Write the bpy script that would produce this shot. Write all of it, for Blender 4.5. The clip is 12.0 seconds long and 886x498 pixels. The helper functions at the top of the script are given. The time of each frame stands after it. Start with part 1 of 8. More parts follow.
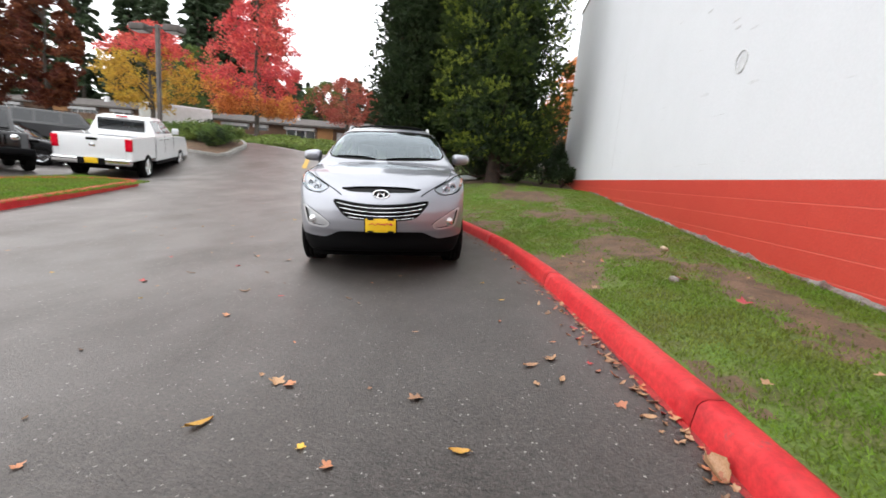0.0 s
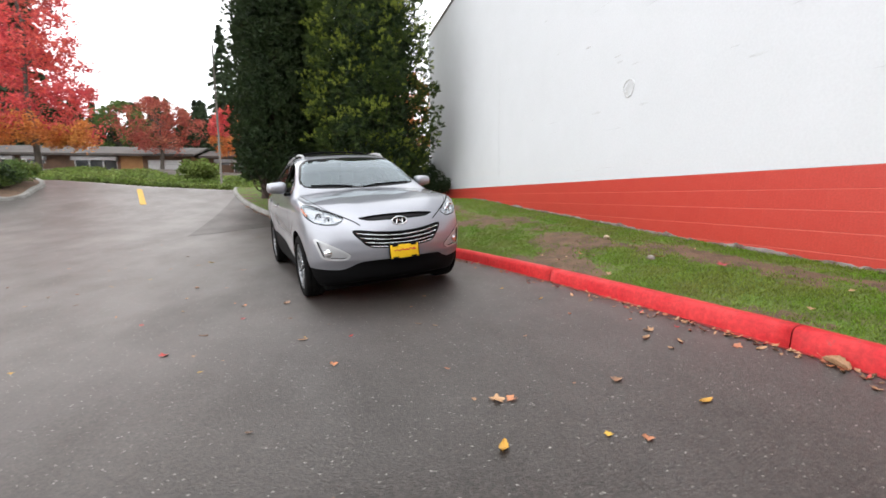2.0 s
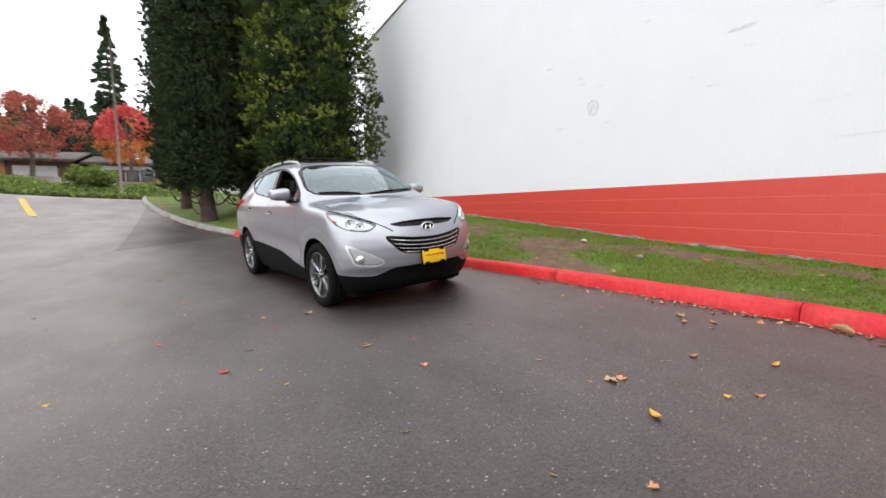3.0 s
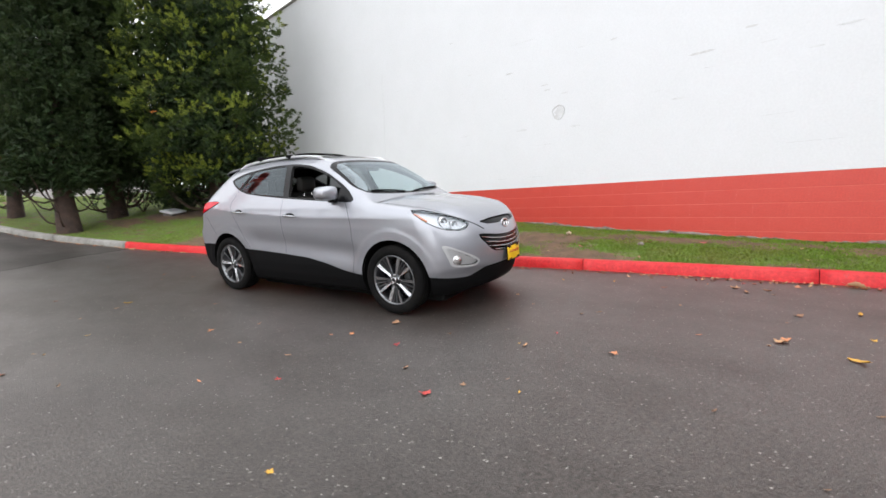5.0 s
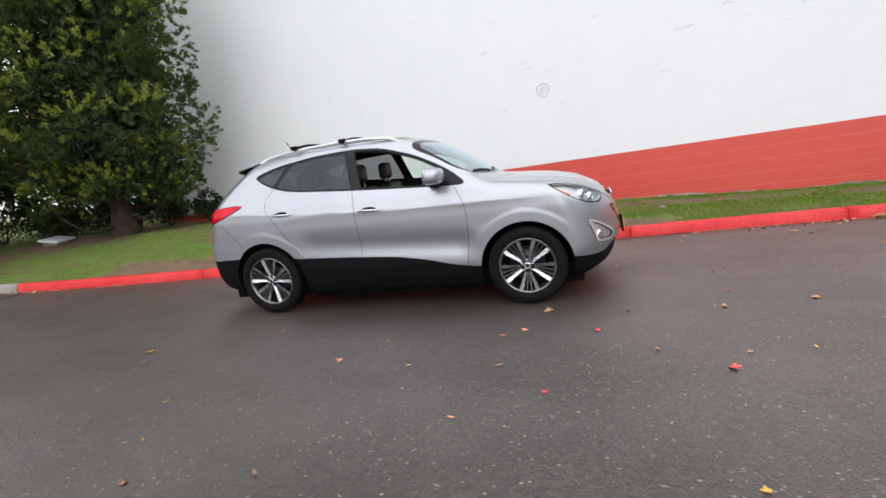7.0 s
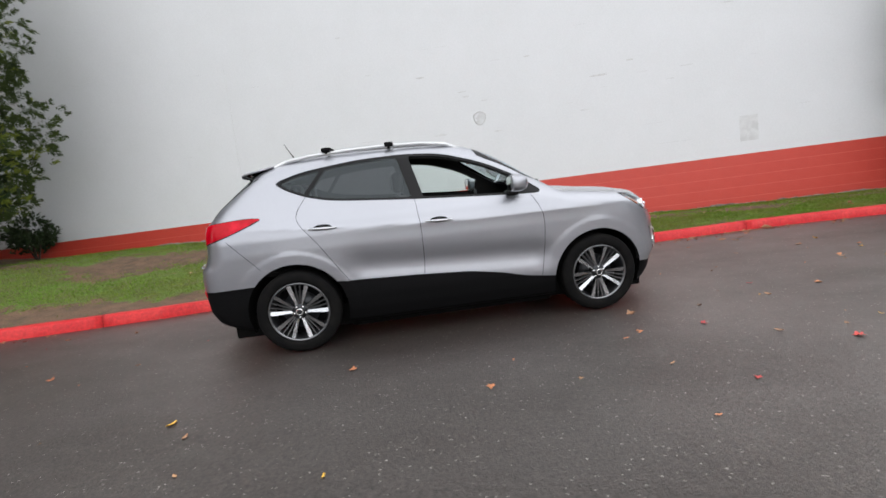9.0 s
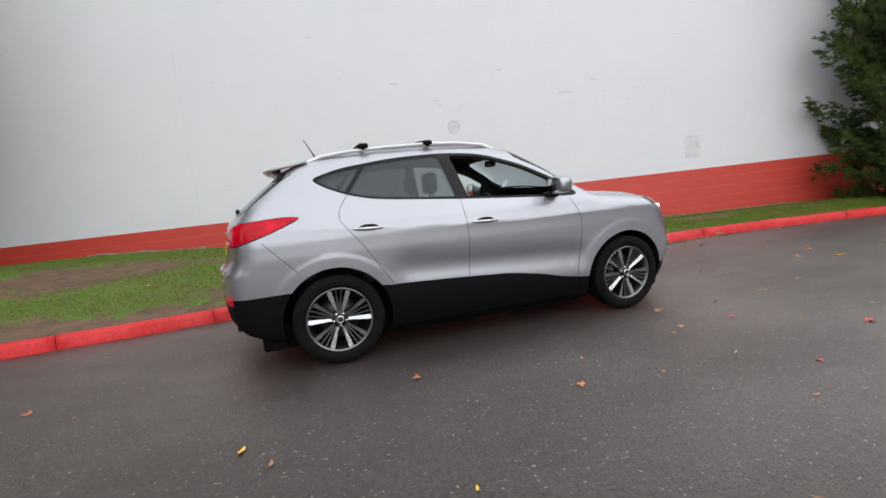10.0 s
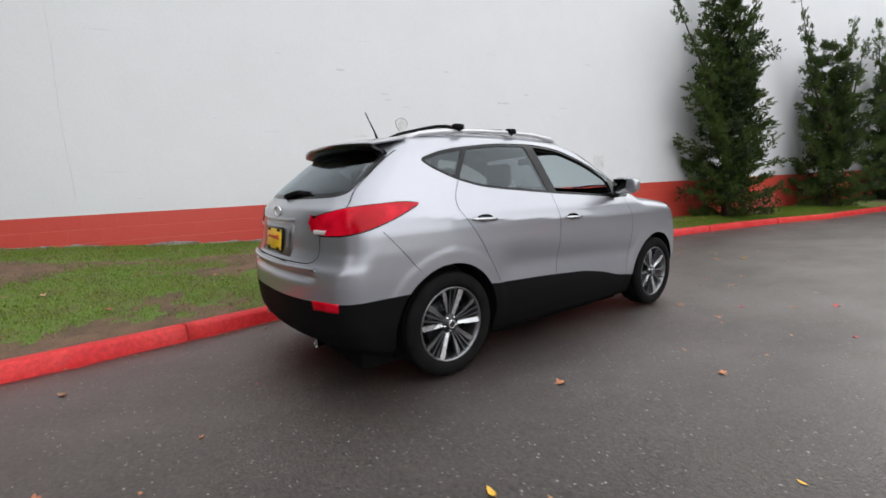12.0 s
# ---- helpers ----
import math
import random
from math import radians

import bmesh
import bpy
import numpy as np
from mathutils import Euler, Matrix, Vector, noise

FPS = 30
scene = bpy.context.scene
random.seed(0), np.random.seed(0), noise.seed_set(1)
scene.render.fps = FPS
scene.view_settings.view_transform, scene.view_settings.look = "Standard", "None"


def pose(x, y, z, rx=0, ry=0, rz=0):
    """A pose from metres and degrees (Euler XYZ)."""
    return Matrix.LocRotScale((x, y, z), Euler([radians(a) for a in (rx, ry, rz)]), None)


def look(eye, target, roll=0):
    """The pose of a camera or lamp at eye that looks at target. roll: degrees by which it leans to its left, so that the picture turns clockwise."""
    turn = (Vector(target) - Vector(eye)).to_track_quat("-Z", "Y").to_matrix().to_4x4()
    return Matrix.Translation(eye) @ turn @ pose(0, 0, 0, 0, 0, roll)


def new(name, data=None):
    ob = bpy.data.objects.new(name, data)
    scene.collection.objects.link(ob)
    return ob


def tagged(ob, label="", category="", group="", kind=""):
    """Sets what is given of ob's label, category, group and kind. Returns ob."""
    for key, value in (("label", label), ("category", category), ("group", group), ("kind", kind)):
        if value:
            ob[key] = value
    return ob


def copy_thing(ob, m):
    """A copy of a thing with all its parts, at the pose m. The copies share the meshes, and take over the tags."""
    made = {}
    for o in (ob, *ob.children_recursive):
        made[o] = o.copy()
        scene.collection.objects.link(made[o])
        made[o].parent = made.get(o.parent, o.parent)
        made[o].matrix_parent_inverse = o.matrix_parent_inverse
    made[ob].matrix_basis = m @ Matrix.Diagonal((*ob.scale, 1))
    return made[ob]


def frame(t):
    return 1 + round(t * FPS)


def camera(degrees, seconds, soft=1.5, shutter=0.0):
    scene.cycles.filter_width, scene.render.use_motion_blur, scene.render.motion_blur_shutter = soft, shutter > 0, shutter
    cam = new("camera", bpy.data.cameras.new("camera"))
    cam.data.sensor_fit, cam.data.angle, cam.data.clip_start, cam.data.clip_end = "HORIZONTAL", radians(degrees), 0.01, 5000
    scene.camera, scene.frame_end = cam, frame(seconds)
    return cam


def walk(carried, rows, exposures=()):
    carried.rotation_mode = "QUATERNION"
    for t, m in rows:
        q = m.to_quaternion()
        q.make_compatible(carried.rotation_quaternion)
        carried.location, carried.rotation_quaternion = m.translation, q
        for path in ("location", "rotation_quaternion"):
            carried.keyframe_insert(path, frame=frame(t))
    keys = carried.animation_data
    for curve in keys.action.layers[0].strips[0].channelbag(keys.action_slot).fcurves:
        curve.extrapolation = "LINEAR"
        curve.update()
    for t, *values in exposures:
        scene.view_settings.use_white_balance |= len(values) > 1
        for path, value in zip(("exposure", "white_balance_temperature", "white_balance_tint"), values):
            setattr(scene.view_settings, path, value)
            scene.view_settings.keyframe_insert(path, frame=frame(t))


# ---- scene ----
cam = camera(91.9, 12.0, soft=1.6, shutter=0.3)
PATH = [
    (0, (0.001, 0.001, 0.988), (-0.208, 1.961, 0.652), 4.87),
    (0.5, (-0.344, -0.149, 0.980), (-0.282, 1.827, 0.678), 5.19),
    (1, (-0.761, -0.172, 0.977), (-0.564, 1.797, 0.683), 2.67),
    (1.5, (-1.256, -0.142, 1.002), (-0.955, 1.816, 0.730), 1.77),
    (2, (-1.843, -0.133, 1.001), (-1.320, 1.781, 0.752), -0.72),
    (2.5, (-2.423, 0.024, 0.971), (-1.742, 1.892, 0.755), -1.68),
    (3, (-3.027, 0.156, 0.962), (-2.116, 1.925, 0.760), -0.77),
    (3.5, (-3.557, 0.437, 0.969), (-2.460, 2.087, 0.697), -2.29),
    (3.7, (-3.746, 0.576, 0.979), (-2.610, 2.201, 0.720), -1.79),
    (5.3, (-5.013, 1.913, 0.974), (-3.498, 3.197, 0.740), -3.18),
    (5.5, (-5.138, 2.118, 0.990), (-3.586, 3.354, 0.738), -4.04),
    (6, (-5.367, 2.659, 1.001), (-3.773, 3.840, 0.749), -4.40),
    (6.5, (-5.595, 3.192, 0.983), (-3.891, 4.208, 0.730), -5.02),
    (7, (-5.738, 3.762, 0.992), (-3.981, 4.678, 0.718), -7.49),
    (7.2, (-5.779, 3.962, 1.008), (-3.997, 4.840, 0.771), -5.73),
    (8.8, (-6.025, 5.649, 1.016), (-4.050, 5.910, 0.831), -7.57),
    (9, (-6.034, 5.852, 1.031), (-4.054, 6.037, 0.816), -7.24),
    (9.5, (-5.958, 6.363, 1.045), (-3.972, 6.438, 0.824), -6.34),
    (10, (-5.926, 6.867, 1.039), (-3.943, 6.693, 0.845), -6.59),
    (10.5, (-5.776, 7.340, 1.040), (-3.821, 6.994, 0.803), -6.37),
    (11, (-5.613, 7.802, 1.046), (-3.703, 7.247, 0.835), -5.58),
    (11.5, (-5.410, 8.230, 1.072), (-3.578, 7.479, 0.785), -5.50),
    (12, (-5.116, 8.613, 1.079), (-3.319, 7.763, 0.859), -3.77),
]
EXPOSURES = [(0, 0.62), (2.5, 0.62), (5.5, 0.64), (7, 0.56), (9, 0.28), (12, 0.20)]
walk(cam, [(t, look(eye, target, roll)) for t, eye, target, roll in PATH], EXPOSURES)

# ---- light: bright overcast sky ----
world = bpy.data.worlds.new("overcast_sky")
scene.world = world
world.use_nodes = True
wn, wl = world.node_tree.nodes, world.node_tree.links
sky = wn.new("ShaderNodeTexSky")
sky.sky_type, sky.sun_disc = "NISHITA", False
sky.sun_elevation, sky.sun_rotation = radians(48), radians(215)
sky.air_density, sky.dust_density, sky.ozone_density = 1.0, 1.0, 1.0
grey = wn.new("ShaderNodeHueSaturation")
grey.inputs["Saturation"].default_value = 0.10
wl.new(sky.outputs[0], grey.inputs["Color"])
# cloud cover: the dome brightens towards the zenith
way = wn.new("ShaderNodeTexCoord")
axes = wn.new("ShaderNodeSeparateXYZ")
wl.new(way.outputs["Generated"], axes.inputs[0])
dome = wn.new("ShaderNodeMapRange")
dome.inputs["From Min"].default_value, dome.inputs["From Max"].default_value = 0.0, 1.0
dome.inputs["To Min"].default_value, dome.inputs["To Max"].default_value = 2.0, 2.05
wl.new(axes.outputs["Z"], dome.inputs["Value"])
cloud = wn.new("ShaderNodeMix")
cloud.data_type, cloud.blend_type = "RGBA", "MULTIPLY"
cloud.inputs[0].default_value = 1.0
veil = wn.new("ShaderNodeMix")
veil.data_type = "RGBA"
veil.inputs[0].default_value = 0.8
veil.inputs[7].default_value = (5.0, 5.1, 5.25, 1)
wl.new(grey.outputs[0], veil.inputs[6])
wl.new(veil.outputs[2], cloud.inputs[6])
wl.new(dome.outputs[0], cloud.inputs[7])
wl.new(cloud.outputs[2], wn["Background"].inputs[0])
wn["Background"].inputs[1].default_value = 0.15

sun_data = bpy.data.lights.new("sun", "SUN")
sun_data.energy, sun_data.angle, sun_data.color = 0.5, radians(110), (1.0, 0.98, 0.95)
sun = new("sun", sun_data)
sun.matrix_world = look((-14, -10, 19), (0, 6, 0))

# ---- materials ----
def material(name, color, rough=0.6, metal=0.0, second=None, scale=8.0, mix=0.5, fine=None, bump=0.0, bump_scale=60.0,
             island=0.0, objvar=0.0, coat=0.0, spec=0.5, sharp=0.12, rough2=None, coords="Object"):
    """Principled surface: base colour, patches of a second colour at `scale`, fine grain, and relief."""
    m = bpy.data.materials.new(name)
    m.use_nodes = True
    n, l = m.node_tree.nodes, m.node_tree.links
    b = n["Principled BSDF"]
    b.inputs["Base Color"].default_value = (*color, 1)
    b.inputs["Roughness"].default_value, b.inputs["Metallic"].default_value = rough, metal
    b.inputs["Specular IOR Level"].default_value, b.inputs["Coat Weight"].default_value = spec, coat
    b.inputs["Coat Roughness"].default_value = 0.04
    tc = n.new("ShaderNodeTexCoord")
    out = None

    def tex(sc, detail=6.0, rg=0.6):
        t = n.new("ShaderNodeTexNoise")
        t.inputs["Scale"].default_value, t.inputs["Detail"].default_value, t.inputs["Roughness"].default_value = sc, detail, rg
        l.new(tc.outputs[coords], t.inputs["Vector"])
        return t.outputs["Fac"]

    def ramp(src, lo, hi):
        r = n.new("ShaderNodeMapRange")
        r.inputs["From Min"].default_value, r.inputs["From Max"].default_value = lo, hi
        l.new(src, r.inputs["Value"])
        return r.outputs[0]

    def blend(fac, a, c, kind="MIX"):
        x = n.new("ShaderNodeMix")
        x.data_type, x.blend_type = "RGBA", kind
        for socket, v in ((x.inputs[0], fac), (x.inputs[6], a), (x.inputs[7], c)):
            if isinstance(v, (int, float)):
                socket.default_value = v
            elif isinstance(v, tuple):
                socket.default_value = (*v, 1)
            else:
                l.new(v, socket)
        return x.outputs[2]

    if second:
        f = ramp(tex(scale), 0.5 - sharp + (0.5 - mix) * 0.4, 0.5 + sharp + (0.5 - mix) * 0.4)
        out = blend(f, color, second)
        if rough2 is not None:
            r = n.new("ShaderNodeMapRange")
            r.inputs["To Min"].default_value, r.inputs["To Max"].default_value = rough, rough2
            l.new(f, r.inputs["Value"])
            l.new(r.outputs[0], b.inputs["Roughness"])
    if fine:
        sc, amount = fine
        f = ramp(tex(sc, 3.0, 0.7), 0.3, 0.7)
        g = n.new("ShaderNodeMapRange")
        g.inputs["To Min"].default_value, g.inputs["To Max"].default_value = 1 - amount, 1 + amount
        l.new(f, g.inputs["Value"])
        c = n.new("ShaderNodeCombineColor")
        for k in range(3):
            l.new(g.outputs[0], c.inputs[k])
        out = blend(1.0, out or color, c.outputs[0], "MULTIPLY")
    for amount, node, sock in ((island, "ShaderNodeNewGeometry", "Random Per Island"), (objvar, "ShaderNodeObjectInfo", "Random")):
        if amount:
            g = n.new(node)
            h = n.new("ShaderNodeHueSaturation")
            for inp, k, off in (("Value", 2 * amount, 1 - amount), ("Hue", 0.05 * amount, 0.5 - 0.025 * amount)):
                a = n.new("ShaderNodeMath")
                a.operation = "MULTIPLY_ADD"
                a.inputs[1].default_value, a.inputs[2].default_value = k, off
                l.new(g.outputs[sock], a.inputs[0])
                l.new(a.outputs[0], h.inputs[inp])
            if out is None:
                h.inputs["Color"].default_value = (*color, 1)
            else:
                l.new(out, h.inputs["Color"])
            out = h.outputs[0]
    if out is not None:
        l.new(out, b.inputs["Base Color"])
    if bump:
        bp = n.new("ShaderNodeBump")
        bp.inputs["Strength"].default_value, bp.inputs["Distance"].default_value = min(1.0, bump * 20), bump
        l.new(tex(bump_scale, 4.0, 0.65), bp.inputs["Height"])
        l.new(bp.outputs[0], b.inputs["Normal"])
    return m


def leaf_material(name, color, second, rough=0.55, island=0.35, scale=0.6, glow=0.25):
    """Foliage: colour varied by patch and leaf by leaf, with some light let through."""
    m = material(name, color, rough, second=second, scale=scale, sharp=0.2, island=island, spec=0.3)
    n, l = m.node_tree.nodes, m.node_tree.links
    b = n["Principled BSDF"]
    t = n.new("ShaderNodeBsdfTranslucent")
    l.new(b.inputs["Base Color"].links[0].from_socket, t.inputs["Color"])
    x = n.new("ShaderNodeMixShader")
    x.inputs[0].default_value = glow
    l.new(b.outputs[0], x.inputs[1])
    l.new(t.outputs[0], x.inputs[2])
    l.new(x.outputs[0], n["Material Output"].inputs[0])
    return m


def glass_material(name, tint, rough=0.0, see=0.75, straight=0.07, slant=1.35):
    """Thin pane: partly clear in its tint, mirror-like at a slant."""
    m = bpy.data.materials.new(name)
    m.use_nodes = True
    n, l = m.node_tree.nodes, m.node_tree.links
    t, gl, x, lw = (n.new("ShaderNode" + k) for k in ("BsdfTransparent", "BsdfGlossy", "MixShader", "LayerWeight"))
    t.inputs[0].default_value = (*[c * see for c in tint], 1)
    gl.inputs["Roughness"].default_value = rough
    gl.inputs["Color"].default_value = (0.84, 0.94, 1.0, 1)
    # both faces of the pane: 8 % straight on, all at a grazing slant
    lw.inputs[0].default_value = 0.5
    power, two = n.new("ShaderNodeMath"), n.new("ShaderNodeMath")
    power.operation, two.operation, two.use_clamp = "POWER", "MULTIPLY_ADD", True
    power.inputs[1].default_value = 3.8
    two.inputs[1].default_value, two.inputs[2].default_value = slant, straight
    l.new(lw.outputs["Facing"], power.inputs[0])
    l.new(power.outputs[0], two.inputs[0])
    l.new(two.outputs[0], x.inputs[0])
    l.new(t.outputs[0], x.inputs[1])
    l.new(gl.outputs[0], x.inputs[2])
    l.new(x.outputs[0], n["Material Output"].inputs[0])
    return m


ASPHALT = material("wet_asphalt", (0.0215, 0.0175, 0.0155), 0.8, second=(0.038, 0.0310, 0.0275), scale=0.8, fine=(46.0, 0.95), bump=0.02, bump_scale=80.0, sharp=0.25, spec=0.0)
# scattered pale aggregate on the asphalt
_n, _l = ASPHALT.node_tree.nodes, ASPHALT.node_tree.links
_v = _n.new("ShaderNodeTexVoronoi")
_v.inputs["Scale"].default_value = 60.0
_v.inputs["Randomness"].default_value = 1.0
_tc = _n.new("ShaderNodeTexCoord")
_wob = _n.new("ShaderNodeTexNoise")
_wob.inputs["Scale"].default_value = 140.0
_off = _n.new("ShaderNodeVectorMath")
_off.operation = "MULTIPLY_ADD"
_off.inputs[1].default_value = (0.022, 0.022, 0.0)
_l.new(_tc.outputs["Object"], _wob.inputs["Vector"])
_l.new(_wob.outputs["Color"], _off.inputs[0])
_l.new(_tc.outputs["Object"], _off.inputs[2])
_l.new(_off.outputs[0], _v.inputs["Vector"])
_sep = _n.new("ShaderNodeSeparateColor")
_l.new(_v.outputs["Color"], _sep.inputs[0])
_pick = _n.new("ShaderNodeMath")
_pick.operation = "GREATER_THAN"
_pick.inputs[1].default_value = 0.85
_l.new(_sep.outputs[0], _pick.inputs[0])
_near = _n.new("ShaderNodeMath")
_near.operation = "LESS_THAN"
_near.inputs[1].default_value = 0.27
_l.new(_v.outputs["Distance"], _near.inputs[0])
_both = _n.new("ShaderNodeMath")
_both.operation = "MULTIPLY"
_l.new(_pick.outputs[0], _both.inputs[0])
_l.new(_near.outputs[0], _both.inputs[1])
_mx = _n.new("ShaderNodeMix")
_mx.data_type = "RGBA"
# stones differ: some pale, most dull
_dull, _some = _n.new("ShaderNodeMath"), _n.new("ShaderNodeMath")
_dull.operation, _some.operation = "POWER", "MULTIPLY"
_dull.inputs[1].default_value = 1.6
_l.new(_sep.outputs[1], _dull.inputs[0])
_l.new(_dull.outputs[0], _some.inputs[0])
_l.new(_both.outputs[0], _some.inputs[1])
_l.new(_some.outputs[0], _mx.inputs[0])
_l.new(_n["Principled BSDF"].inputs["Base Color"].links[0].from_socket, _mx.inputs[6])
_mx.inputs[7].default_value = (0.43, 0.405, 0.375, 1)
_l.new(_mx.outputs[2], _n["Principled BSDF"].inputs["Base Color"])

# a damp film: rough stone shadows itself, so the gloss stays low even at a slant
_gl, _film, _lw = (_n.new("ShaderNode" + k) for k in ("BsdfGlossy", "MixShader", "LayerWeight"))
_gl.inputs["Roughness"].default_value = 0.36
_gl.inputs["Color"].default_value = (0.83, 0.79, 0.765, 1)
_lw.inputs[0].default_value = 0.5
_sq, _amt = _n.new("ShaderNodeMath"), _n.new("ShaderNodeMath")
_sq.operation, _amt.operation = "POWER", "MULTIPLY_ADD"
_sq.inputs[1].default_value, _amt.inputs[1].default_value, _amt.inputs[2].default_value = 2.0, 0.43, 0.034
_l.new(_lw.outputs["Facing"], _sq.inputs[0])
_l.new(_sq.outputs[0], _amt.inputs[0])
# the film is thicker in long uneven streaks where the lot drains
_wet, _map, _rng, _mul = (_n.new("ShaderNode" + k) for k in ("TexNoise", "Mapping", "MapRange", "Math"))
_map.inputs["Scale"].default_value = (0.9, 0.55, 1.0)
_map.inputs["Rotation"].default_value = (0, 0, 0.35)
_wet.inputs["Scale"].default_value, _wet.inputs["Detail"].default_value, _wet.inputs["Roughness"].default_value = 1.1, 7.0, 0.62
_rng.inputs["From Min"].default_value, _rng.inputs["From Max"].default_value = 0.35, 0.65
_rng.inputs["To Min"].default_value, _rng.inputs["To Max"].default_value = 0.84, 1.14
_mul.operation = "MULTIPLY"
_l.new(_tc.outputs["Object"], _map.inputs["Vector"])
_l.new(_map.outputs[0], _wet.inputs["Vector"])
_l.new(_wet.outputs["Fac"], _rng.inputs["Value"])
_l.new(_amt.outputs[0], _mul.inputs[0])
_l.new(_rng.outputs[0], _mul.inputs[1])
_l.new(_mul.outputs[0], _film.inputs[0])
_l.new(_n["Principled BSDF"].inputs["Normal"].links[0].from_socket, _gl.inputs["Normal"])
_l.new(_n["Principled BSDF"].outputs[0], _film.inputs[1])
_l.new(_gl.outputs[0], _film.inputs[2])
_l.new(_film.outputs[0], _n["Material Output"].inputs[0])

GRASS_SOIL = material("grass_soil", (0.10, 0.165, 0.020), 0.9, second=(0.105, 0.11, 0.03), scale=4.0, fine=(60.0, 0.5), bump=0.03, bump_scale=40.0)
BARE_SOIL = material("bare_soil", (0.16, 0.095, 0.058), 0.95, second=(0.095, 0.062, 0.038), scale=5.0, fine=(70.0, 0.4), bump=0.02, bump_scale=45.0)
BLADE = leaf_material("grass_blades", (0.122, 0.255, 0.014), (0.195, 0.205, 0.040), island=0.45, scale=1.2, glow=0.3)
RED_KERB = material("red_painted_kerb", (0.52, 0.020, 0.022), 0.5, spec=0.25, second=(0.60, 0.045, 0.042), scale=3.0, fine=(30.0, 0.22), bump=0.006, bump_scale=30.0, objvar=0.06)
# grey scuffs where tyres have rubbed the paint off
_n, _l = RED_KERB.node_tree.nodes, RED_KERB.node_tree.links
_sc, _rp, _mx = (_n.new("ShaderNode" + k) for k in ("TexNoise", "MapRange", "Mix"))
_sc.inputs["Scale"].default_value, _sc.inputs["Detail"].default_value = 5.0, 8.0
_sc.inputs["Roughness"].default_value = 0.75
_l.new(_n["Texture Coordinate"].outputs["Object"], _sc.inputs["Vector"])
_rp.inputs["From Min"].default_value, _rp.inputs["From Max"].default_value = 0.64, 0.72
_l.new(_sc.outputs["Fac"], _rp.inputs["Value"])
_mx.data_type = "RGBA"
_l.new(_rp.outputs[0], _mx.inputs[0])
_l.new(_n["Principled BSDF"].inputs["Base Color"].links[0].from_socket, _mx.inputs[6])
_mx.inputs[7].default_value = (0.20, 0.085, 0.08, 1)
_l.new(_mx.outputs[2], _n["Principled BSDF"].inputs["Base Color"])
RED_SPLASH = material("red_paint_on_asphalt", (0.42, 0.03, 0.028), 0.5, second=(0.2, 0.03, 0.03), scale=9.0, fine=(120.0, 0.4), bump=0.004, bump_scale=110.0)
GREY_KERB = material("grey_concrete_kerb", (0.30, 0.29, 0.27), 0.85, second=(0.2, 0.19, 0.175), scale=3.0, fine=(50.0, 0.3), bump=0.006, bump_scale=40.0)
WHITE_WALL = material("white_painted_masonry", (0.70, 0.71, 0.735), 0.6, second=(0.66, 0.672, 0.69), scale=1.3, sharp=0.3, fine=(35.0, 0.03), bump=0.004, bump_scale=14.0)
# greyer white for repairs and chips, and for shade painted along the joints
WHITE_PATCH = material("repair_and_joint_shade_paint", (0.56, 0.565, 0.575), 0.7, second=(0.66, 0.67, 0.68), scale=7.0, bump=0.004, bump_scale=30.0)
SCUFF = material("scuffed_paint", (0.52, 0.52, 0.525), 0.8, second=(0.62, 0.62, 0.62), scale=14.0)
RED_WALL = material("red_painted_block", (0.52, 0.040, 0.027), 0.45, second=(0.56, 0.080, 0.055), scale=0.9, sharp=0.22, fine=(55.0, 0.12), bump=0.006, bump_scale=28.0, objvar=0.012)
RED_JOINT = material("worn_red_joint", (0.64, 0.15, 0.11), 0.6, second=(0.56, 0.07, 0.05), scale=2.5, sharp=0.3)
FOOTING = material("rough_concrete", (0.235, 0.215, 0.20), 0.9, second=(0.12, 0.075, 0.06), scale=7.0, fine=(60.0, 0.4), bump=0.02, bump_scale=25.0, island=0.25)
BARK = material("bark", (0.055, 0.032, 0.023), 0.9, second=(0.028, 0.018, 0.014), scale=6.0, bump=0.03, bump_scale=18.0)
BARK_GREY = material("grey_bark", (0.11, 0.095, 0.08), 0.9, second=(0.07, 0.06, 0.05), scale=5.0, bump=0.02, bump_scale=14.0)
YELLOW_LINE = material("yellow_road_paint", (0.62, 0.36, 0.03), 0.6, second=(0.45, 0.28, 0.05), scale=8.0, fine=(80.0, 0.3))
WHITE_LINE = material("white_road_paint", (0.65, 0.65, 0.62), 0.6, second=(0.35, 0.35, 0.33), scale=6.0, fine=(80.0, 0.3))
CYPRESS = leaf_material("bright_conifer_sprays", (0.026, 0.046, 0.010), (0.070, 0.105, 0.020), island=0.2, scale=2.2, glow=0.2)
# lighter yellow-green copy that paints the lit tops of the clumps
CYPRESS_LIT_TIP = leaf_material("lit_yellow_green_conifer_tips", (0.16, 0.21, 0.030), (0.25, 0.29, 0.045), island=0.2, scale=2.0, glow=0.3)
CYPRESS_DARK = leaf_material("dark_conifer_sprays", (0.014, 0.028, 0.010), (0.040, 0.062, 0.016), island=0.2, scale=2.0, glow=0.12)
JUNIPER = leaf_material("juniper_sprays", (0.032, 0.062, 0.016), (0.09, 0.135, 0.028), island=0.25, scale=1.5, glow=0.15)
# colours the shrubs, and the inner crowns where its darkness stands in for shade
SHRUB_AND_CORE_DARK = leaf_material("dark_shrub_and_crown_shade_leaves", (0.018, 0.035, 0.012), (0.03, 0.05, 0.015), island=0.4, glow=0.1)
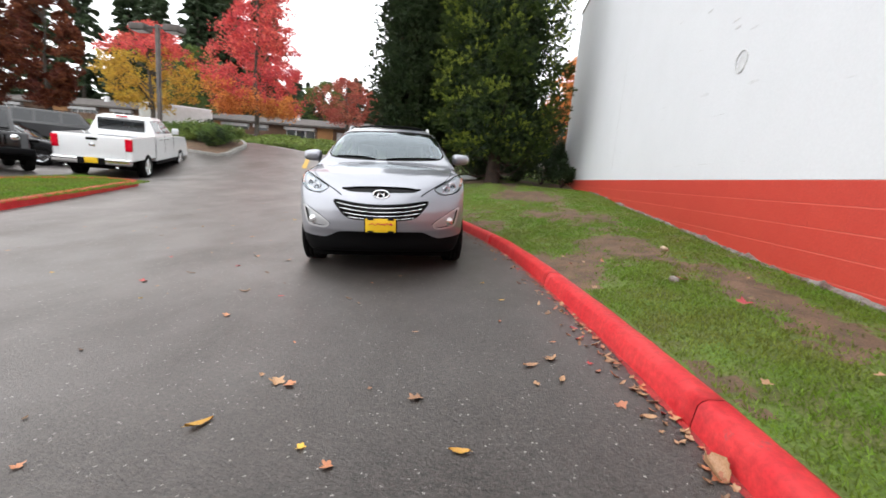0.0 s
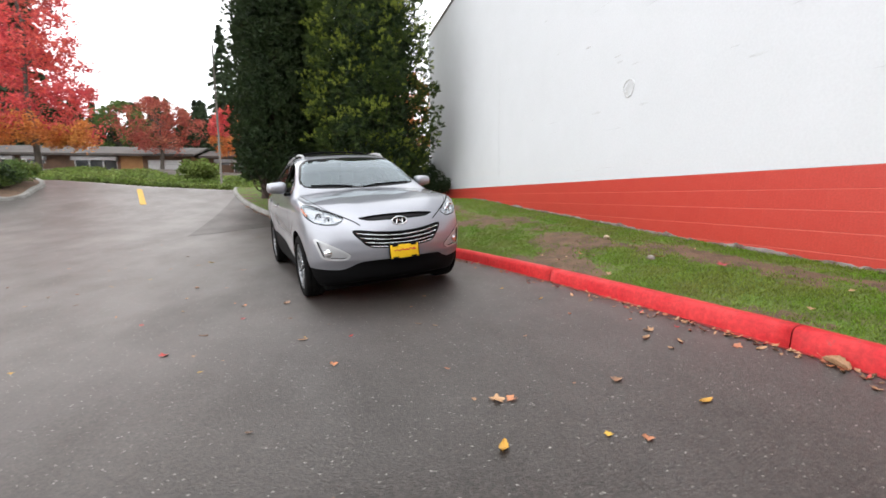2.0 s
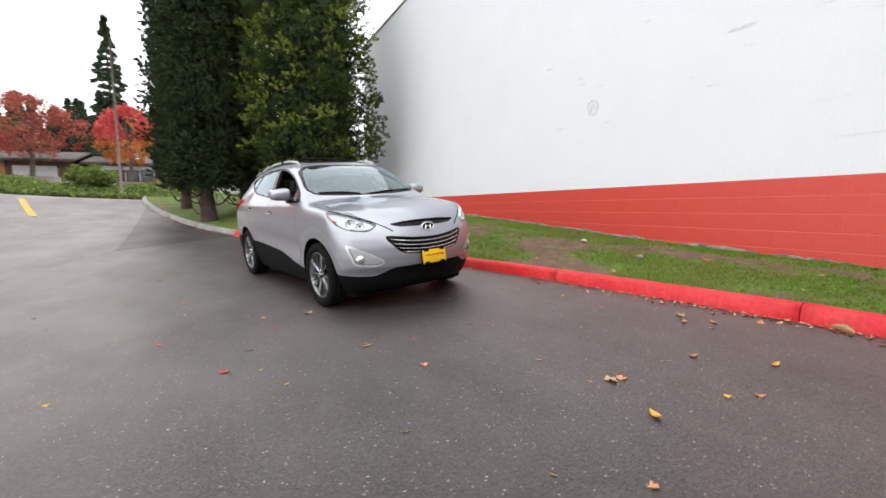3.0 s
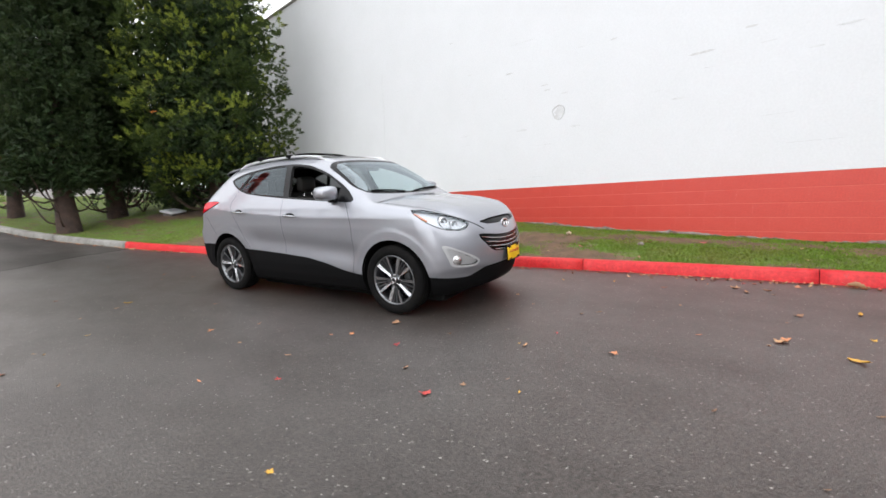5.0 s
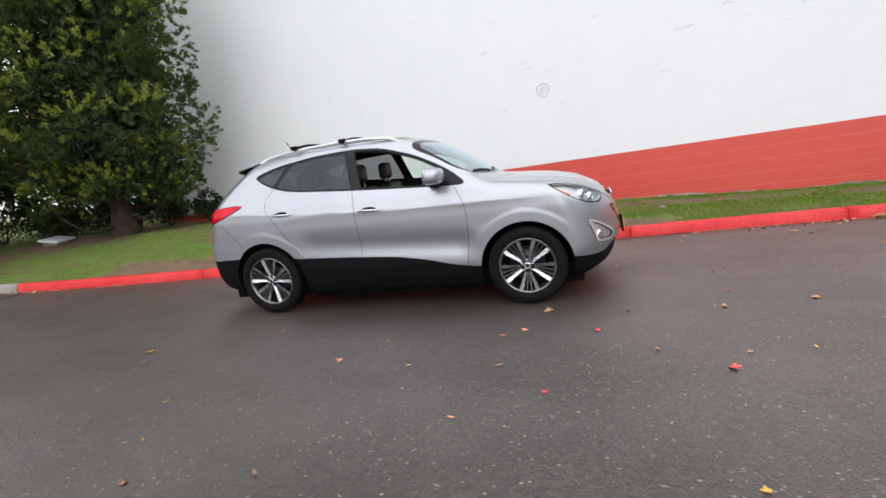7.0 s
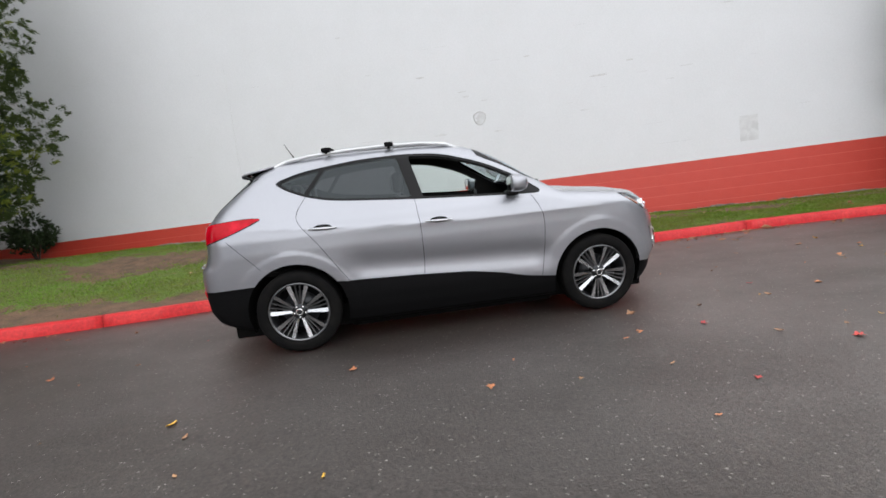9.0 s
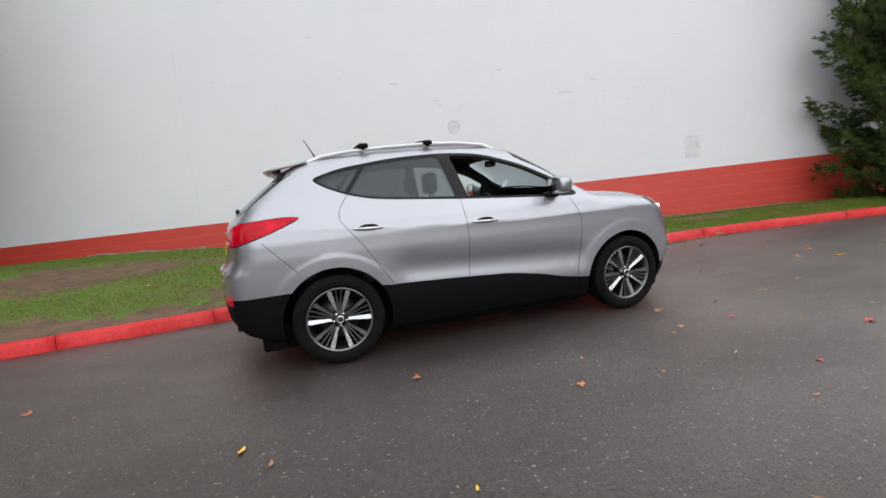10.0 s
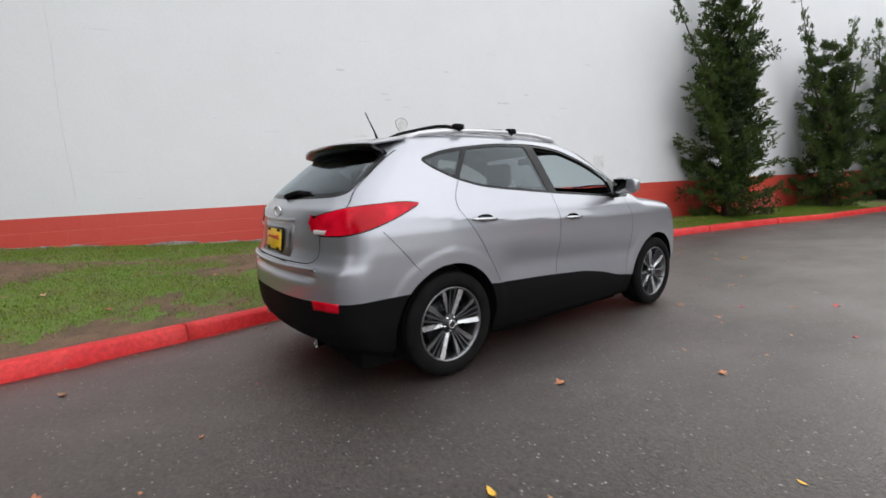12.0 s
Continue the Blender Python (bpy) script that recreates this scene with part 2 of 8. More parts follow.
IVY = leaf_material("ivy_leaves", (0.10, 0.155, 0.03), (0.19, 0.23, 0.055), island=0.45, scale=0.5)
FIR = leaf_material("fir_needles", (0.03, 0.052, 0.026), (0.05, 0.075, 0.032), island=0.4, scale=0.3, glow=0.1)
RED_LEAF = leaf_material("red_autumn_leaves", (0.60, 0.065, 0.095), (0.66, 0.17, 0.12), island=0.30, scale=0.35, glow=0.4)
ORANGE_LEAF = leaf_material("orange_autumn_leaves", (0.64, 0.19, 0.08), (0.58, 0.30, 0.07), island=0.35, scale=0.35, glow=0.4)
YELLOW_LEAF = leaf_material("yellow_autumn_leaves", (0.50, 0.38, 0.05), (0.60, 0.30, 0.07), island=0.3, scale=0.25, glow=0.4)
DULL_RED_LEAF = leaf_material("dull_red_leaves", (0.40, 0.075, 0.065), (0.38, 0.15, 0.09), island=0.35, scale=0.5, glow=0.3)
MAROON_LEAF = leaf_material("dark_red_leaves", (0.09, 0.02, 0.018), (0.2, 0.06, 0.02), island=0.4, scale=0.4)
GREEN_LEAF = leaf_material("green_tree_leaves", (0.07, 0.12, 0.03), (0.12, 0.17, 0.04), island=0.35, scale=0.3)
DEAD_LEAF = [material("fallen_" + k, c, 0.5, second=d, scale=18.0, bump=0.003, bump_scale=60.0, objvar=0.25) for k, c, d in (
    ("tan", (0.46, 0.27, 0.15), (0.34, 0.18, 0.09)), ("orange", (0.50, 0.20, 0.10), (0.40, 0.15, 0.07)),
    ("yellow", (0.68, 0.42, 0.05), (0.60, 0.30, 0.05)), ("red", (0.52, 0.05, 0.06), (0.36, 0.05, 0.05)), ("brown", (0.13, 0.075, 0.045), (0.22, 0.12, 0.06)))]

# ---- building helpers ----
def mesh_from(name, verts, faces, mats=(), smooth=False, index=None):
    me = bpy.data.meshes.new(name)
    if isinstance(faces, np.ndarray):
        verts = np.asarray(verts, dtype=np.float32)
        me.vertices.add(len(verts))
        me.vertices.foreach_set("co", verts.ravel())
        me.loops.add(faces.size)
        me.loops.foreach_set("vertex_index", faces.astype(np.int32).ravel())
        me.polygons.add(len(faces))
        me.polygons.foreach_set("loop_start", np.arange(0, faces.size, faces.shape[1], dtype=np.int32))
        me.update(calc_edges=True)
        me.polygons.foreach_set("use_smooth", np.zeros(len(faces), dtype=bool))
    else:
        me.from_pydata([tuple(v) for v in verts], [], [tuple(f) for f in faces])
    for m in mats:
        me.materials.append(m)
    if index is not None:
        me.polygons.foreach_set("material_index", np.asarray(index, dtype=np.int32))
    if smooth:
        me.polygons.foreach_set("use_smooth", np.ones(len(me.polygons), dtype=bool))
    me.update()
    return me


def part(name, bm, mat, parent=None, label="", smooth=True, m=None):
    """Links a bmesh or a mesh as ONE object under a thing or a part."""
    if isinstance(bm, bpy.types.Mesh):
        me = bm
    else:
        me = bpy.data.meshes.new(name)
        bm.to_mesh(me)
        bm.free()
        me.polygons.foreach_set("use_smooth", np.full(len(me.polygons), smooth))
    if mat and not me.materials:
        me.materials.append(mat)
    ob = new(name, me)
    if parent:
        ob.parent = parent
    if m is not None:
        ob.matrix_basis = m
    if label:
        ob["label"] = label
    return ob


def thing(name, label, category, m=None, group="", kind=""):
    ob = new(name)
    ob.empty_display_size = 0.2
    if m is not None:
        ob.matrix_basis = m
    return tagged(ob, label, category, group, kind)


def box(x0, y0, z0, x1, y1, z1, bevel=0.0, bm=None, segments=2, m=None):
    """A box with rounded edges, into a new bmesh or an open one."""
    b = bmesh.new()
    bmesh.ops.create_cube(b, size=1.0)
    bmesh.ops.transform(b, matrix=Matrix.LocRotScale(((x0 + x1) / 2, (y0 + y1) / 2, (z0 + z1) / 2), None, (x1 - x0, y1 - y0, z1 - z0)), verts=b.verts)
    if bevel:
        bmesh.ops.bevel(b, geom=b.edges[:], offset=bevel, segments=segments, affect="EDGES", profile=0.5)
    if m is not None:
        bmesh.ops.transform(b, matrix=m, verts=b.verts)
    return merge(bm, b)


def merge(bm, b):
    if bm is None:
        return b
    me = bpy.data.meshes.new("tmp")
    b.to_mesh(me)
    b.free()
    bm.from_mesh(me)
    bpy.data.meshes.remove(me)
    return bm


def tube(points, radii, sides=8, bm=None, closed=False):
    """A tapered round bar along points."""
    b = bm or bmesh.new()
    pts = [Vector(p) for p in points]
    if isinstance(radii, (int, float)):
        radii = [radii] * len(pts)
    rings = []
    up = Vector((0.03, 0.05, 1)).normalized()
    for i, p in enumerate(pts):
        d = (pts[min(i + 1, len(pts) - 1)] - pts[max(i - 1, 0)]).normalized()
        a = d.cross(up)
        a = a.normalized() if a.length > 1e-3 else Vector((1, 0, 0))
        c = d.cross(a)
        rings.append([b.verts.new(p + (a * math.cos(t) + c * math.sin(t)) * float(radii[i])) for t in np.linspace(0, 2 * math.pi, sides, endpoint=False)])
    for r, s in zip(rings, rings[1:]):
        for k in range(sides):
            b.faces.new((r[k], r[(k + 1) % sides], s[(k + 1) % sides], s[k]))
    b.faces.new(rings[0])
    b.faces.new(rings[-1][::-1])
    return b


def lathe(profile, steps=48, bm=None, axis="y"):
    """Turns (radius, offset) pairs round an axis; the profile is open."""
    b = bm or bmesh.new()
    rings = []
    for k in range(steps):
        t = 2 * math.pi * k / steps
        c, s = math.cos(t), math.sin(t)
        rings.append([b.verts.new((r * c, o, r * s) if axis == "y" else (r * c, r * s, o)) for r, o in profile])
    for k in range(steps):
        p, q = rings[k], rings[(k + 1) % steps]
        for i in range(len(profile) - 1):
            b.faces.new((p[i], p[i + 1], q[i + 1], q[i]))
    bmesh.ops.remove_doubles(b, verts=b.verts[:], dist=1e-5)
    return b


def prism(outline, thickness, bm=None, m=None, bevel=0.0):
    """A flat outline in x, y made thick along z."""
    b = bmesh.new()
    vs = [b.verts.new((x, y, 0)) for x, y in outline]
    f = b.faces.new(vs)
    r = bmesh.ops.extrude_face_region(b, geom=[f])
    bmesh.ops.translate(b, vec=(0, 0, thickness), verts=[v for v in r["geom"] if isinstance(v, bmesh.types.BMVert)])
    bmesh.ops.recalc_face_normals(b, faces=b.faces[:])
    if bevel:
        bmesh.ops.bevel(b, geom=b.edges[:], offset=bevel, segments=2, affect="EDGES", profile=0.5)
    if m is not None:
        bmesh.ops.transform(b, matrix=m, verts=b.verts)
    return merge(bm, b)


def smooth_step(a, b, x):
    t = np.clip((np.asarray(x, float) - a) / (b - a), 0, 1)
    return t * t * (3 - 2 * t)


def leaf_cards(centres, axes, lengths, widths, rng, fold=0.25):
    """Many small pointed leaves, each two folded triangles-pairs: verts and faces as arrays."""
    n = len(centres)
    a = axes / (np.linalg.norm(axes, axis=1, keepdims=True) + 1e-9)
    r = rng.normal(size=(n, 3))
    s = np.cross(a, r)
    s /= np.linalg.norm(s, axis=1, keepdims=True) + 1e-9
    u = np.cross(s, a)
    L, W = lengths[:, None], widths[:, None]
    base, tip = centres - a * L * 0.5, centres + a * L * 0.5
    mid = centres - a * L * 0.05
    v = np.stack([base, mid + s * W * 0.5 + u * W * fold, tip, mid - s * W * 0.5 + u * W * fold], 1).reshape(-1, 3)
    k = np.arange(n)[:, None] * 4
    return v, np.concatenate([k, k + 1, k + 2, k + 3], 1)


def ball_points(n, rng):
    d = rng.normal(size=(n, 3))
    return d / np.linalg.norm(d, axis=1, keepdims=True)


def puff_crown(puffs, per, length, width, rng, lift=0.35, fill=0.35, flat=0.85):
    """A crown of leaves round puffs (x, y, z, radius): leaves stand outwards on each puff, some within it."""
    puffs = np.asarray(puffs, float)
    c = np.repeat(puffs, per, axis=0)
    d = ball_points(len(c), rng)
    k = np.where(rng.random(len(c)) < fill, rng.uniform(0.3, 0.9, len(c)), rng.uniform(0.85, 1.12, len(c)))
    p = c[:, :3] + d * (c[:, 3] * k)[:, None] * np.array([1, 1, flat])
    ax = d + rng.normal(scale=0.45, size=d.shape) + np.array([0, 0, lift])
    return leaf_cards(p, ax, length * rng.uniform(0.6, 1.4, len(c)), width * rng.uniform(0.6, 1.4, len(c)), rng)

# ---- lie of the land ----
def road_z(x, y):
    """Height of the lot: nearly level by the wall, rising to the street behind."""
    x, y = np.asarray(x, float), np.asarray(y, float)
    u, v = np.clip(x, -13.0, 3.0), np.clip(y, -6.0, 22.2) - 5
    z = -0.00685 + 0.06028 * u + 0.01531 * v + 0.00427 * u * u - 0.00285 * u * v + 0.00124 * v * v + 0.00013 * v ** 3
    return z - 0.33 * np.exp(-((u + 12.5) / 2.5) ** 2 - ((y - 13.5) / 3.0) ** 2)


KERB_Y = [-60, -14, -8, -4, -1, 1.5, 2.9, 4.5, 6.25, 9.2, 10.1, 11.2, 12.7, 13.4, 16, 19, 21, 22.3, 23.2, 24.0, 24.6]
KERB_X = [0.9, 0.9, 0.98, 1.04, 1.05, 0.97, 0.79, 0.52, 0.13, -1.0, -1.35, -1.77, -2.45, -2.75, -3.95, -5.1, -5.75, -6.0, -5.9, -5.2, -3.2]
_ky = np.linspace(-60, 24.6, 2400)
_kx = np.interp(_ky, KERB_Y, KERB_X)
_kx = np.convolve(np.pad(_kx, 20, mode="edge"), np.ones(41) / 41, mode="valid")
WALL_X, WALL_END, BAND_Z, ROOF_Z = 2.68, 18.3, 1.22, 7.55


def kerb_x(y):
    return np.interp(y, _ky, _kx)


def wall_foot(y):
    return np.interp(y, [-60, -13, -7, -1, 1.8, 3.3, 5, 6.5, 8, 9.6, 11, 12.5, 15, 19, 24.6],
                     [0.05, 0.11, 0.2, 0.25, 0.28, 0.34, 0.42, 0.52, 0.60, 0.69, 0.80, 0.87, 0.88, 1.2, 1.9])


def verge_z(x, y):
    """Height of the grass between kerb and wall."""
    x, y = np.asarray(x, float), np.asarray(y, float)
    k = kerb_x(y) + 0.15
    s = np.clip((x - k) / np.maximum(WALL_X - k, 0.3), 0, 1.6)
    lo = road_z(k, y) + 0.115
    far = smooth_step(11.5, 14, y)
    t = (1 - far) * s ** 1.15 + far * smooth_step(0.0, 0.55, s)
    return lo + (wall_foot(y) - lo) * np.minimum(t, 1.0) + 0.05 * np.sin(np.clip(s, 0, 1) * math.pi) * (1 - far)


def bare(x, y):
    """Where the turf is worn to soil: a strip along the middle and by the kerb, broken up."""
    k = float(kerb_x(y)) + 0.15
    s = (x - k) / max(WALL_X - k, 0.3)
    n = noise.noise(Vector((x * 1.1, y * 0.55, 3.0))) + 0.5 * noise.noise(Vector((x * 3.1, y * 2.2, 7.0)))
    n += 0.35 * noise.noise(Vector((x * 7.3, y * 6.1, 1.0))) + 0.25 * noise.noise(Vector((x * 17.0, y * 15.0, 4.0)))
    strip = math.exp(-((s - 0.62) / 0.2) ** 2) * 0.75 + math.exp(-((s - 0.05) / 0.16) ** 2) * (0.75 if 3.6 < y < 13 else 0.15)
    if y < 2.2:
        strip *= 0.8
    if y > 12.5:
        strip = 0.12 + 0.62 * math.exp(-((y - 15.6) / 1.7) ** 2) * float(smooth_step(0.16, 0.34, s))
    return n + strip


def grid_sheet(xs, ys, zf):
    X, Y = np.meshgrid(xs, ys)
    v = np.stack([X, Y, zf(X, Y)], -1).reshape(-1, 3)
    nx, ny = len(xs), len(ys)
    i, j = np.meshgrid(np.arange(nx - 1), np.arange(ny - 1))
    a = (j * nx + i).ravel()
    return v, np.stack([a, a + 1, a + nx + 1, a + nx], 1)


# one asphalt sheet out to the horizon; beyond the street it climbs a little
def land_z(x, y):
    z = road_z(x, y)
    z = z + smooth_step(28, 44, y) * 1.7 - 0.9 * smooth_step(-14, -22, x) * smooth_step(12, 20, y) * (1 - smooth_step(26, 32, y))
    return z - smooth_step(3.2, 6, x) * 0.25 * (y < 20) + 0.0


gx = np.concatenate([[-900, -400, -200, -100, -60, -40, -30, -24, -20, -17], np.arange(-15, 4.01, 0.4), [5, 7, 10, 15, 22, 30, 50, 100, 300, 900]])
gy = np.concatenate([[-900, -400, -150, -70, -40, -25, -18, -13, -10], np.arange(-8, 26.01, 0.4), np.arange(27, 40, 1.0), [42, 46, 52, 60, 75, 100, 200, 500, 900]])
gv, gf = grid_sheet(gx, gy, land_z)
ground = tagged(new("ground", mesh_from("ground", gv, gf, [ASPHALT], True)), "wet grey asphalt lot rising to a street", "ground", kind="structure")

# grass verge between the kerb and the wall
rows = np.concatenate([np.arange(-40, -6, 1.0), np.arange(-6, 14, 0.08), np.arange(14, 24.6, 0.2)])
cols = np.concatenate([np.linspace(0, 1, 42)])
VX, VY = [], []
for y in rows:
    k = float(kerb_x(y)) + 0.13
    right = WALL_X + 0.05 if y < WALL_END else 9.0
    VX.append(k + (right - k) * cols)
    VY.append(np.full(len(cols), y))
VX, VY = np.array(VX), np.array(VY)
VZ = verge_z(VX, VY)
VZ += np.array([[0.018 * noise.noise(Vector((x * 2.3, y * 2.3, 0))) + 0.008 * noise.noise(Vector((x * 9, y * 9, 1))) for x, y in zip(a, b)] for a, b in zip(VX, VY)])
nc = len(cols)
vv = np.stack([VX, VY, VZ], -1).reshape(-1, 3)
i, j = np.meshgrid(np.arange(nc - 1), np.arange(len(rows) - 1))
a = (j * nc + i).ravel()
vf = np.stack([a, a + 1, a + nc + 1, a + nc], 1)
mid = vv[vf].mean(1)
worn = [1 if bare(x, y) > 0.52 else 0 for x, y, _ in mid]
verge = tagged(new("grass_verge", mesh_from("grass_verge", vv, vf, [GRASS_SOIL, BARE_SOIL], True, worn)),
               "grass verge with worn brown soil beside the kerb", "grass verge", kind="structure")

# turf: blades standing on the verge where it is not worn
rng = np.random.default_rng(5)
bx_, by_ = np.arange(-6.4, 4.1, 0.07), np.arange(-9, 24.1, 0.07)
worn_map = np.array([[bare(x, y) if float(kerb_x(y)) < x < 4 else 0.0 for y in by_] for x in bx_])
n = 280000
gy_ = np.where(rng.random(n) < 0.82, rng.uniform(-9, 13.5, n), rng.uniform(13.5, 24, n))
gk_ = kerb_x(gy_) + 0.16
gx_ = gk_ + (np.where(gy_ < WALL_END, WALL_X, 4.0) - gk_) * rng.random(n)
wear = worn_map[np.clip(((gx_ + 6.4) / 0.07).astype(int), 0, len(bx_) - 1), np.clip(((gy_ + 9) / 0.07).astype(int), 0, len(by_) - 1)]
keep_ = (wear < 0.54 + rng.normal(scale=0.22, size=n)) & (rng.random(n) > 0.25 * np.maximum(0.0, wear))
pts = np.column_stack([gx_, gy_])[keep_]
pz = verge_z(pts[:, 0], pts[:, 1])
n = len(pts)
h = rng.uniform(0.018, 0.044, n)
lean = rng.normal(scale=0.6, size=(n, 3))
lean[:, 2] = 1.0
cen = np.column_stack([pts, pz + h * 0.35])
bv, bf = leaf_cards(cen, lean, h, rng.uniform(0.004, 0.009, n), rng)
tagged(new("grass_blades", mesh_from("grass_blades", bv, bf, [BLADE])), "short damp green grass blades on the verge", "grass", kind="stuff")


# ---- kerbs ----
def kerb_run(y0, y1, mat, step=0.12, gap=0.003, lift=0.0):
    """A rounded length of kerb that follows the edge of the verge."""
    n = max(2, int((y1 - y0) / step))
    ys = np.linspace(y0 + gap, y1 - gap, n)
    prof = [(-0.005, -0.12), (0.0, 0.02), (0.012, 0.105), (0.03, 0.128), (0.055, 0.138), (0.12, 0.138), (0.145, 0.128), (0.155, 0.10), (0.155, -0.12)]
    verts, faces = [], []
    for y in ys:
        x = float(kerb_x(y))
        dx = float(kerb_x(y + 0.05) - kerb_x(y - 0.05)) / 0.1
        t = Vector((dx, 1, 0)).normalized()
        nrm = Vector((t.y, -t.x, 0))
        for o, z in prof:
            p = Vector((x, y, 0)) + nrm * o
            wob = 0.004 * noise.noise(Vector((y * 3.1, o * 20, z * 20)))
            verts.append((p.x, p.y, float(road_z(x, y)) + z + lift + wob))
    k = len(prof)
    for a in range(n - 1):
        for b in range(k - 1):
            faces.append((a * k + b, a * k + b + 1, (a + 1) * k + b + 1, (a + 1) * k + b))
    faces.append(tuple(range(k)))
    faces.append(tuple((n - 1) * k + b for b in reversed(range(k))))
    me = mesh_from("kerb_length", verts, faces, [mat], True)
    return me


kerb = thing("red_kerb", "red-painted concrete kerb along the grass verge", "kerb", kind="structure")
joints = [-16, -12.5, -9.4, -6.6, -3.8, -1.05, 1.79, 4.15, 6.6, 9.09, 10.38, 13.35]
for y0, y1 in zip(joints, joints[1:]):
    part("kerb_length", kerb_run(y0, y1, RED_KERB), RED_KERB, kerb)
part("kerb_length", kerb_run(-58, -16, RED_KERB, 1.0), RED_KERB, kerb)
grey_kerb = thing("concrete_kerb", "plain grey concrete kerb round the tree island", "kerb", kind="structure")
for y0, y1 in zip(np.arange(13.35, 24.0, 2.2), np.append(np.arange(15.55, 24.0, 2.2), 24.6)):
    part("kerb_length", kerb_run(y0, y1, GREY_KERB), GREY_KERB, grey_kerb)
# overspray of the kerb paint on the asphalt
sp_v, sp_f = [], []
ys = np.arange(-6, 13.3, 0.05)
for y in ys:
    w = 0.035 + 0.03 * noise.noise(Vector((y * 2.1, 0, 5))) + 0.02 * noise.noise(Vector((y * 9, 0, 2)))
    x = float(kerb_x(y))
    for xx in (x - max(0.008, w), x + 0.01):
        sp_v.append((xx, y, float(road_z(xx, y)) + 0.004))
for q in range(len(ys) - 1):
    sp_f.append((2 * q, 2 * q + 1, 2 * q + 3, 2 * q + 2))
tagged(new("paint_overspray", mesh_from("paint_overspray", sp_v, sp_f, [RED_SPLASH])), "thin red paint line sprayed on asphalt beside kerb", "road paint", kind="structure")

# older, darker asphalt by the kerb beyond an uneven joint, sealed with tar
OLD_ASPHALT = ASPHALT.copy()
OLD_ASPHALT.name = "old_dark_asphalt"
_old = OLD_ASPHALT.node_tree.nodes[_amt.name]
_old.inputs[1].default_value, _old.inputs[2].default_value = 0.35, 0.026
_hs = OLD_ASPHALT.node_tree.nodes.new("ShaderNodeHueSaturation")
_hs.inputs["Value"].default_value = 0.62
_b = OLD_ASPHALT.node_tree.nodes["Principled BSDF"]
OLD_ASPHALT.node_tree.links.new(_b.inputs["Base Color"].links[0].from_socket, _hs.inputs["Color"])
OLD_ASPHALT.node_tree.links.new(_hs.outputs[0], _b.inputs["Base Color"])
TAR = material("tar", (0.008, 0.007, 0.0068), 0.8, second=(0.012, 0.011, 0.010), scale=20.0, fine=(90.0, 0.4), spec=0.08)
seam_t = np.linspace(0, 1, 60)
seam_x = np.interp(seam_t, [0, 0.22, 0.5, 0.75, 1], [-2.70, -3.2, -3.8, -4.25, -5.1]) + np.array([0.03 * noise.noise(Vector((q * 9, 0, 1))) for q in seam_t])
seam_y = np.interp(seam_t, [0, 0.22, 0.5, 0.75, 1], [13.15, 12.85, 12.58, 12.13, 11.5]) + np.array([0.04 * noise.noise(Vector((q * 9, 4, 1))) for q in seam_t])
back_y = 13.15 + 7.5 * seam_t
back_x = kerb_x(back_y) - 0.01
pv, pf = [], []
for k in range(60):
    for q in np.linspace(0, 1, 7):
        x, y = seam_x[k] + (back_x[k] - seam_x[k]) * q, seam_y[k] + (back_y[k] - seam_y[k]) * q
        pv.append((x, y, float(road_z(x, y)) + 0.004))
for k in range(59):
    pf += [(k * 7 + q, k * 7 + q + 1, k * 7 + q + 8, k * 7 + q + 7) for q in range(6)]
tagged(new("asphalt_patch", mesh_from("asphalt_patch", pv, pf, [OLD_ASPHALT], True)), "older darker asphalt beside the grey kerb", "asphalt patch", kind="structure")
sv, sf = [], []
for k in range(60):
    w = 0.016 + 0.014 * noise.noise(Vector((k * 0.35, 2, 7))) + (0.012 if 22 < k < 48 else 0.0)
    for q in (-1, 1):
        x, y = seam_x[k] + 0.55 * q * w, seam_y[k] + 0.85 * q * w
        sv.append((x, y, float(road_z(x, y)) + 0.008))
sf = [(2 * k, 2 * k + 1, 2 * k + 3, 2 * k + 2) for k in range(59)]
tagged(new("tar_seam", mesh_from("tar_seam", sv, sf, [TAR])), "black tar joint in the wet asphalt", "road joint", kind="structure")


# ---- the long building ----
wall = thing("wall_east", "long white masonry wall with a red painted base", "wall", kind="structure")
part("upper_wall", box(WALL_X, -45, BAND_Z, WALL_X + 0.3, WALL_END, ROOF_Z), WHITE_WALL, wall, "white painted masonry", smooth=False)
part("wall_core", box(WALL_X + 0.002, -45, -0.8, WALL_X + 0.3, WALL_END - 0.002, BAND_Z - 0.002), RED_JOINT, wall, "worn red painted block joints", smooth=False)
part("wall_return", box(WALL_X + 0.302, WALL_END - 0.3, -0.8, 24, WALL_END, ROOF_Z), WHITE_WALL, wall, smooth=False)
part("wall_return", box(WALL_X + 0.302, -45, -0.8, 24, -44.7, ROOF_Z), WHITE_WALL, wall, smooth=False)
part("coping", box(WALL_X - 0.03, -45.05, ROOF_Z + 0.001, WALL_X + 0.36, WALL_END + 0.04, ROOF_Z + 0.09, 0.01), GREY_KERB, wall, "grey metal coping")
part("roof", box(WALL_X + 0.362, -44.6, ROOF_Z - 0.3, 24, WALL_END - 0.31, ROOF_Z - 0.1), GREY_KERB, wall)


# unseen wall added behind the camera to darken reflections in paint and glass
south = thing("wall_south", "unseen plain dark brown wall added to darken reflections", "wall", kind="structure")
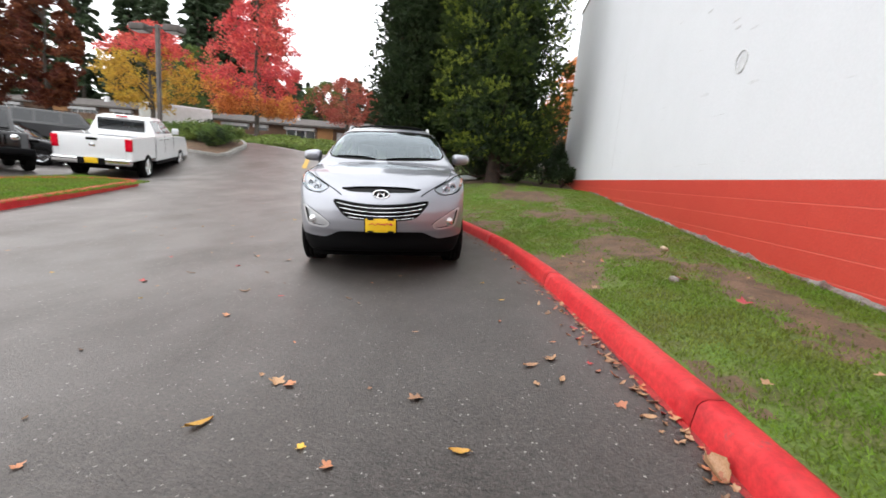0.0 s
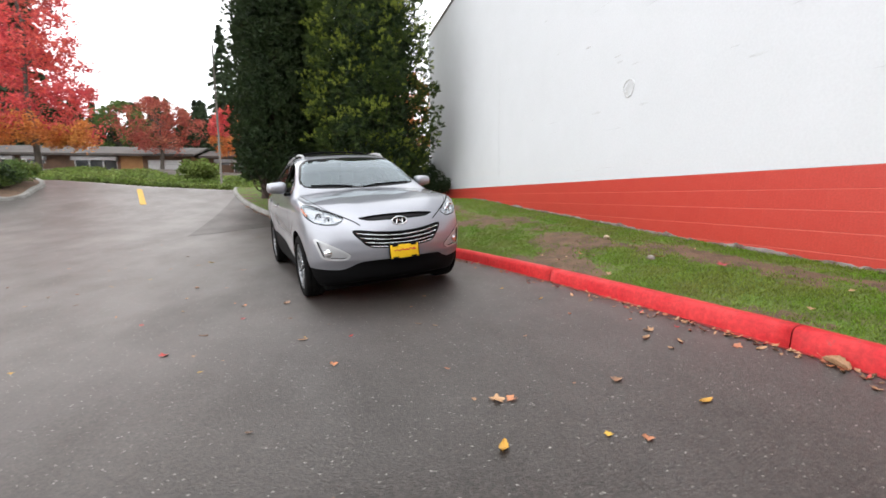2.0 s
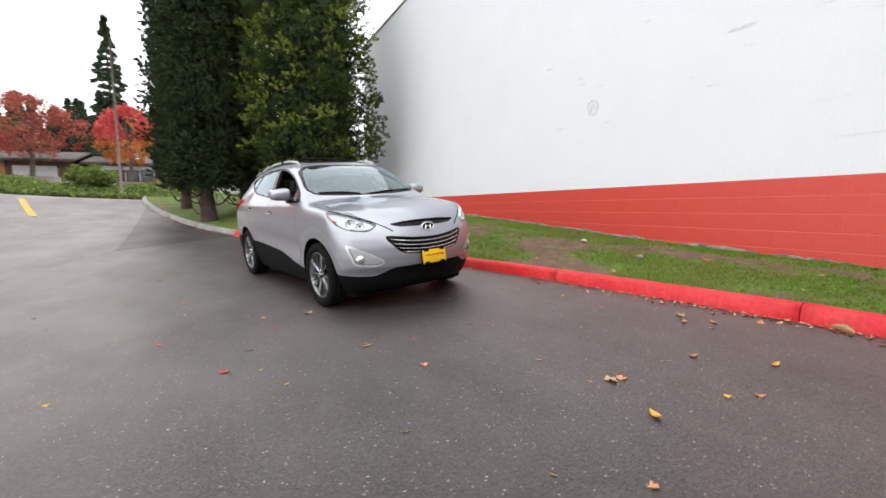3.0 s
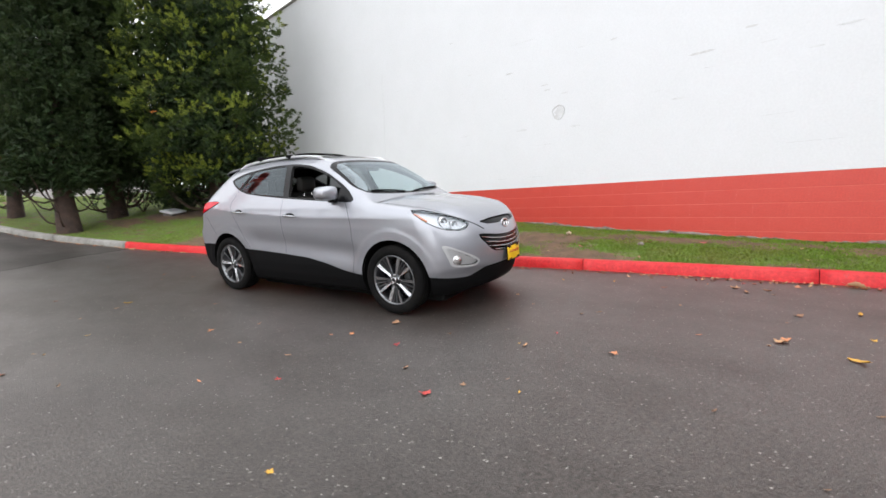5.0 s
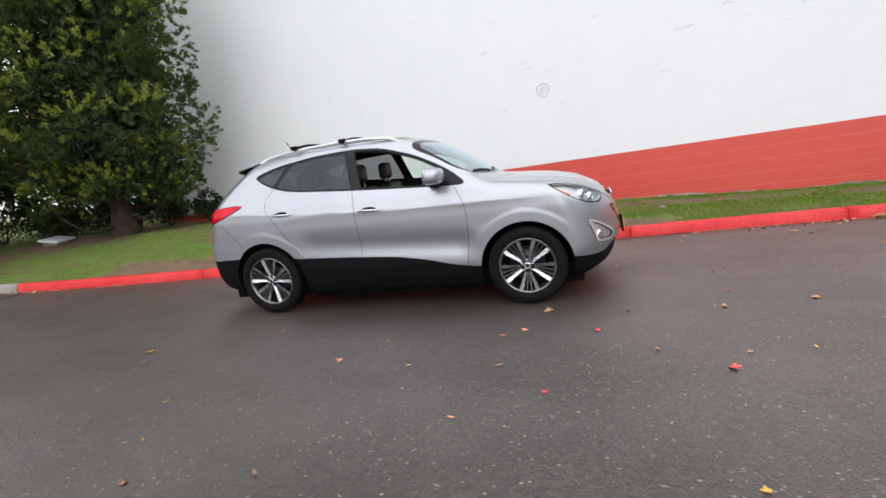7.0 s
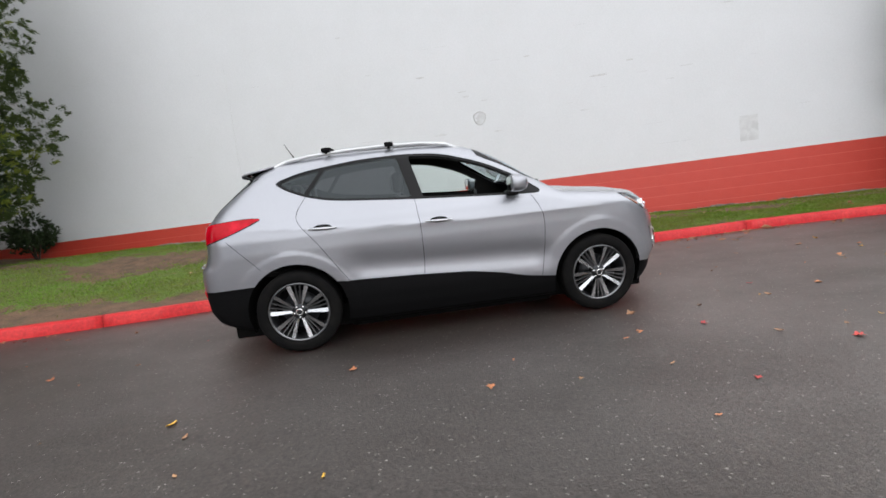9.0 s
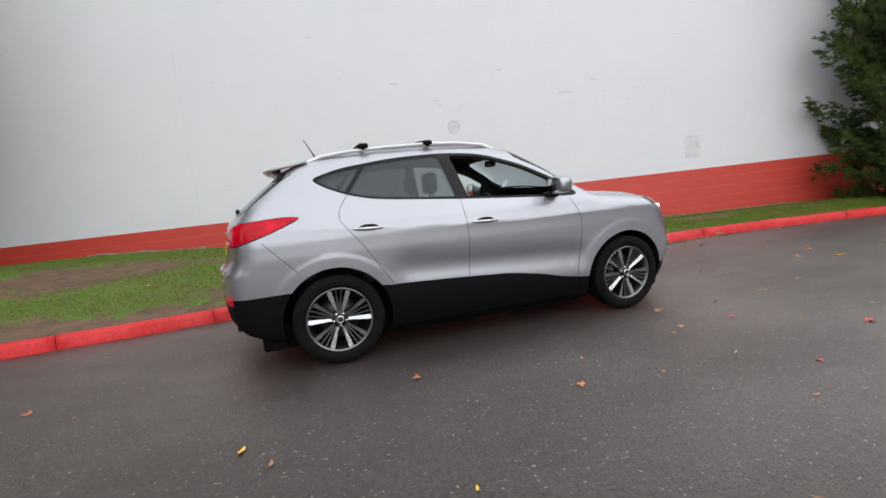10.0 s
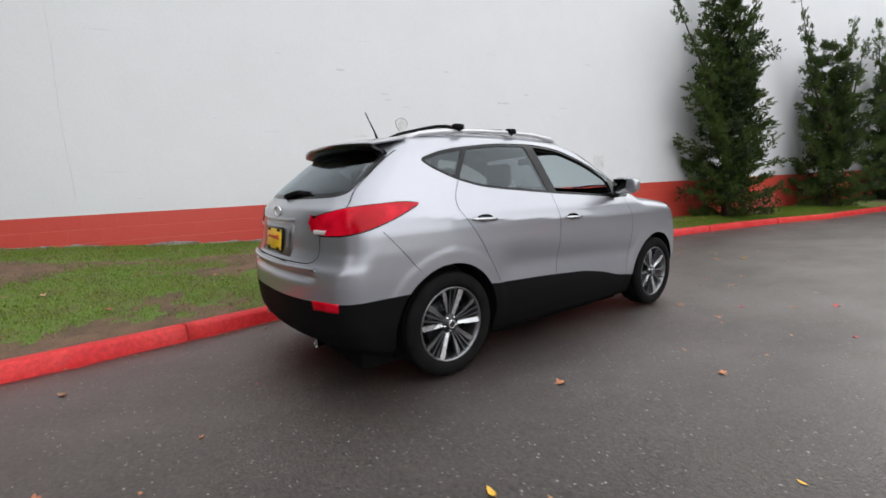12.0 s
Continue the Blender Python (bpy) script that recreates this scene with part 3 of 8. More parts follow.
part("wall_face", box(-26, -18.4, -0.8, WALL_X - 0.05, -18, 7.2), material("dark_brown_render", (0.10, 0.085, 0.075), 0.9, second=(0.075, 0.065, 0.055), scale=1.2, fine=(20.0, 0.2)), south, smooth=False)


def scuff(y, z, w, h, mat, name, label, seed, depth=0.003):
    """A thin uneven flake or patch on the wall's face."""
    r = random.Random(seed)
    k = 14
    out = []
    for q in range(k):
        t = 2 * math.pi * q / k
        s = r.uniform(0.65, 1.1)
        out.append((w / 2 * s * math.cos(t), h / 2 * s * math.sin(t)))
    m = Matrix(((0, 0, -1, WALL_X - 0.0005), (-1, 0, 0, y), (0, 1, 0, z), (0, 0, 0, 1)))
    return part(name, prism(out, depth, m=m), mat, wall, label, smooth=False)


# round repaired spot: a ring of rough paint with a paler middle
ring = bmesh.new()
tube([(WALL_X - 0.002, 5.617 + 0.115 * math.cos(t) * (1 + 0.12 * math.sin(3 * t)), 2.574 + 0.125 * math.sin(t)) for t in np.linspace(0, 2 * math.pi, 25)], 0.010, 6, ring)
part("repair_ring", ring, SCUFF, wall, "rough ring of filler")
scuff(5.60, 2.58, 0.21, 0.23, WHITE_PATCH, "repair_spot", "rough grey repaired spot", 3)
scuff(5.66, 2.50, 0.07, 0.10, SCUFF, "paint_chip", "", 8, 0.006)
part("paint_patch", box(WALL_X - 0.003, 0.47, 1.46, WALL_X - 0.0005, 0.80, 1.93), WHITE_PATCH, wall, "greyish rectangular touched-up paint patch", smooth=False)
crack = bmesh.new()
cz = np.linspace(1.45, 4.4, 26)
tube([(WALL_X - 0.001, 10.66 + 0.012 * math.sin(3 * q) + 0.01 * noise.noise(Vector((0, 0, q * 4))), q) for q in cz], 0.0035, 5, crack)
part("crack", crack, WHITE_PATCH, wall, "thin vertical crack")
marks = random.Random(11)
for y, z, w in ((8.22, 4.49, 0.12), (7.70, 3.70, 0.16), (7.97, 3.34, 0.14), (5.85, 3.02, 0.16), (5.5, 2.9, 0.18), (5.9, 3.12, 0.2), (5.3, 2.28, 0.24), (6.4, 2.35, 0.3),
                (2.7, 3.25, 0.16), (2.5, 3.0, 0.2), (3.3, 3.05, 0.34), (3.6, 2.45, 0.22), (1.7, 3.0, 0.26), (2.0, 2.8, 0.2), (6.7, 3.5, 0.2), (0.9, 4.0, 0.3), (4.6, 3.6, 0.12)):
    scuff(y, z, w, marks.uniform(0.018, 0.045), marks.choice((SCUFF, WHITE_PATCH, WHITE_PATCH, WHITE_PATCH)), "paint_chip", "", int(y * 100))
# thin grey strips paint the shade of the bed joints at course heights
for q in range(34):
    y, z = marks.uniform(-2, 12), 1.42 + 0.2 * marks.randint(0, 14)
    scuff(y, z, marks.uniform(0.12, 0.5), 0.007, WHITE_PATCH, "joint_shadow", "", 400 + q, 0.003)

# broken concrete footing where the soil has sunk: a ragged strip, standing a little proud of the blocks
def footing(y0, y1, seed, high):
    ys = np.arange(y0, y1, 0.035)
    v, f = [], []
    for q, y in enumerate(ys):
        n1 = noise.noise(Vector((y * 1.3, seed, 0))) + 0.6 * noise.noise(Vector((y * 5.0, seed, 3))) + 0.5 * noise.noise(Vector((y * 17.0, seed, 6)))
        end = min(1.0, (y - y0) / 0.4, (y1 - y) / 0.4)
        top = float(wall_foot(y)) + max(-0.03, end * (high + 0.045 * n1))
        for k, (out, z) in enumerate(((0.004, top + 0.004), (-0.012, top), (-0.026, top - 0.022), (-0.030, top - 0.05), (-0.055, top - 0.075), (-0.06, top - 0.16))):
            r = 0.012 * noise.noise(Vector((y * 23.0, k * 3.1, seed + 9)))
            v.append((WALL_X + out - 0.6 * abs(r), y, z + 0.6 * r))
        if q:
            f += [((q - 1) * 6 + k, q * 6 + k, q * 6 + k + 1, (q - 1) * 6 + k + 1) for k in range(5)]
    part("footing", mesh_from("footing", v, f, [FOOTING]), FOOTING, wall, "broken rough grey concrete footing")


footing(-2.2, 10.0, 2.0, 0.030)
footing(10.3, 12.9, 5.0, 0.02)
footing(-7.0, -3.6, 8.0, 0.02)

# courses of the red base: each block stands proud of its bed joint
block_mesh = {}


def block(length):
    key = round(length, 3)
    if key not in block_mesh:
        b = bmesh.new()
        d, c, hh = 0.004, 0.003, 0.1920
        prof = [(d + 0.02, 0.0), (0.002, 0.0), (0.0, c), (0.0, hh - c), (0.002, hh), (d + 0.02, hh)]
        r = [[b.verts.new((x, y, z)) for x, z in prof] for y in (0.0004, length - 0.0004)]
        for q in range(len(prof) - 1):
            b.faces.new((r[0][q], r[0][q + 1], r[1][q + 1], r[1][q]))
        for s in r:
            b.faces.new(s)
        bmesh.ops.recalc_face_normals(b, faces=b.faces[:])
        me = bpy.data.meshes.new("block")
        b.to_mesh(me)
        b.free()
        me.materials.append(RED_WALL)
        block_mesh[key] = me
    return block_mesh[key]

# ---- the silver crossover ----
def paint_material(name, color, metal=0.76):
    """Metallic base coat with fine flakes under a clear, slightly wavy lacquer."""
    m = material(name, color, 0.39, metal, coat=1.0, fine=(420.0, 0.16), second=tuple(c * 0.93 for c in color), scale=2.0, sharp=0.3)
    n, l = m.node_tree.nodes, m.node_tree.links
    b = n["Principled BSDF"]
    b.inputs["Coat Roughness"].default_value = 0.03
    fl, bp = n.new("ShaderNodeTexNoise"), n.new("ShaderNodeBump")
    fl.inputs["Scale"].default_value, fl.inputs["Detail"].default_value = 260.0, 3.0
    l.new(n["Texture Coordinate"].outputs["Object"], fl.inputs["Vector"])
    bp.inputs["Strength"].default_value, bp.inputs["Distance"].default_value = 0.25, 0.0012
    l.new(fl.outputs["Fac"], bp.inputs["Height"])
    l.new(bp.outputs[0], b.inputs["Normal"])
    return m


SILVER = paint_material("silver_car_paint", (0.355, 0.364, 0.402))
BLACK_TRIM = material("black_moulded_plastic", (0.004, 0.004, 0.0045), 0.65, spec=0.08, fine=(300.0, 0.3), bump=0.001, bump_scale=500.0)
GLOSS_BLACK = material("gloss_black_trim", (0.006, 0.006, 0.007), 0.22, fine=(40.0, 0.1), spec=0.18)
RUBBER = material("tyre_rubber", (0.005, 0.005, 0.0055), 0.8, spec=0.08, second=(0.009, 0.0085, 0.008), scale=9.0, fine=(120.0, 0.3), bump=0.002, bump_scale=150.0)
CHROME = material("bright_chrome", (0.78, 0.79, 0.80), 0.10, 1.0)
ALLOY = material("machined_alloy", (0.47, 0.48, 0.50), 0.27, 1.0, fine=(200.0, 0.06))
ALLOY_RIB = material("grey_alloy_paint", (0.20, 0.205, 0.215), 0.28, 0.95)
ALLOY_DARK = material("dark_alloy_paint", (0.04, 0.042, 0.046), 0.35, 0.6)
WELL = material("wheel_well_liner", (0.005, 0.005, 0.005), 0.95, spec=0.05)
SEAM = material("panel_gap", (0.012, 0.012, 0.014), 0.9, spec=0.1)
CABIN = material("dark_cabin_trim", (0.016, 0.015, 0.015), 0.7, fine=(150.0, 0.2))
SEAT = material("black_leather_seat", (0.020, 0.018, 0.017), 0.45, second=(0.03, 0.027, 0.025), scale=5.0, bump=0.002, bump_scale=60.0)
LINING = material("grey_headlining", (0.20, 0.195, 0.185), 0.9)
SCREEN_GLASS = glass_material("windscreen_glass", (0.78, 0.90, 0.92), see=0.85, straight=0.13, slant=1.15)
CLEAR_GLASS = glass_material("clear_glass", (0.86, 0.95, 0.92), see=0.9)
TINTED_GLASS = glass_material("tinted_glass", (0.42, 0.43, 0.44), see=0.55, straight=0.045, slant=0.8)
LENS = glass_material("lamp_lens", (0.97, 0.98, 1.0), see=0.97)
REFLECTOR = material("lamp_reflector", (0.80, 0.81, 0.83), 0.14, 1.0)
BRIGHT_SILVER = material("bright_silver_trim", (0.56, 0.57, 0.59), 0.30, 0.5)
LAMP_GREY = material("lamp_housing", (0.48, 0.49, 0.51), 0.35, 0.6)
HEAD_BOWL = material("headlamp_bowl", (0.40, 0.41, 0.43), 0.30, 0.7)
LAMP_DARK = material("smoked_projector", (0.05, 0.05, 0.055), 0.12, 0.2, coat=1.0)
REVERSE = material("clear_reversing_lens", (0.52, 0.50, 0.50), 0.15, coat=1.0)
AMBER = material("amber_lens", (0.65, 0.16, 0.03), 0.15, coat=1.0)
# brighter red patches paint glossy highlights into the lens colour
RED_LENS = material("red_lamp_lens", (0.40, 0.002, 0.010), 0.12, second=(0.66, 0.006, 0.026), scale=5.0, sharp=0.10, coat=0.2, spec=0.1)
RED_DARK = material("dark_red_lens", (0.18, 0.008, 0.01), 0.15, coat=1.0)
PLATE_YELLOW = material("yellow_plate", (0.80, 0.52, 0.01), 0.4, second=(0.75, 0.46, 0.01), scale=9.0)
PLATE_RED = material("red_print", (0.45, 0.03, 0.02), 0.5)
PLATE_WHITE = material("white_card", (0.75, 0.76, 0.78), 0.5)

HUB_Z, AXLE = 0.335, 1.32


def smax(a, b, k):
    h = np.maximum(k - np.abs(a - b), 0) / k
    return np.maximum(a, b) + h * h * k * 0.25


def curve(xs, ys, width=0.0):
    """A table as a function, softened over the given width."""
    xs, ys = np.array(xs, float), np.array(ys, float)
    if width == 0:
        return lambda v: np.interp(v, xs, ys)
    f = np.linspace(xs[0] - 0.5, xs[-1] + 0.5, 1500)
    g = np.interp(f, xs, ys)
    k = max(1, int(width / (f[1] - f[0])))
    ker = np.hanning(2 * k + 3)[1:-1]
    g = np.convolve(np.pad(g, k, mode="edge"), ker / ker.sum(), mode="valid")
    return lambda v: np.interp(v, f, g)


TOP = curve([-2.3, -1.75, -1.55, -1.3, -0.9, -0.5, -0.2, 0.1, 0.30, 0.46, 0.63, 0.80, 0.97, 1.05, 1.3, 1.6, 1.85, 2.02, 2.12, 2.2, 2.3],
            [1.49, 1.535, 1.570, 1.612, 1.648, 1.66, 1.657, 1.637, 1.592, 1.523, 1.425, 1.308, 1.186, 1.150, 1.122, 1.085, 1.03, 0.955, 0.885, 0.76, 0.4], 0.07)
SIDE = curve([0.1, 0.2, 0.3, 0.42, 0.52, 0.70, 0.85, 0.97, 1.06, 1.13, 1.18, 1.40, 1.52, 1.60, 1.70],
             [0.78, 0.83, 0.868, 0.888, 0.893, 0.908, 0.914, 0.906, 0.882, 0.848, 0.822, 0.716, 0.652, 0.60, 0.52], 0.035)
NOSE = curve([0.1, 0.2, 0.30, 0.40, 0.46, 0.56, 0.66, 0.76, 0.86, 0.92, 1.0, 1.2], [1.98, 2.06, 2.12, 2.15, 2.185, 2.20, 2.19, 2.165, 2.13, 2.105, 2.06, 1.9], 0.04)
TAIL = curve([0.1, 0.2, 0.28, 0.40, 0.52, 0.58, 0.68, 0.76, 0.80, 0.86, 0.95, 1.06, 1.11, 1.15, 1.23, 1.5, 1.7],
             [-1.93, -2.03, -2.12, -2.185, -2.20, -2.205, -2.21, -2.20, -2.165, -2.14, -2.13, -2.115, -2.10, -2.055, -1.985, -1.65, -1.40], 0.03)
CREASE = curve([-2.2, -1.6, -0.9, 0.0, 0.8, 1.5], [1.07, 1.06, 1.005, 0.965, 0.945, 0.95], 0.2)


def body_f(u, v, z):
    """Below zero inside the car's skin. u ahead, v aside, z up from the ground."""
    v = np.abs(v)
    w = SIDE(z) - 0.035 * np.clip((u - 0.9) / 1.1, 0, 2) ** 2 - 0.050 * np.clip((-1.1 - u) / 1.0, 0, 2) ** 2
    up = smooth_step(1.1, 1.5, z)
    w = w - up * (0.045 * np.clip((-0.6 - u) / 1.2, 0, 2) ** 1.5 + 0.02 * np.clip((u - 0.0) / 0.8, 0, 2))
    for c in (-AXLE, AXLE):
        r = np.hypot(u - c, z - HUB_Z)
        w = w + 0.006 * (1 - smooth_step(0.48, 0.53, r)) * smooth_step(0.2, 0.45, z)
    doors = smooth_step(-1.0, -0.7, u) * (1 - smooth_step(0.7, 0.98, u))
    w = w - doors * 0.030 * np.exp(-((z - 0.63 + 0.05 * u) / 0.11) ** 2)
    w = w + 0.008 * np.exp(-np.abs(z - CREASE(u)) / 0.045) * smooth_step(-2.0, -1.3, u) * (1 - smooth_step(1.0, 1.6, u))
    side = (v - w) * 0.96
    nose = (u - NOSE(z) + 0.50 * v ** 2.25)
    dent = 0.030 * np.exp(-((z - 0.722) / 0.024) ** 2) * smooth_step(0.66, 0.54, v)
    tail = (TAIL(z) + 0.27 * v ** 2.5 + dent - u) * (0.92 - 0.2 * smooth_step(1.1, 1.2, z))
    hood = smooth_step(0.72, 1.0, u)
    crown = hood * (0.075 * v ** 2 - 0.012 * smooth_step(1.1, 1.5, u) * np.exp(-((v - 0.50) / 0.13) ** 2)) + (1 - hood) * (0.10 * v ** 2.2 + 0.10 * v ** 6)
    top = (z - TOP(u) + crown) * np.where(u > 0.25, 0.9, 0.97)
    f = smax(side, top, 0.11 - 0.03 * hood)
    f = smax(f, nose, 0.13)
    f = smax(f, tail, 0.10)
    return smax(f, 0.17 - z + 0.07 * smooth_step(1.6, 2.2, u) + 0.13 * smooth_step(1.5, 2.15, -u), 0.05)


def half_shell(step=0.026):
    """The right-hand half of the skin, as a fine net drawn in from a box onto the surface."""
    nu, nv, nz = int(4.6 / step), int(1.02 / step), int(1.62 / step)
    lat = {}
    pts, faces = [], []

    def vid(i, j, k):
        key = (i, j, k)
        if key not in lat:
            lat[key] = len(pts)
            pts.append((-2.32 + 4.6 * i / nu, 1.02 * j / nv, 0.14 + 1.62 * k / nz))
        return lat[key]

    for i in range(nu):
        for k in range(nz):
            faces.append((vid(i, nv, k), vid(i, nv, k + 1), vid(i + 1, nv, k + 1), vid(i + 1, nv, k)))
        for j in range(nv):
            faces.append((vid(i, j, nz), vid(i + 1, j, nz), vid(i + 1, j + 1, nz), vid(i, j + 1, nz)))
            faces.append((vid(i, j, 0), vid(i, j + 1, 0), vid(i + 1, j + 1, 0), vid(i + 1, j, 0)))
    for j in range(nv):
        for k in range(nz):
            faces.append((vid(0, j, k), vid(0, j, k + 1), vid(0, j + 1, k + 1), vid(0, j + 1, k)))
            faces.append((vid(nu, j, k), vid(nu, j + 1, k), vid(nu, j + 1, k + 1), vid(nu, j, k + 1)))
    p = np.array(pts)
    q = np.column_stack([np.clip(p[:, 0], -1.60, 1.62) * 0.995, np.minimum(p[:, 1], 1.02) * 0.45, 0.62 + (p[:, 2] - 0.62) * 0.16])
    q[:, 0] = np.where(p[:, 2] > 1.2, np.clip(q[:, 0], -1.35, 1.5), q[:, 0])
    lo, hi = np.zeros(len(p)), np.ones(len(p))
    for _ in range(34):
        t = (lo + hi) / 2
        s = q + (p - q) * t[:, None]
        inside = body_f(*s.T) < 0
        lo, hi = np.where(inside, t, lo), np.where(inside, hi, t)
    s = q + (p - q) * ((lo + hi) / 2)[:, None]
    s[p[:, 1] < 1e-9, 1] = 0.0
    return s, np.array(faces)


def skin_normals(p, e=0.004):
    g = np.stack([body_f(*(p + np.eye(3)[a] * e).T) - body_f(*(p - np.eye(3)[a] * e).T) for a in range(3)], 1)
    c = p[:, 1] < 1e-6
    g[c, 1] = 0
    return g / np.linalg.norm(g, axis=1, keepdims=True)


def cut_net(p, faces, values, where=None):
    """Splits faces along the zero line of a value given at each vertex. Faces are lists of vertex numbers."""
    p = list(map(tuple, p))
    new_v, cuts, out = [], {}, []
    for f in faces:
        vals = [values[i] for i in f]
        if min(vals) >= 0 or max(vals) <= 0 or (where is not None and not all(where[i] for i in f)):
            out.append(f)
            continue
        pos, neg = [], []
        n = len(f)
        for a in range(n):
            i, j = f[a], f[(a + 1) % n]
            vi, vj = values[i], values[j]
            (pos if vi > 0 else neg).append(i)
            if (vi > 0) != (vj > 0):
                key = (min(i, j), max(i, j))
                if key not in cuts:
                    t = min(max(vi / (vi - vj), 0.02), 0.98)
                    cuts[key] = len(p) + len(new_v)
                    new_v.append(tuple(np.array(p[i]) * (1 - t) + np.array(p[j]) * t))
                pos.append(cuts[key])
                neg.append(cuts[key])
        for part_f in (pos, neg):
            if len(part_f) >= 3:
                out.append(part_f)
    # a neighbour left whole keeps its edge straight across the new vertex; the skin is smooth, so no gap shows
    return np.array(p + new_v), out


def poly_sd(points, x, y):
    """Signed distance to a closed outline, below zero inside."""
    pts = np.array(points, float)
    d = np.full(np.shape(x), 1e9)
    inside = np.zeros(np.shape(x), bool)
    for a, b in zip(pts, np.roll(pts, -1, 0)):
        e = b - a
        t = np.clip(((x - a[0]) * e[0] + (y - a[1]) * e[1]) / (e @ e), 0, 1)
        d = np.minimum(d, np.hypot(x - a[0] - t * e[0], y - a[1] - t * e[1]))
        cross = ((a[1] > y) != (b[1] > y)) & (x < (b[0] - a[0]) * (y - a[1]) / (b[1] - a[1] + 1e-12) + a[0])
        inside ^= cross
    return np.where(inside, -d, d)


def line_d(points, x, y):
    pts = np.array(points, float)
    d = np.full(np.shape(x), 1e9)
    for a, b in zip(pts, pts[1:]):
        e = b - a
        t = np.clip(((x - a[0]) * e[0] + (y - a[1]) * e[1]) / (e @ e), 0, 1)
        d = np.minimum(d, np.hypot(x - a[0] - t * e[0], y - a[1] - t * e[1]))
    return d


def rounded(points, steps=3):
    """An outline with its corners cut round."""
    p = np.array(points, float)
    for _ in range(steps):
        q = np.roll(p, -1, 0)
        p = np.stack([0.82 * p + 0.18 * q, 0.18 * p + 0.82 * q], 1).reshape(-1, 2)
    return p


DLO = rounded([(-1.42, 1.415), (-1.18, 1.49), (-0.72, 1.548), (-0.3, 1.562), (0.02, 1.535), (0.37, 1.425), (0.68, 1.265), (0.875, 1.108), (0.5, 1.122), (-0.27, 1.168), (-0.94, 1.222), (-1.16, 1.275), (-1.32, 1.345)], 2)
HEAD = rounded([(31, 0.885), (37, 0.815), (50, 0.832), (60, 0.895), (73, 1.03), (66, 1.03), (56, 1.005), (42, 0.945)], 2)
TAILL = rounded([(25.0, 1.052), (27.5, 0.978), (33, 0.955), (44, 0.962), (52, 0.990), (62, 1.052), (75, 1.142), (65, 1.156), (47, 1.135), (33, 1.090)], 2)
FOG = rounded([(0.83, 0.715), (0.80, 0.60), (0.765, 0.485), (0.56, 0.468), (0.50, 0.525), (0.62, 0.60)], 2)
GRILLE = rounded([(-0.2, 0.722), (0.2, 0.735), (0.475, 0.775), (0.485, 0.735), (0.35, 0.585), (0.15, 0.567), (-0.15, 0.567)], 1)
SLIT = rounded([(-0.2, 0.905), (0.2, 0.903), (0.425, 0.882), (0.33, 0.848), (0.2, 0.842), (-0.2, 0.842)], 1)
SCREEN = rounded([(-0.3, 1.166), (0.3, 1.168), (0.765, 1.196), (0.628, 1.545), (0.3, 1.572), (-0.3, 1.578)], 2)
BACKLIGHT = rounded([(-0.3, 1.165), (0.3, 1.170), (0.60, 1.182), (0.685, 1.21), (0.668, 1.30), (0.61, 1.475), (0.3, 1.505), (-0.3, 1.507)], 2)
SUNROOF = rounded([(0.20, -0.3), (0.20, 0.3), (0.14, 0.50), (-0.30, 0.52), (-0.86, 0.50), (-0.9, 0.3), (-0.9, -0.3)], 2)
SILL = curve([-2.4, -1.66, -0.95, -0.88, -0.34, 0.14, 0.44, 0.65, 0.86, 0.95, 1.7, 1.9, 2.05, 2.3], [0.575, 0.60, 0.565, 0.555, 0.53, 0.50, 0.45, 0.395, 0.372, 0.365, 0.40, 0.375, 0.365, 0.40])
SEAMS_SIDE = [[(0.74, 1.10), (0.80, 1.0), (0.83, 0.9), (0.825, 0.61), (0.79, 0.385)], [(-0.262, 1.17), (-0.24, 0.95), (-0.235, 0.64), (-0.25, 0.52)],
              [(-1.15, 1.285), (-1.235, 1.17), (-1.25, 1.10), (-1.10, 0.91), (-0.875, 0.555)], [(-1.80, 0.985), (-1.70, 0.88), (-1.57, 0.735)]]
HOOD_SEAM = [(2.08, 0.40), (2.00, 0.515), (1.86, 0.66), (1.70, 0.735), (1.4, 0.765), (1.05, 0.775)]
GATE_SEAM = [(0.615, 1.47), (0.672, 1.30), (0.695, 1.21), (0.76, 1.10), (0.60, 1.03), (0.58, 0.96), (0.60, 0.83), (0.55, 0.795), (-0.3, 0.79)]


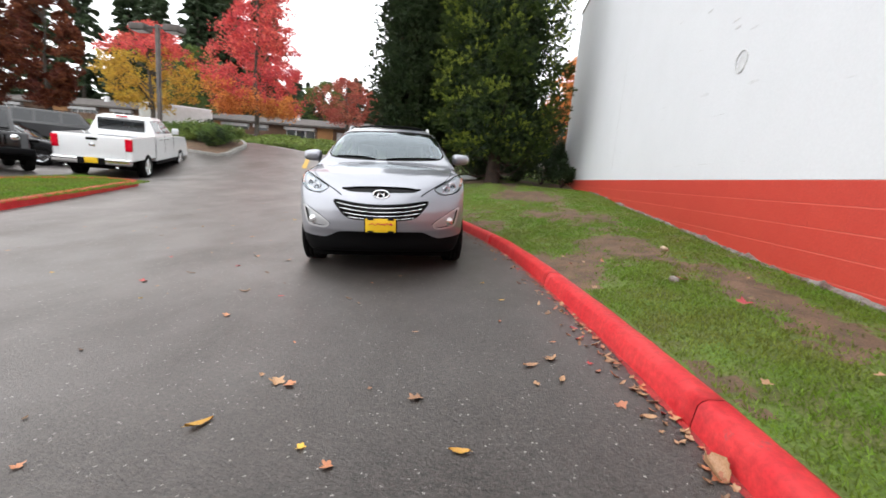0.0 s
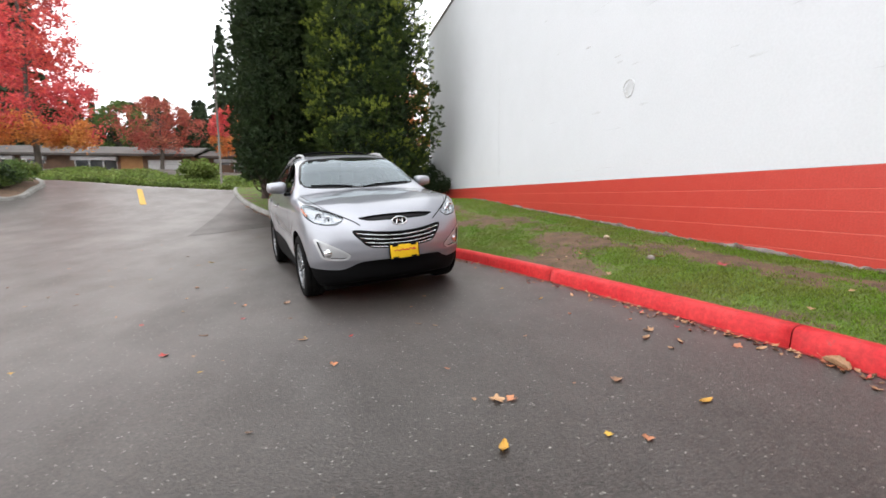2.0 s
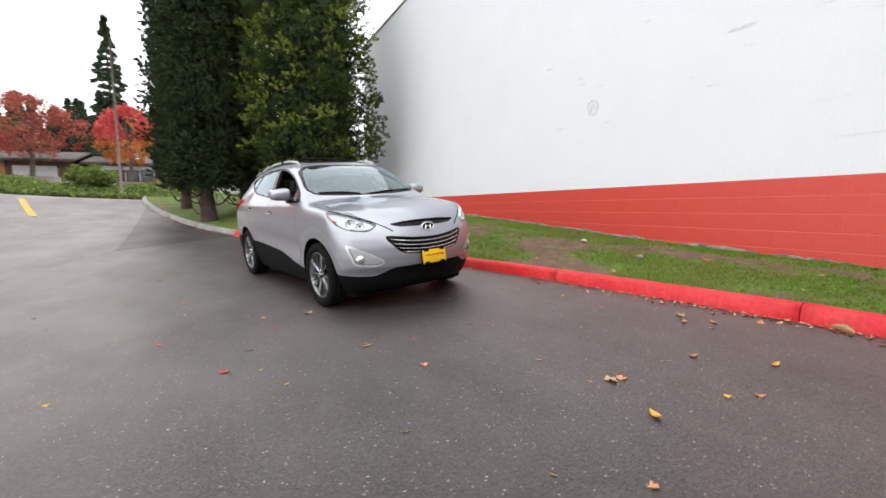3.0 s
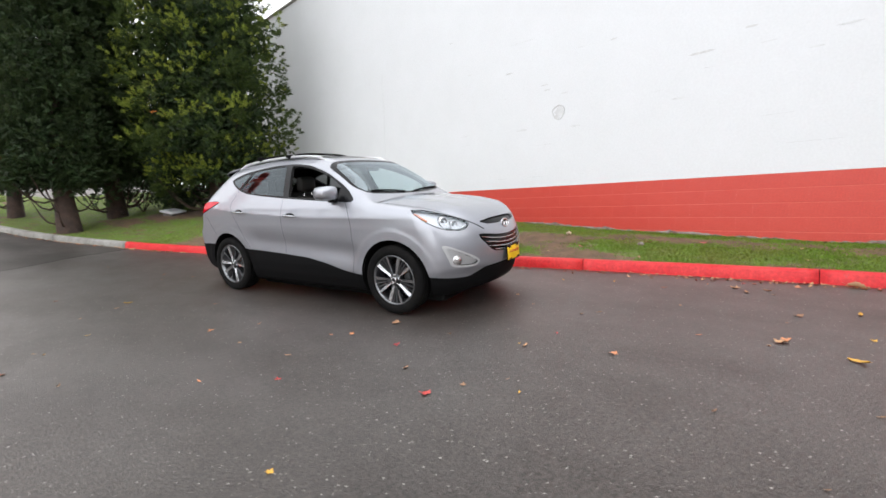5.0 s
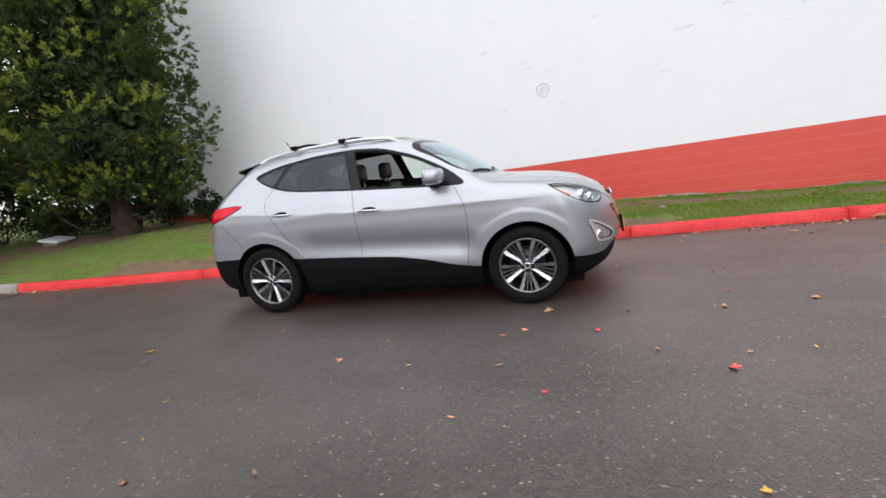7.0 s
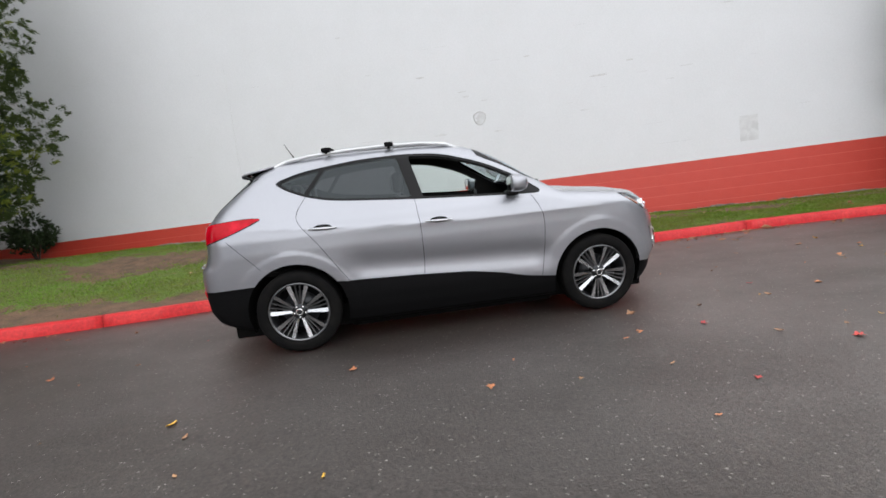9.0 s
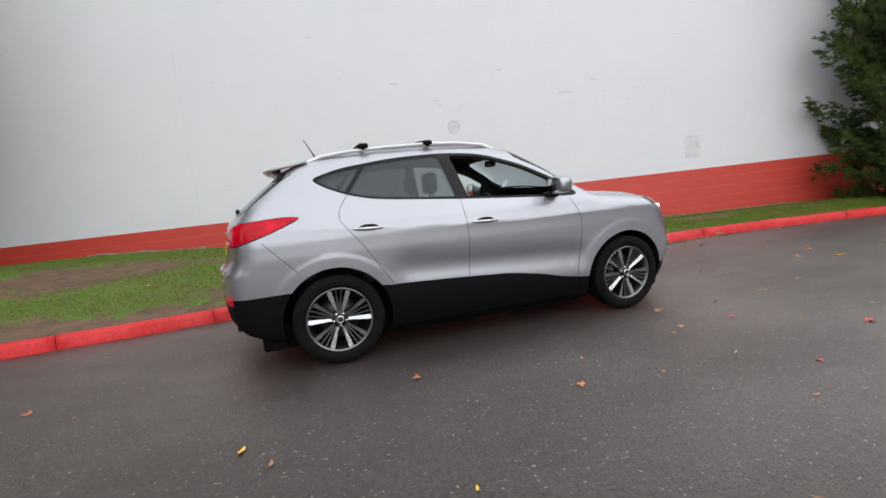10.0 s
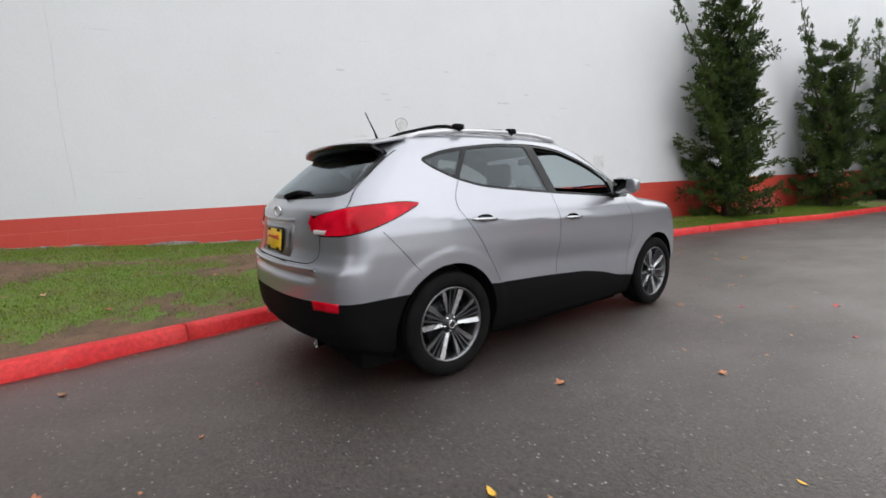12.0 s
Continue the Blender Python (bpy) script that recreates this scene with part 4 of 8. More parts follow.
def car_net():
    p, faces = half_shell()
    faces = [list(f) for f in faces]
    
    def fields(p):
        u, v, z = p.T
        nrm = skin_normals(p)
        nu_, nv_, nz_ = nrm.T
        sideish = (v > 0.42) & (nv_ > 0.25)
        fa = np.degrees(np.arctan2(v - 0.1, u - 1.3))
        ta = np.degrees(np.arctan2(v - 0.1, -1.3 - u))
        far = 9.0
        F = {}
        d = poly_sd(DLO, u, z)
        F["dlo"] = np.where(sideish, d, far)
        b0, b1 = -0.262 - 0.25 * (z - 1.17), -0.192 - 0.25 * (z - 1.17)
        cdiv = -1.16 + 0.76 * (z - 1.29)
        F["pane_f"] = np.where(sideish, np.maximum.reduce([d + 0.020, b1 + 0.012 - u, u - 0.60 + 0.0 * z]), far)
        F["pane_r"] = np.where(sideish, np.maximum.reduce([d + 0.020, u - b0 + 0.018, cdiv + 0.022 - u]), far)
        F["pane_q"] = np.where(sideish, np.maximum.reduce([d + 0.020, u - cdiv + 0.018]), far)
        F["screen"] = np.where((u > 0.1) & (nu_ > 0.08), poly_sd(SCREEN, v, z), far)
        F["screen_in"] = F["screen"] + 0.022
        F["back"] = np.where((u < -1.3) & (nu_ < -0.15), poly_sd(BACKLIGHT, v, z), far)
        F["back_in"] = F["back"] + 0.03
        F["roof"] = np.where(nz_ > 0.7, np.where(z > 1.4, poly_sd(SUNROOF, u, v), far), far)
        F["head"] = np.where((u > 1.45), poly_sd(HEAD * np.array([0.012, 1]), fa * 0.012, z), far)
        F["tail"] = np.where((u < -1.45), poly_sd(TAILL * np.array([0.012, 1]), ta * 0.012, z), far)
        F["head_in"], F["tail_in"] = F["head"] + 0.007, F["tail"] + 0.007
        F["fog"] = np.where((u > 1.6), poly_sd(FOG, v, z), far)
        F["fog_in"] = F["fog"] + 0.020
        F["grille"] = np.where(u > 1.9, poly_sd(GRILLE, v, z), far)
        F["slit"] = np.where(u > 1.8, poly_sd(SLIT, v, z), far)
        F["clad"] = z - SILL(u) - np.where(u > 1.8, 0.075 * smooth_step(0.62, 0.40, v), 0)
        F["arch"] = np.where((v > 0.45), np.minimum(np.hypot(u - AXLE, z - HUB_Z), np.hypot(u + AXLE, z - HUB_Z - 0.005)) - 0.410, far)
        return F

    for name in ("arch", "dlo", "pane_f", "pane_r", "pane_q", "screen", "screen_in", "back", "back_in", "roof", "head", "head_in", "tail", "tail_in", "fog", "fog_in", "grille", "slit", "clad"):
        values = fields(p)[name]
        p, faces = cut_net(p, faces, values, np.abs(values) < 0.3)
    return p, faces, fields


CAR_P, CAR_F, car_fields = car_net()
cen = np.array([CAR_P[f].mean(0) for f in CAR_F])
FV = car_fields(cen)
region = np.full(len(CAR_F), "body", dtype=object)
u_, v_, z_ = cen.T
door_f, door_m, door_r = (curve([a[1] for a in s[::-1]], [a[0] for a in s[::-1]]) for s in SEAMS_SIDE[:3])
sidey = (v_ > 0.5) & (z_ < 1.30)
region[sidey & (u_ < door_f(z_)) & (u_ > door_m(z_))] = "front_door"
region[sidey & (u_ <= door_m(z_)) & (u_ > door_r(z_))] = "rear_door"
region[(u_ > 0.9) & (poly_sd(HOOD_SEAM + [(1.0, 0.775), (0.95, -0.5), (2.12, -0.5)], u_, v_) < 0) & (z_ > 0.885)] = "hood"
region[(u_ < -1.5) & (poly_sd(GATE_SEAM + [(-0.3, 1.6), (0.4, 1.6)], v_, z_) < 0)] = "tailgate"
region[FV["clad"] < 0] = "cladding"
region[FV["dlo"] < 0] = "window_frame"
for k, nm in (("screen", "screen_frame"), ("screen_in", "windscreen"), ("back", "back_frame"), ("back_in", "back_window"), ("roof", "sunroof"), ("pane_f", "front_pane"), ("pane_r", "rear_pane"), ("pane_q", "quarter_pane"),
              ("head", "head_rim"), ("head_in", "headlamp"), ("tail", "tail_rim"), ("tail_in", "tail_lamp"), ("fog", "fog_surround"), ("fog_in", "fog_recess"), ("grille", "grille"), ("slit", "bonnet_slit")):
    region[FV[k] < 0] = nm
region[FV["arch"] < 0] = "hole"
CAR_N = skin_normals(CAR_P)


def skin_part(names, offset=0.0, mirror=None, both=False, flip=False):
    """A mesh of the named regions, moved along the skin's normal; right, mirrored to the left, or both halves."""
    keep = [f for f, r in zip(CAR_F, region) if r in names]
    used = sorted({i for f in keep for i in f})
    at = {i: k for k, i in enumerate(used)}
    # right-hand side of the car lies at negative v
    v = CAR_P[used] + CAR_N[used] * offset
    nr = CAR_N[used]
    sets = []
    if both or not mirror:
        sets.append((v * np.array([1, -1, 1]), nr * np.array([1, -1, 1]), True))
    if both or mirror:
        sets.append((v, nr, False))
    verts, faces, normals = [], [], []
    for vv_, nn_, rev in sets:
        base = len(verts)
        verts += list(map(tuple, vv_))
        normals += list(map(tuple, -nn_ if flip else nn_))
        for f in keep:
            g = [base + at[i] for i in f]
            faces.append(g[::-1] if rev != flip else g)
    me = bpy.data.meshes.new("panel")
    me.from_pydata(verts, [], faces)
    me.polygons.foreach_set("use_smooth", np.ones(len(me.polygons), dtype=bool))
    me.update()
    me.normals_split_custom_set_from_vertices(normals)
    return me

CAR_AHEAD = Vector((0.20453, -0.97871, -0.01704)).normalized()
CAR_UP = Vector((-0.04854, -0.02753, 0.99844))
CAR_UP = (CAR_UP - CAR_AHEAD * CAR_UP.dot(CAR_AHEAD)).normalized()
CAR_LEFT = CAR_UP.cross(CAR_AHEAD)
CAR_AT = Vector((-1.538, 6.313, -0.040)) + CAR_LEFT * 0.03
car_m = Matrix((CAR_AHEAD, CAR_LEFT, CAR_UP)).transposed().to_4x4()
car_m.translation = CAR_AT
car = thing("crossover_car", "silver compact crossover car parked beside red kerb", "car", car_m)

body = part("body", skin_part(["body"], both=True), SILVER, car, "silver metallic painted body")
part("lower_cladding", skin_part(["cladding"], both=True), BLACK_TRIM, car, "matt black plastic lower cladding")
part("bonnet", skin_part(["hood"], both=True), SILVER, car, "silver painted bonnet")
part("tailgate", skin_part(["tailgate"], both=True), SILVER, car, "silver painted tailgate")
part("windscreen", skin_part(["windscreen"], -0.002, both=True), SCREEN_GLASS, car, "clear glass windscreen").visible_shadow = False
part("windscreen_border", skin_part(["screen_frame"], -0.001, both=True), GLOSS_BLACK, car)
part("rear_window", skin_part(["back_window"], -0.002, both=True), TINTED_GLASS, car, "dark tinted rear window").visible_shadow = False
part("rear_window_border", skin_part(["back_frame"], -0.001, both=True), GLOSS_BLACK, car)
part("sunroof", skin_part(["sunroof"], 0.001, both=True), GLOSS_BLACK, car, "dark glass panoramic sunroof")
for left in (False, True):
    part("front_door", skin_part(["front_door"], mirror=left), SILVER, car)
    part("rear_door", skin_part(["rear_door"], mirror=left), SILVER, car)
    part("window_surround", skin_part(["window_frame"], -0.003, mirror=left), GLOSS_BLACK, car, "gloss black window surround")
    part("side_window", skin_part(["rear_pane"], -0.008, mirror=left), TINTED_GLASS, car, "dark tinted side window").visible_shadow = False
    part("quarter_window", skin_part(["quarter_pane"], -0.008, mirror=left), TINTED_GLASS, car, "dark tinted quarter window").visible_shadow = False
    if left:
        part("side_window", skin_part(["front_pane"], -0.008, mirror=left), CLEAR_GLASS, car, "clear side window").visible_shadow = False
# lining on the inside of the shell, and the floor
lining = part("cabin_lining", skin_part(["body", "front_door", "rear_door", "window_frame", "sunroof", "tailgate", "screen_frame", "back_frame", "tail_lamp", "tail_rim"], -0.035, both=True, flip=True), CABIN, car, "dark cabin lining")
# the pan and the lumps below hang low to cut light under the car
part("floor_pan", box(-1.9, -0.74, 0.135, 1.80, 0.70, 0.33, 0.02), WELL, car)
part("fuel_tank", box(-1.0, -0.55, 0.150, -0.35, 0.55, 0.30, 0.04), WELL, car)
part("rear_axle", tube([(-AXLE, -0.66, 0.24), (-AXLE, -0.3, 0.20), (-AXLE, 0.3, 0.20), (-AXLE, 0.66, 0.24)], 0.05, 8), WELL, car)
part("engine_tray", box(0.85, -0.60, 0.165, 1.75, 0.60, 0.24, 0.03), WELL, car)
part("silencer", box(-1.92, -0.42, 0.24, -1.62, 0.42, 0.34, 0.04), WELL, car)
# added black boards that block the kerb's red bounce beneath the sills
for s in (-1, 1):
    part("side_skirt", box(-0.92, s * 0.68 - 0.03, 0.105, 0.92, s * 0.68 + 0.03, 0.26, 0.015), WELL, car)
part("bulkhead", box(0.86, -0.74, 0.30, 0.90, 0.74, 1.02, 0.01), CABIN, car)
part("parcel_floor", box(-1.9, -0.62, 0.62, -1.0, 0.62, 0.66, 0.01), CABIN, car)


def mir(bm):
    """The same shape on the other side of the car."""
    b = bm.copy()
    bmesh.ops.scale(b, vec=(1, -1, 1), verts=b.verts)
    bmesh.ops.reverse_faces(b, faces=b.faces[:])
    return b


def pair(name, bm, mat, parent, label="", smooth=True):
    """A part on both sides; the bmesh is given for the right (negative v)."""
    other = mir(bm)
    return part(name, bm, mat, parent, label, smooth), part(name, other, mat, parent, label, smooth)


def skin_v(u, z):
    """Half width of the car's skin at a place along its side."""
    lo, hi = 0.2, 1.05
    for _ in range(30):
        mid_ = (lo + hi) / 2
        if body_f(np.array([u]), np.array([mid_]), np.array([z]))[0] < 0:
            lo = mid_
        else:
            hi = mid_
    return lo


def skin_u(v, z, front=True):
    """How far ahead (or back) the skin reaches at a place on nose or tail."""
    lo, hi = (1.0, 2.4) if front else (-1.2, -2.5)
    for _ in range(30):
        mid_ = (lo + hi) / 2
        if body_f(np.array([mid_]), np.array([v]), np.array([z]))[0] < 0:
            lo = mid_
        else:
            hi = mid_
    return lo


# gaps between the panels: thin dark ribbons that follow the skin
def gap_ribbon(points, place, width=0.004, name="panel_gap"):
    pts = np.array(points, float)
    seg = np.hypot(*np.diff(pts, axis=0).T)
    s = np.concatenate([[0], np.cumsum(seg)])
    t = np.linspace(0, s[-1], max(8, int(s[-1] / 0.03)))
    xs, ys = np.interp(t, s, pts[:, 0]), np.interp(t, s, pts[:, 1])
    k = np.array([0.25, 0.5, 0.25])
    for _ in range(3):
        xs[1:-1], ys[1:-1] = np.convolve(xs, k, "valid"), np.convolve(ys, k, "valid")
    dx, dy = np.gradient(xs), np.gradient(ys)
    ln = np.hypot(dx, dy)
    nx_, ny_ = -dy / ln * width / 2, dx / ln * width / 2
    for s_ in (-1, 1):
        v = []
        for x, y, a, c in zip(xs, ys, nx_, ny_):
            for q in (-1, 1):
                p = place(x + q * a, y + q * c)
                v.append((p[0], p[1] * s_, p[2]))
        f = [(2 * k_, 2 * k_ + 1, 2 * k_ + 3, 2 * k_ + 2) for k_ in range(len(xs) - 1)]
        part(name, mesh_from(name, v, f, [SEAM]), SEAM, body)


def on_side(u, z):
    return (u, skin_v(u, z) + 0.0012, z)


def on_tail(v, z):
    return (skin_u(max(v, 0.0), z, False) - 0.0012, v, z)


def on_top(u, v):
    lo, hi = 0.7, 1.7
    for _ in range(26):
        c = (lo + hi) / 2
        lo, hi = (c, hi) if body_f(np.array([u]), np.array([v]), np.array([c]))[0] < 0 else (lo, c)
    return (u, v, lo + 0.0012)


# wheel wells
for c in (AXLE, -AXLE):
    b = bmesh.new()
    n = 20
    ts = np.linspace(-0.35, math.pi + 0.35, n)
    rows_ = [[b.verts.new((c + 0.416 * math.cos(t), y, HUB_Z + 0.416 * math.sin(t))) for t in ts] for y in (-0.93, -0.55)]
    mid_v = b.verts.new((c, -0.55, HUB_Z))
    for q in range(n - 1):
        b.faces.new((rows_[0][q], rows_[0][q + 1], rows_[1][q + 1], rows_[1][q]))
        b.faces.new((rows_[1][q], rows_[1][q + 1], mid_v))
    for v in b.verts:
        if v.co.y < -0.6:
            lim = skin_v(v.co.x, max(v.co.z, 0.26)) - 0.004
            v.co.y = -lim
    pair("wheel_well", b, WELL, car)

for line in SEAMS_SIDE:
    gap_ribbon(line, on_side)
gap_ribbon(HOOD_SEAM, on_top, 0.006)
gap_ribbon(GATE_SEAM, on_tail, 0.006)
gap_ribbon([(-0.875, 0.555), (-0.34, 0.532), (0.14, 0.502), (0.44, 0.452), (0.65, 0.397), (0.79, 0.378)], on_side, 0.006, "sill_gap")

# ---- wheels ----
wheel = thing("wheel", "", "", None)
wheel.parent = car
R = 0.346
tyre = part("tyre", lathe([(0.246, -0.085), (0.254, -0.102), (0.272, -0.112), (0.300, -0.114), (0.328, -0.106), (0.341, -0.092), (R, -0.075), (R, -0.052), (R - 0.008, -0.050), (R - 0.008, -0.044), (R, -0.042),
                           (R, -0.012), (R - 0.008, -0.010), (R - 0.008, -0.002), (R, 0.0), (R, 0.030), (R - 0.008, 0.032), (R - 0.008, 0.038), (R, 0.040), (R, 0.07), (0.338, 0.094), (0.30, 0.112), (0.25, 0.105), (0.246, 0.085)], 64), RUBBER, wheel, "black rubber tyre")
rim = part("rim", lathe([(0.252, -0.088), (0.248, -0.099), (0.240, -0.099), (0.234, -0.090), (0.224, -0.06), (0.216, 0.0), (0.216, 0.09)], 64), ALLOY_RIB, wheel, "grey alloy rim")
part("brake_disc", lathe([(0.03, -0.005), (0.155, -0.005), (0.155, 0.02), (0.03, 0.02)], 40), ALLOY_DARK, wheel)
part("barrel_back", lathe([(0.0, 0.03), (0.217, 0.03)], 32), WELL, wheel)
part("hub", lathe([(0.0, -0.094), (0.028, -0.094), (0.034, -0.090), (0.036, -0.08), (0.062, -0.074), (0.066, -0.06), (0.07, -0.02)], 32), ALLOY_DARK, wheel, "dark centre cap")
ringb = lathe([(0.021, -0.0945), (0.027, -0.0965), (0.029, -0.094)], 28)
part("cap_ring", ringb, CHROME, wheel)
for q in range(5):
    a0 = math.pi / 2 + 2 * math.pi * q / 5
    # a pair of broad blades that part towards the rim, each with a slanted bright face, and two thin ribs between them
    a1 = a0 + math.pi / 5

    def bar(rows, turn):
        b = bmesh.new()
        rings = [[b.verts.new((x * math.cos(turn) - y * math.sin(turn), d, x * math.sin(turn) + y * math.cos(turn))) for x, y, d in ring_] for ring_ in rows]
        for r0, r1 in zip(rings, rings[1:]):
            for k in range(4):
                b.faces.new((r0[k], r0[(k + 1) % 4], r1[(k + 1) % 4], r1[k]))
        b.faces.new(rings[-1])
        bmesh.ops.recalc_face_normals(b, faces=b.faces[:])
        return b

    for s in (-1, 1):
        rows_ = []
        for r, half, off, dep in ((0.046, 0.0085, 0.017, -0.076), (0.09, 0.0105, 0.030, -0.081), (0.145, 0.0145, 0.048, -0.087), (0.195, 0.0175, 0.064, -0.092), (0.229, 0.0155, 0.072, -0.095)):
            inner, outer = s * (off - half), s * (off + half)
            rows_.append([(r, inner, dep + 0.010), (r, outer, dep), (r, outer + s * 0.003, dep + 0.034), (r, inner - s * 0.003, dep + 0.034)])
        part("spoke", bar(rows_, a0), ALLOY, wheel, smooth=False)
        rows_ = [[(r, s * off - 0.0032, dep), (r, s * off + 0.0032, dep), (r, s * off + 0.0045, dep + 0.03), (r, s * off - 0.0045, dep + 0.03)] for r, off, dep in ((0.05, 0.0055, -0.072), (0.13, 0.012, -0.080), (0.236, 0.021, -0.094))]
        part("rib", bar(rows_, a0), ALLOY_RIB, wheel, smooth=False)
    nut = (0.047 * math.cos(a1), 0.047 * math.sin(a1))
    part("wheel_nut", lathe([(0.0, -0.082), (0.009, -0.081), (0.010, -0.06)], 8), CHROME, wheel, m=Matrix.Translation((nut[0], 0, nut[1])))
WHEEL_V = 0.792
wheel.matrix_basis = pose(AXLE, -WHEEL_V, HUB_Z + 0.008, 0, 36, 0)
copy_thing(wheel, pose(-AXLE, -WHEEL_V, HUB_Z + 0.008, 0, 3, 0)).parent = car
copy_thing(wheel, pose(AXLE, WHEEL_V, HUB_Z + 0.008, 0, 20, 180)).parent = car
copy_thing(wheel, pose(-AXLE, WHEEL_V, HUB_Z + 0.008, 0, 65, 180)).parent = car

# ---- lamps ----
head_r, head_l = part("headlamp", skin_part(["headlamp"], 0.002), LENS, car, "clear headlamp"), part("headlamp", skin_part(["headlamp"], 0.002, mirror=True), LENS, car, "clear headlamp")
for ob, left in ((head_r, False), (head_l, True)):
    ob.visible_shadow = False
    s = 1 if left else -1
    part("seal", skin_part(["head_rim"], 0.001, mirror=left), GLOSS_BLACK, ob, "thin black seal")
    part("lamp_housing", skin_part(["headlamp"], -0.024, mirror=left), HEAD_BOWL, ob)
    for hv, hz, r in ((0.665, 0.872, 0.036), (0.735, 0.905, 0.040)):
        d = Vector((1, 0.55 * s, 0.0)).normalized()
        m = Matrix.Translation((skin_u(hv, hz) - 0.030, s * hv, hz)) @ d.to_track_quat("Y", "Z").to_matrix().to_4x4()
        part("reflector", lathe([(r * 0.30, -0.022), (r * 0.7, -0.012), (r * 0.95, 0.006), (r * 1.05, 0.018), (r * 1.18, 0.014), (r * 1.22, -0.03)], 28), REFLECTOR, ob, m=m)
        part("bulb", lathe([(0.0, 0.012), (r * 0.34, 0.004), (r * 0.42, -0.02)], 16), LAMP_DARK, ob, m=m)
    low = [(skin_u(v, z) - 0.012, s * v, z) for v, z in ((0.56, 0.862), (0.62, 0.838), (0.69, 0.836), (0.75, 0.850))]
    part("daylight_strip", tube(low, 0.008, 6), BRIGHT_SILVER, ob, "bright strip along the lower edge")
    b = tube([(u, s * (skin_v(u, z) - 0.010), z) for u, z in ((1.60, 0.985), (1.66, 0.955), (1.72, 0.92))], 0.011, 8)
    part("amber_marker", b, AMBER, ob, "amber side marker")

def tail_patch(v0, v1, z0, z1, out, s=1):
    """A thin slab that follows the tail's skin, on side s."""
    b = bmesh.new()
    vs, zs = np.linspace(v0, v1, 9), np.linspace(z0, z1, 4)
    grids = []
    for o in (out, -0.004):
        rows = []
        for z in zs:
            t = (z - z0) / (z1 - z0) - 0.5
            rows.append([b.verts.new((skin_u(abs(v), z, False) - o, s * (v + 0.02 * t * (k - 4) / 8), z)) for k, v in enumerate(vs)])
        grids.append(rows)
    for g in grids:
        for r0, r1 in zip(g, g[1:]):
            for k in range(8):
                b.faces.new((r0[k], r0[k + 1], r1[k + 1], r1[k]))
    f, k_ = grids
    rim_f = [*f[0], *[r[-1] for r in f[1:]], *f[-1][-2::-1], *[r[0] for r in f[-2:0:-1]]]
    rim_b = [*k_[0], *[r[-1] for r in k_[1:]], *k_[-1][-2::-1], *[r[0] for r in k_[-2:0:-1]]]
    for q in range(len(rim_f)):
        w = (q + 1) % len(rim_f)
        b.faces.new((rim_f[q], rim_f[w], rim_b[w], rim_b[q]))
    bmesh.ops.recalc_face_normals(b, faces=b.faces[:])
    return b


for left in (False, True):
    tail = part("tail_lamp", skin_part(["tail_lamp"], 0.006, mirror=left), RED_LENS, car, "large red tail lamp")
    part("seal", skin_part(["tail_rim"], 0.001, mirror=left), GLOSS_BLACK, tail, "thin black seal")
    s = 1 if left else -1
    part("reversing_lamp", tail_patch(0.535, 0.635, 0.968, 0.995, 0.0085, s), REVERSE, tail, "clear reversing lamp")
    part("reflector", tail_patch(0.60, 0.785, 0.535, 0.59, 0.006, s), RED_LENS, car, "red bumper reflector")
for left in (False, True):
    s = 1 if left else -1
    sur = part("fog_lamp_surround", skin_part(["fog_surround"], 0.008, mirror=left), BRIGHT_SILVER, car, "bright silver fog lamp surround")
    part("recess", skin_part(["fog_recess"], -0.012, mirror=left), LAMP_GREY, sur)
    fu = skin_u(0.715, 0.545)
    m = Matrix.Translation((fu - 0.005, s * 0.715, 0.545)) @ Vector((1, 0.45 * s, 0)).normalized().to_track_quat("Y", "Z").to_matrix().to_4x4()
    part("fog_lamp", lathe([(0.0, 0.012), (0.035, 0.008), (0.040, 0.0), (0.044, 0.006), (0.047, -0.02)], 24), REFLECTOR, sur, "round clear fog lamp", m=m)

# ---- nose ----
grille = part("grille", skin_part(["grille"], -0.03, both=True), GLOSS_BLACK, car, "black grille with chrome bars")


def nose_bar(z0, half, sag, r, name, mat, parent, out=0.004, label=""):
    pts = []
    for v in np.linspace(-half, half, 19):
        z = z0 + sag * (v / half) ** 2
        pts.append((skin_u(abs(v), z) + out, v, z))
    part(name, tube(pts, r, 8), mat, parent, label)


for z0, half, sag in ((0.690, 0.445, 0.045), (0.650, 0.415, 0.038), (0.612, 0.375, 0.030), (0.580, 0.330, 0.020)):
    nose_bar(z0, half, sag, 0.0048, "slat", CHROME, grille, -0.006)
part("bonnet_slit", skin_part(["bonnet_slit"], -0.02, both=True), GLOSS_BLACK, car)
eu = skin_u(0.0, 0.83)
em = Matrix.Translation((eu + 0.012, 0, 0.828)) @ Euler((0, radians(-14), 0)).to_matrix().to_4x4()
badge = part("badge", tube([(0, 0.078 * math.cos(t), 0.040 * math.sin(t)) for t in np.linspace(0, 2 * math.pi, 33)], 0.0085, 8), CHROME, car, "oval chrome badge", m=em)
b = bmesh.new()
for y0, y1 in ((-0.040, -0.018), (0.018, 0.040)):
    tube([(0.002, y0 + 0.004, -0.028), (0.004, (y0 + y1) / 2, 0.0), (0.002, y1 - 0.004, 0.028)], [0.006, 0.009, 0.006], 8, b)
tube([(0.003, -0.026, 0.003), (0.004, 0.0, 0.0), (0.003, 0.026, -0.003)], 0.006, 8, b)
part("badge_mark", b, CHROME, badge)
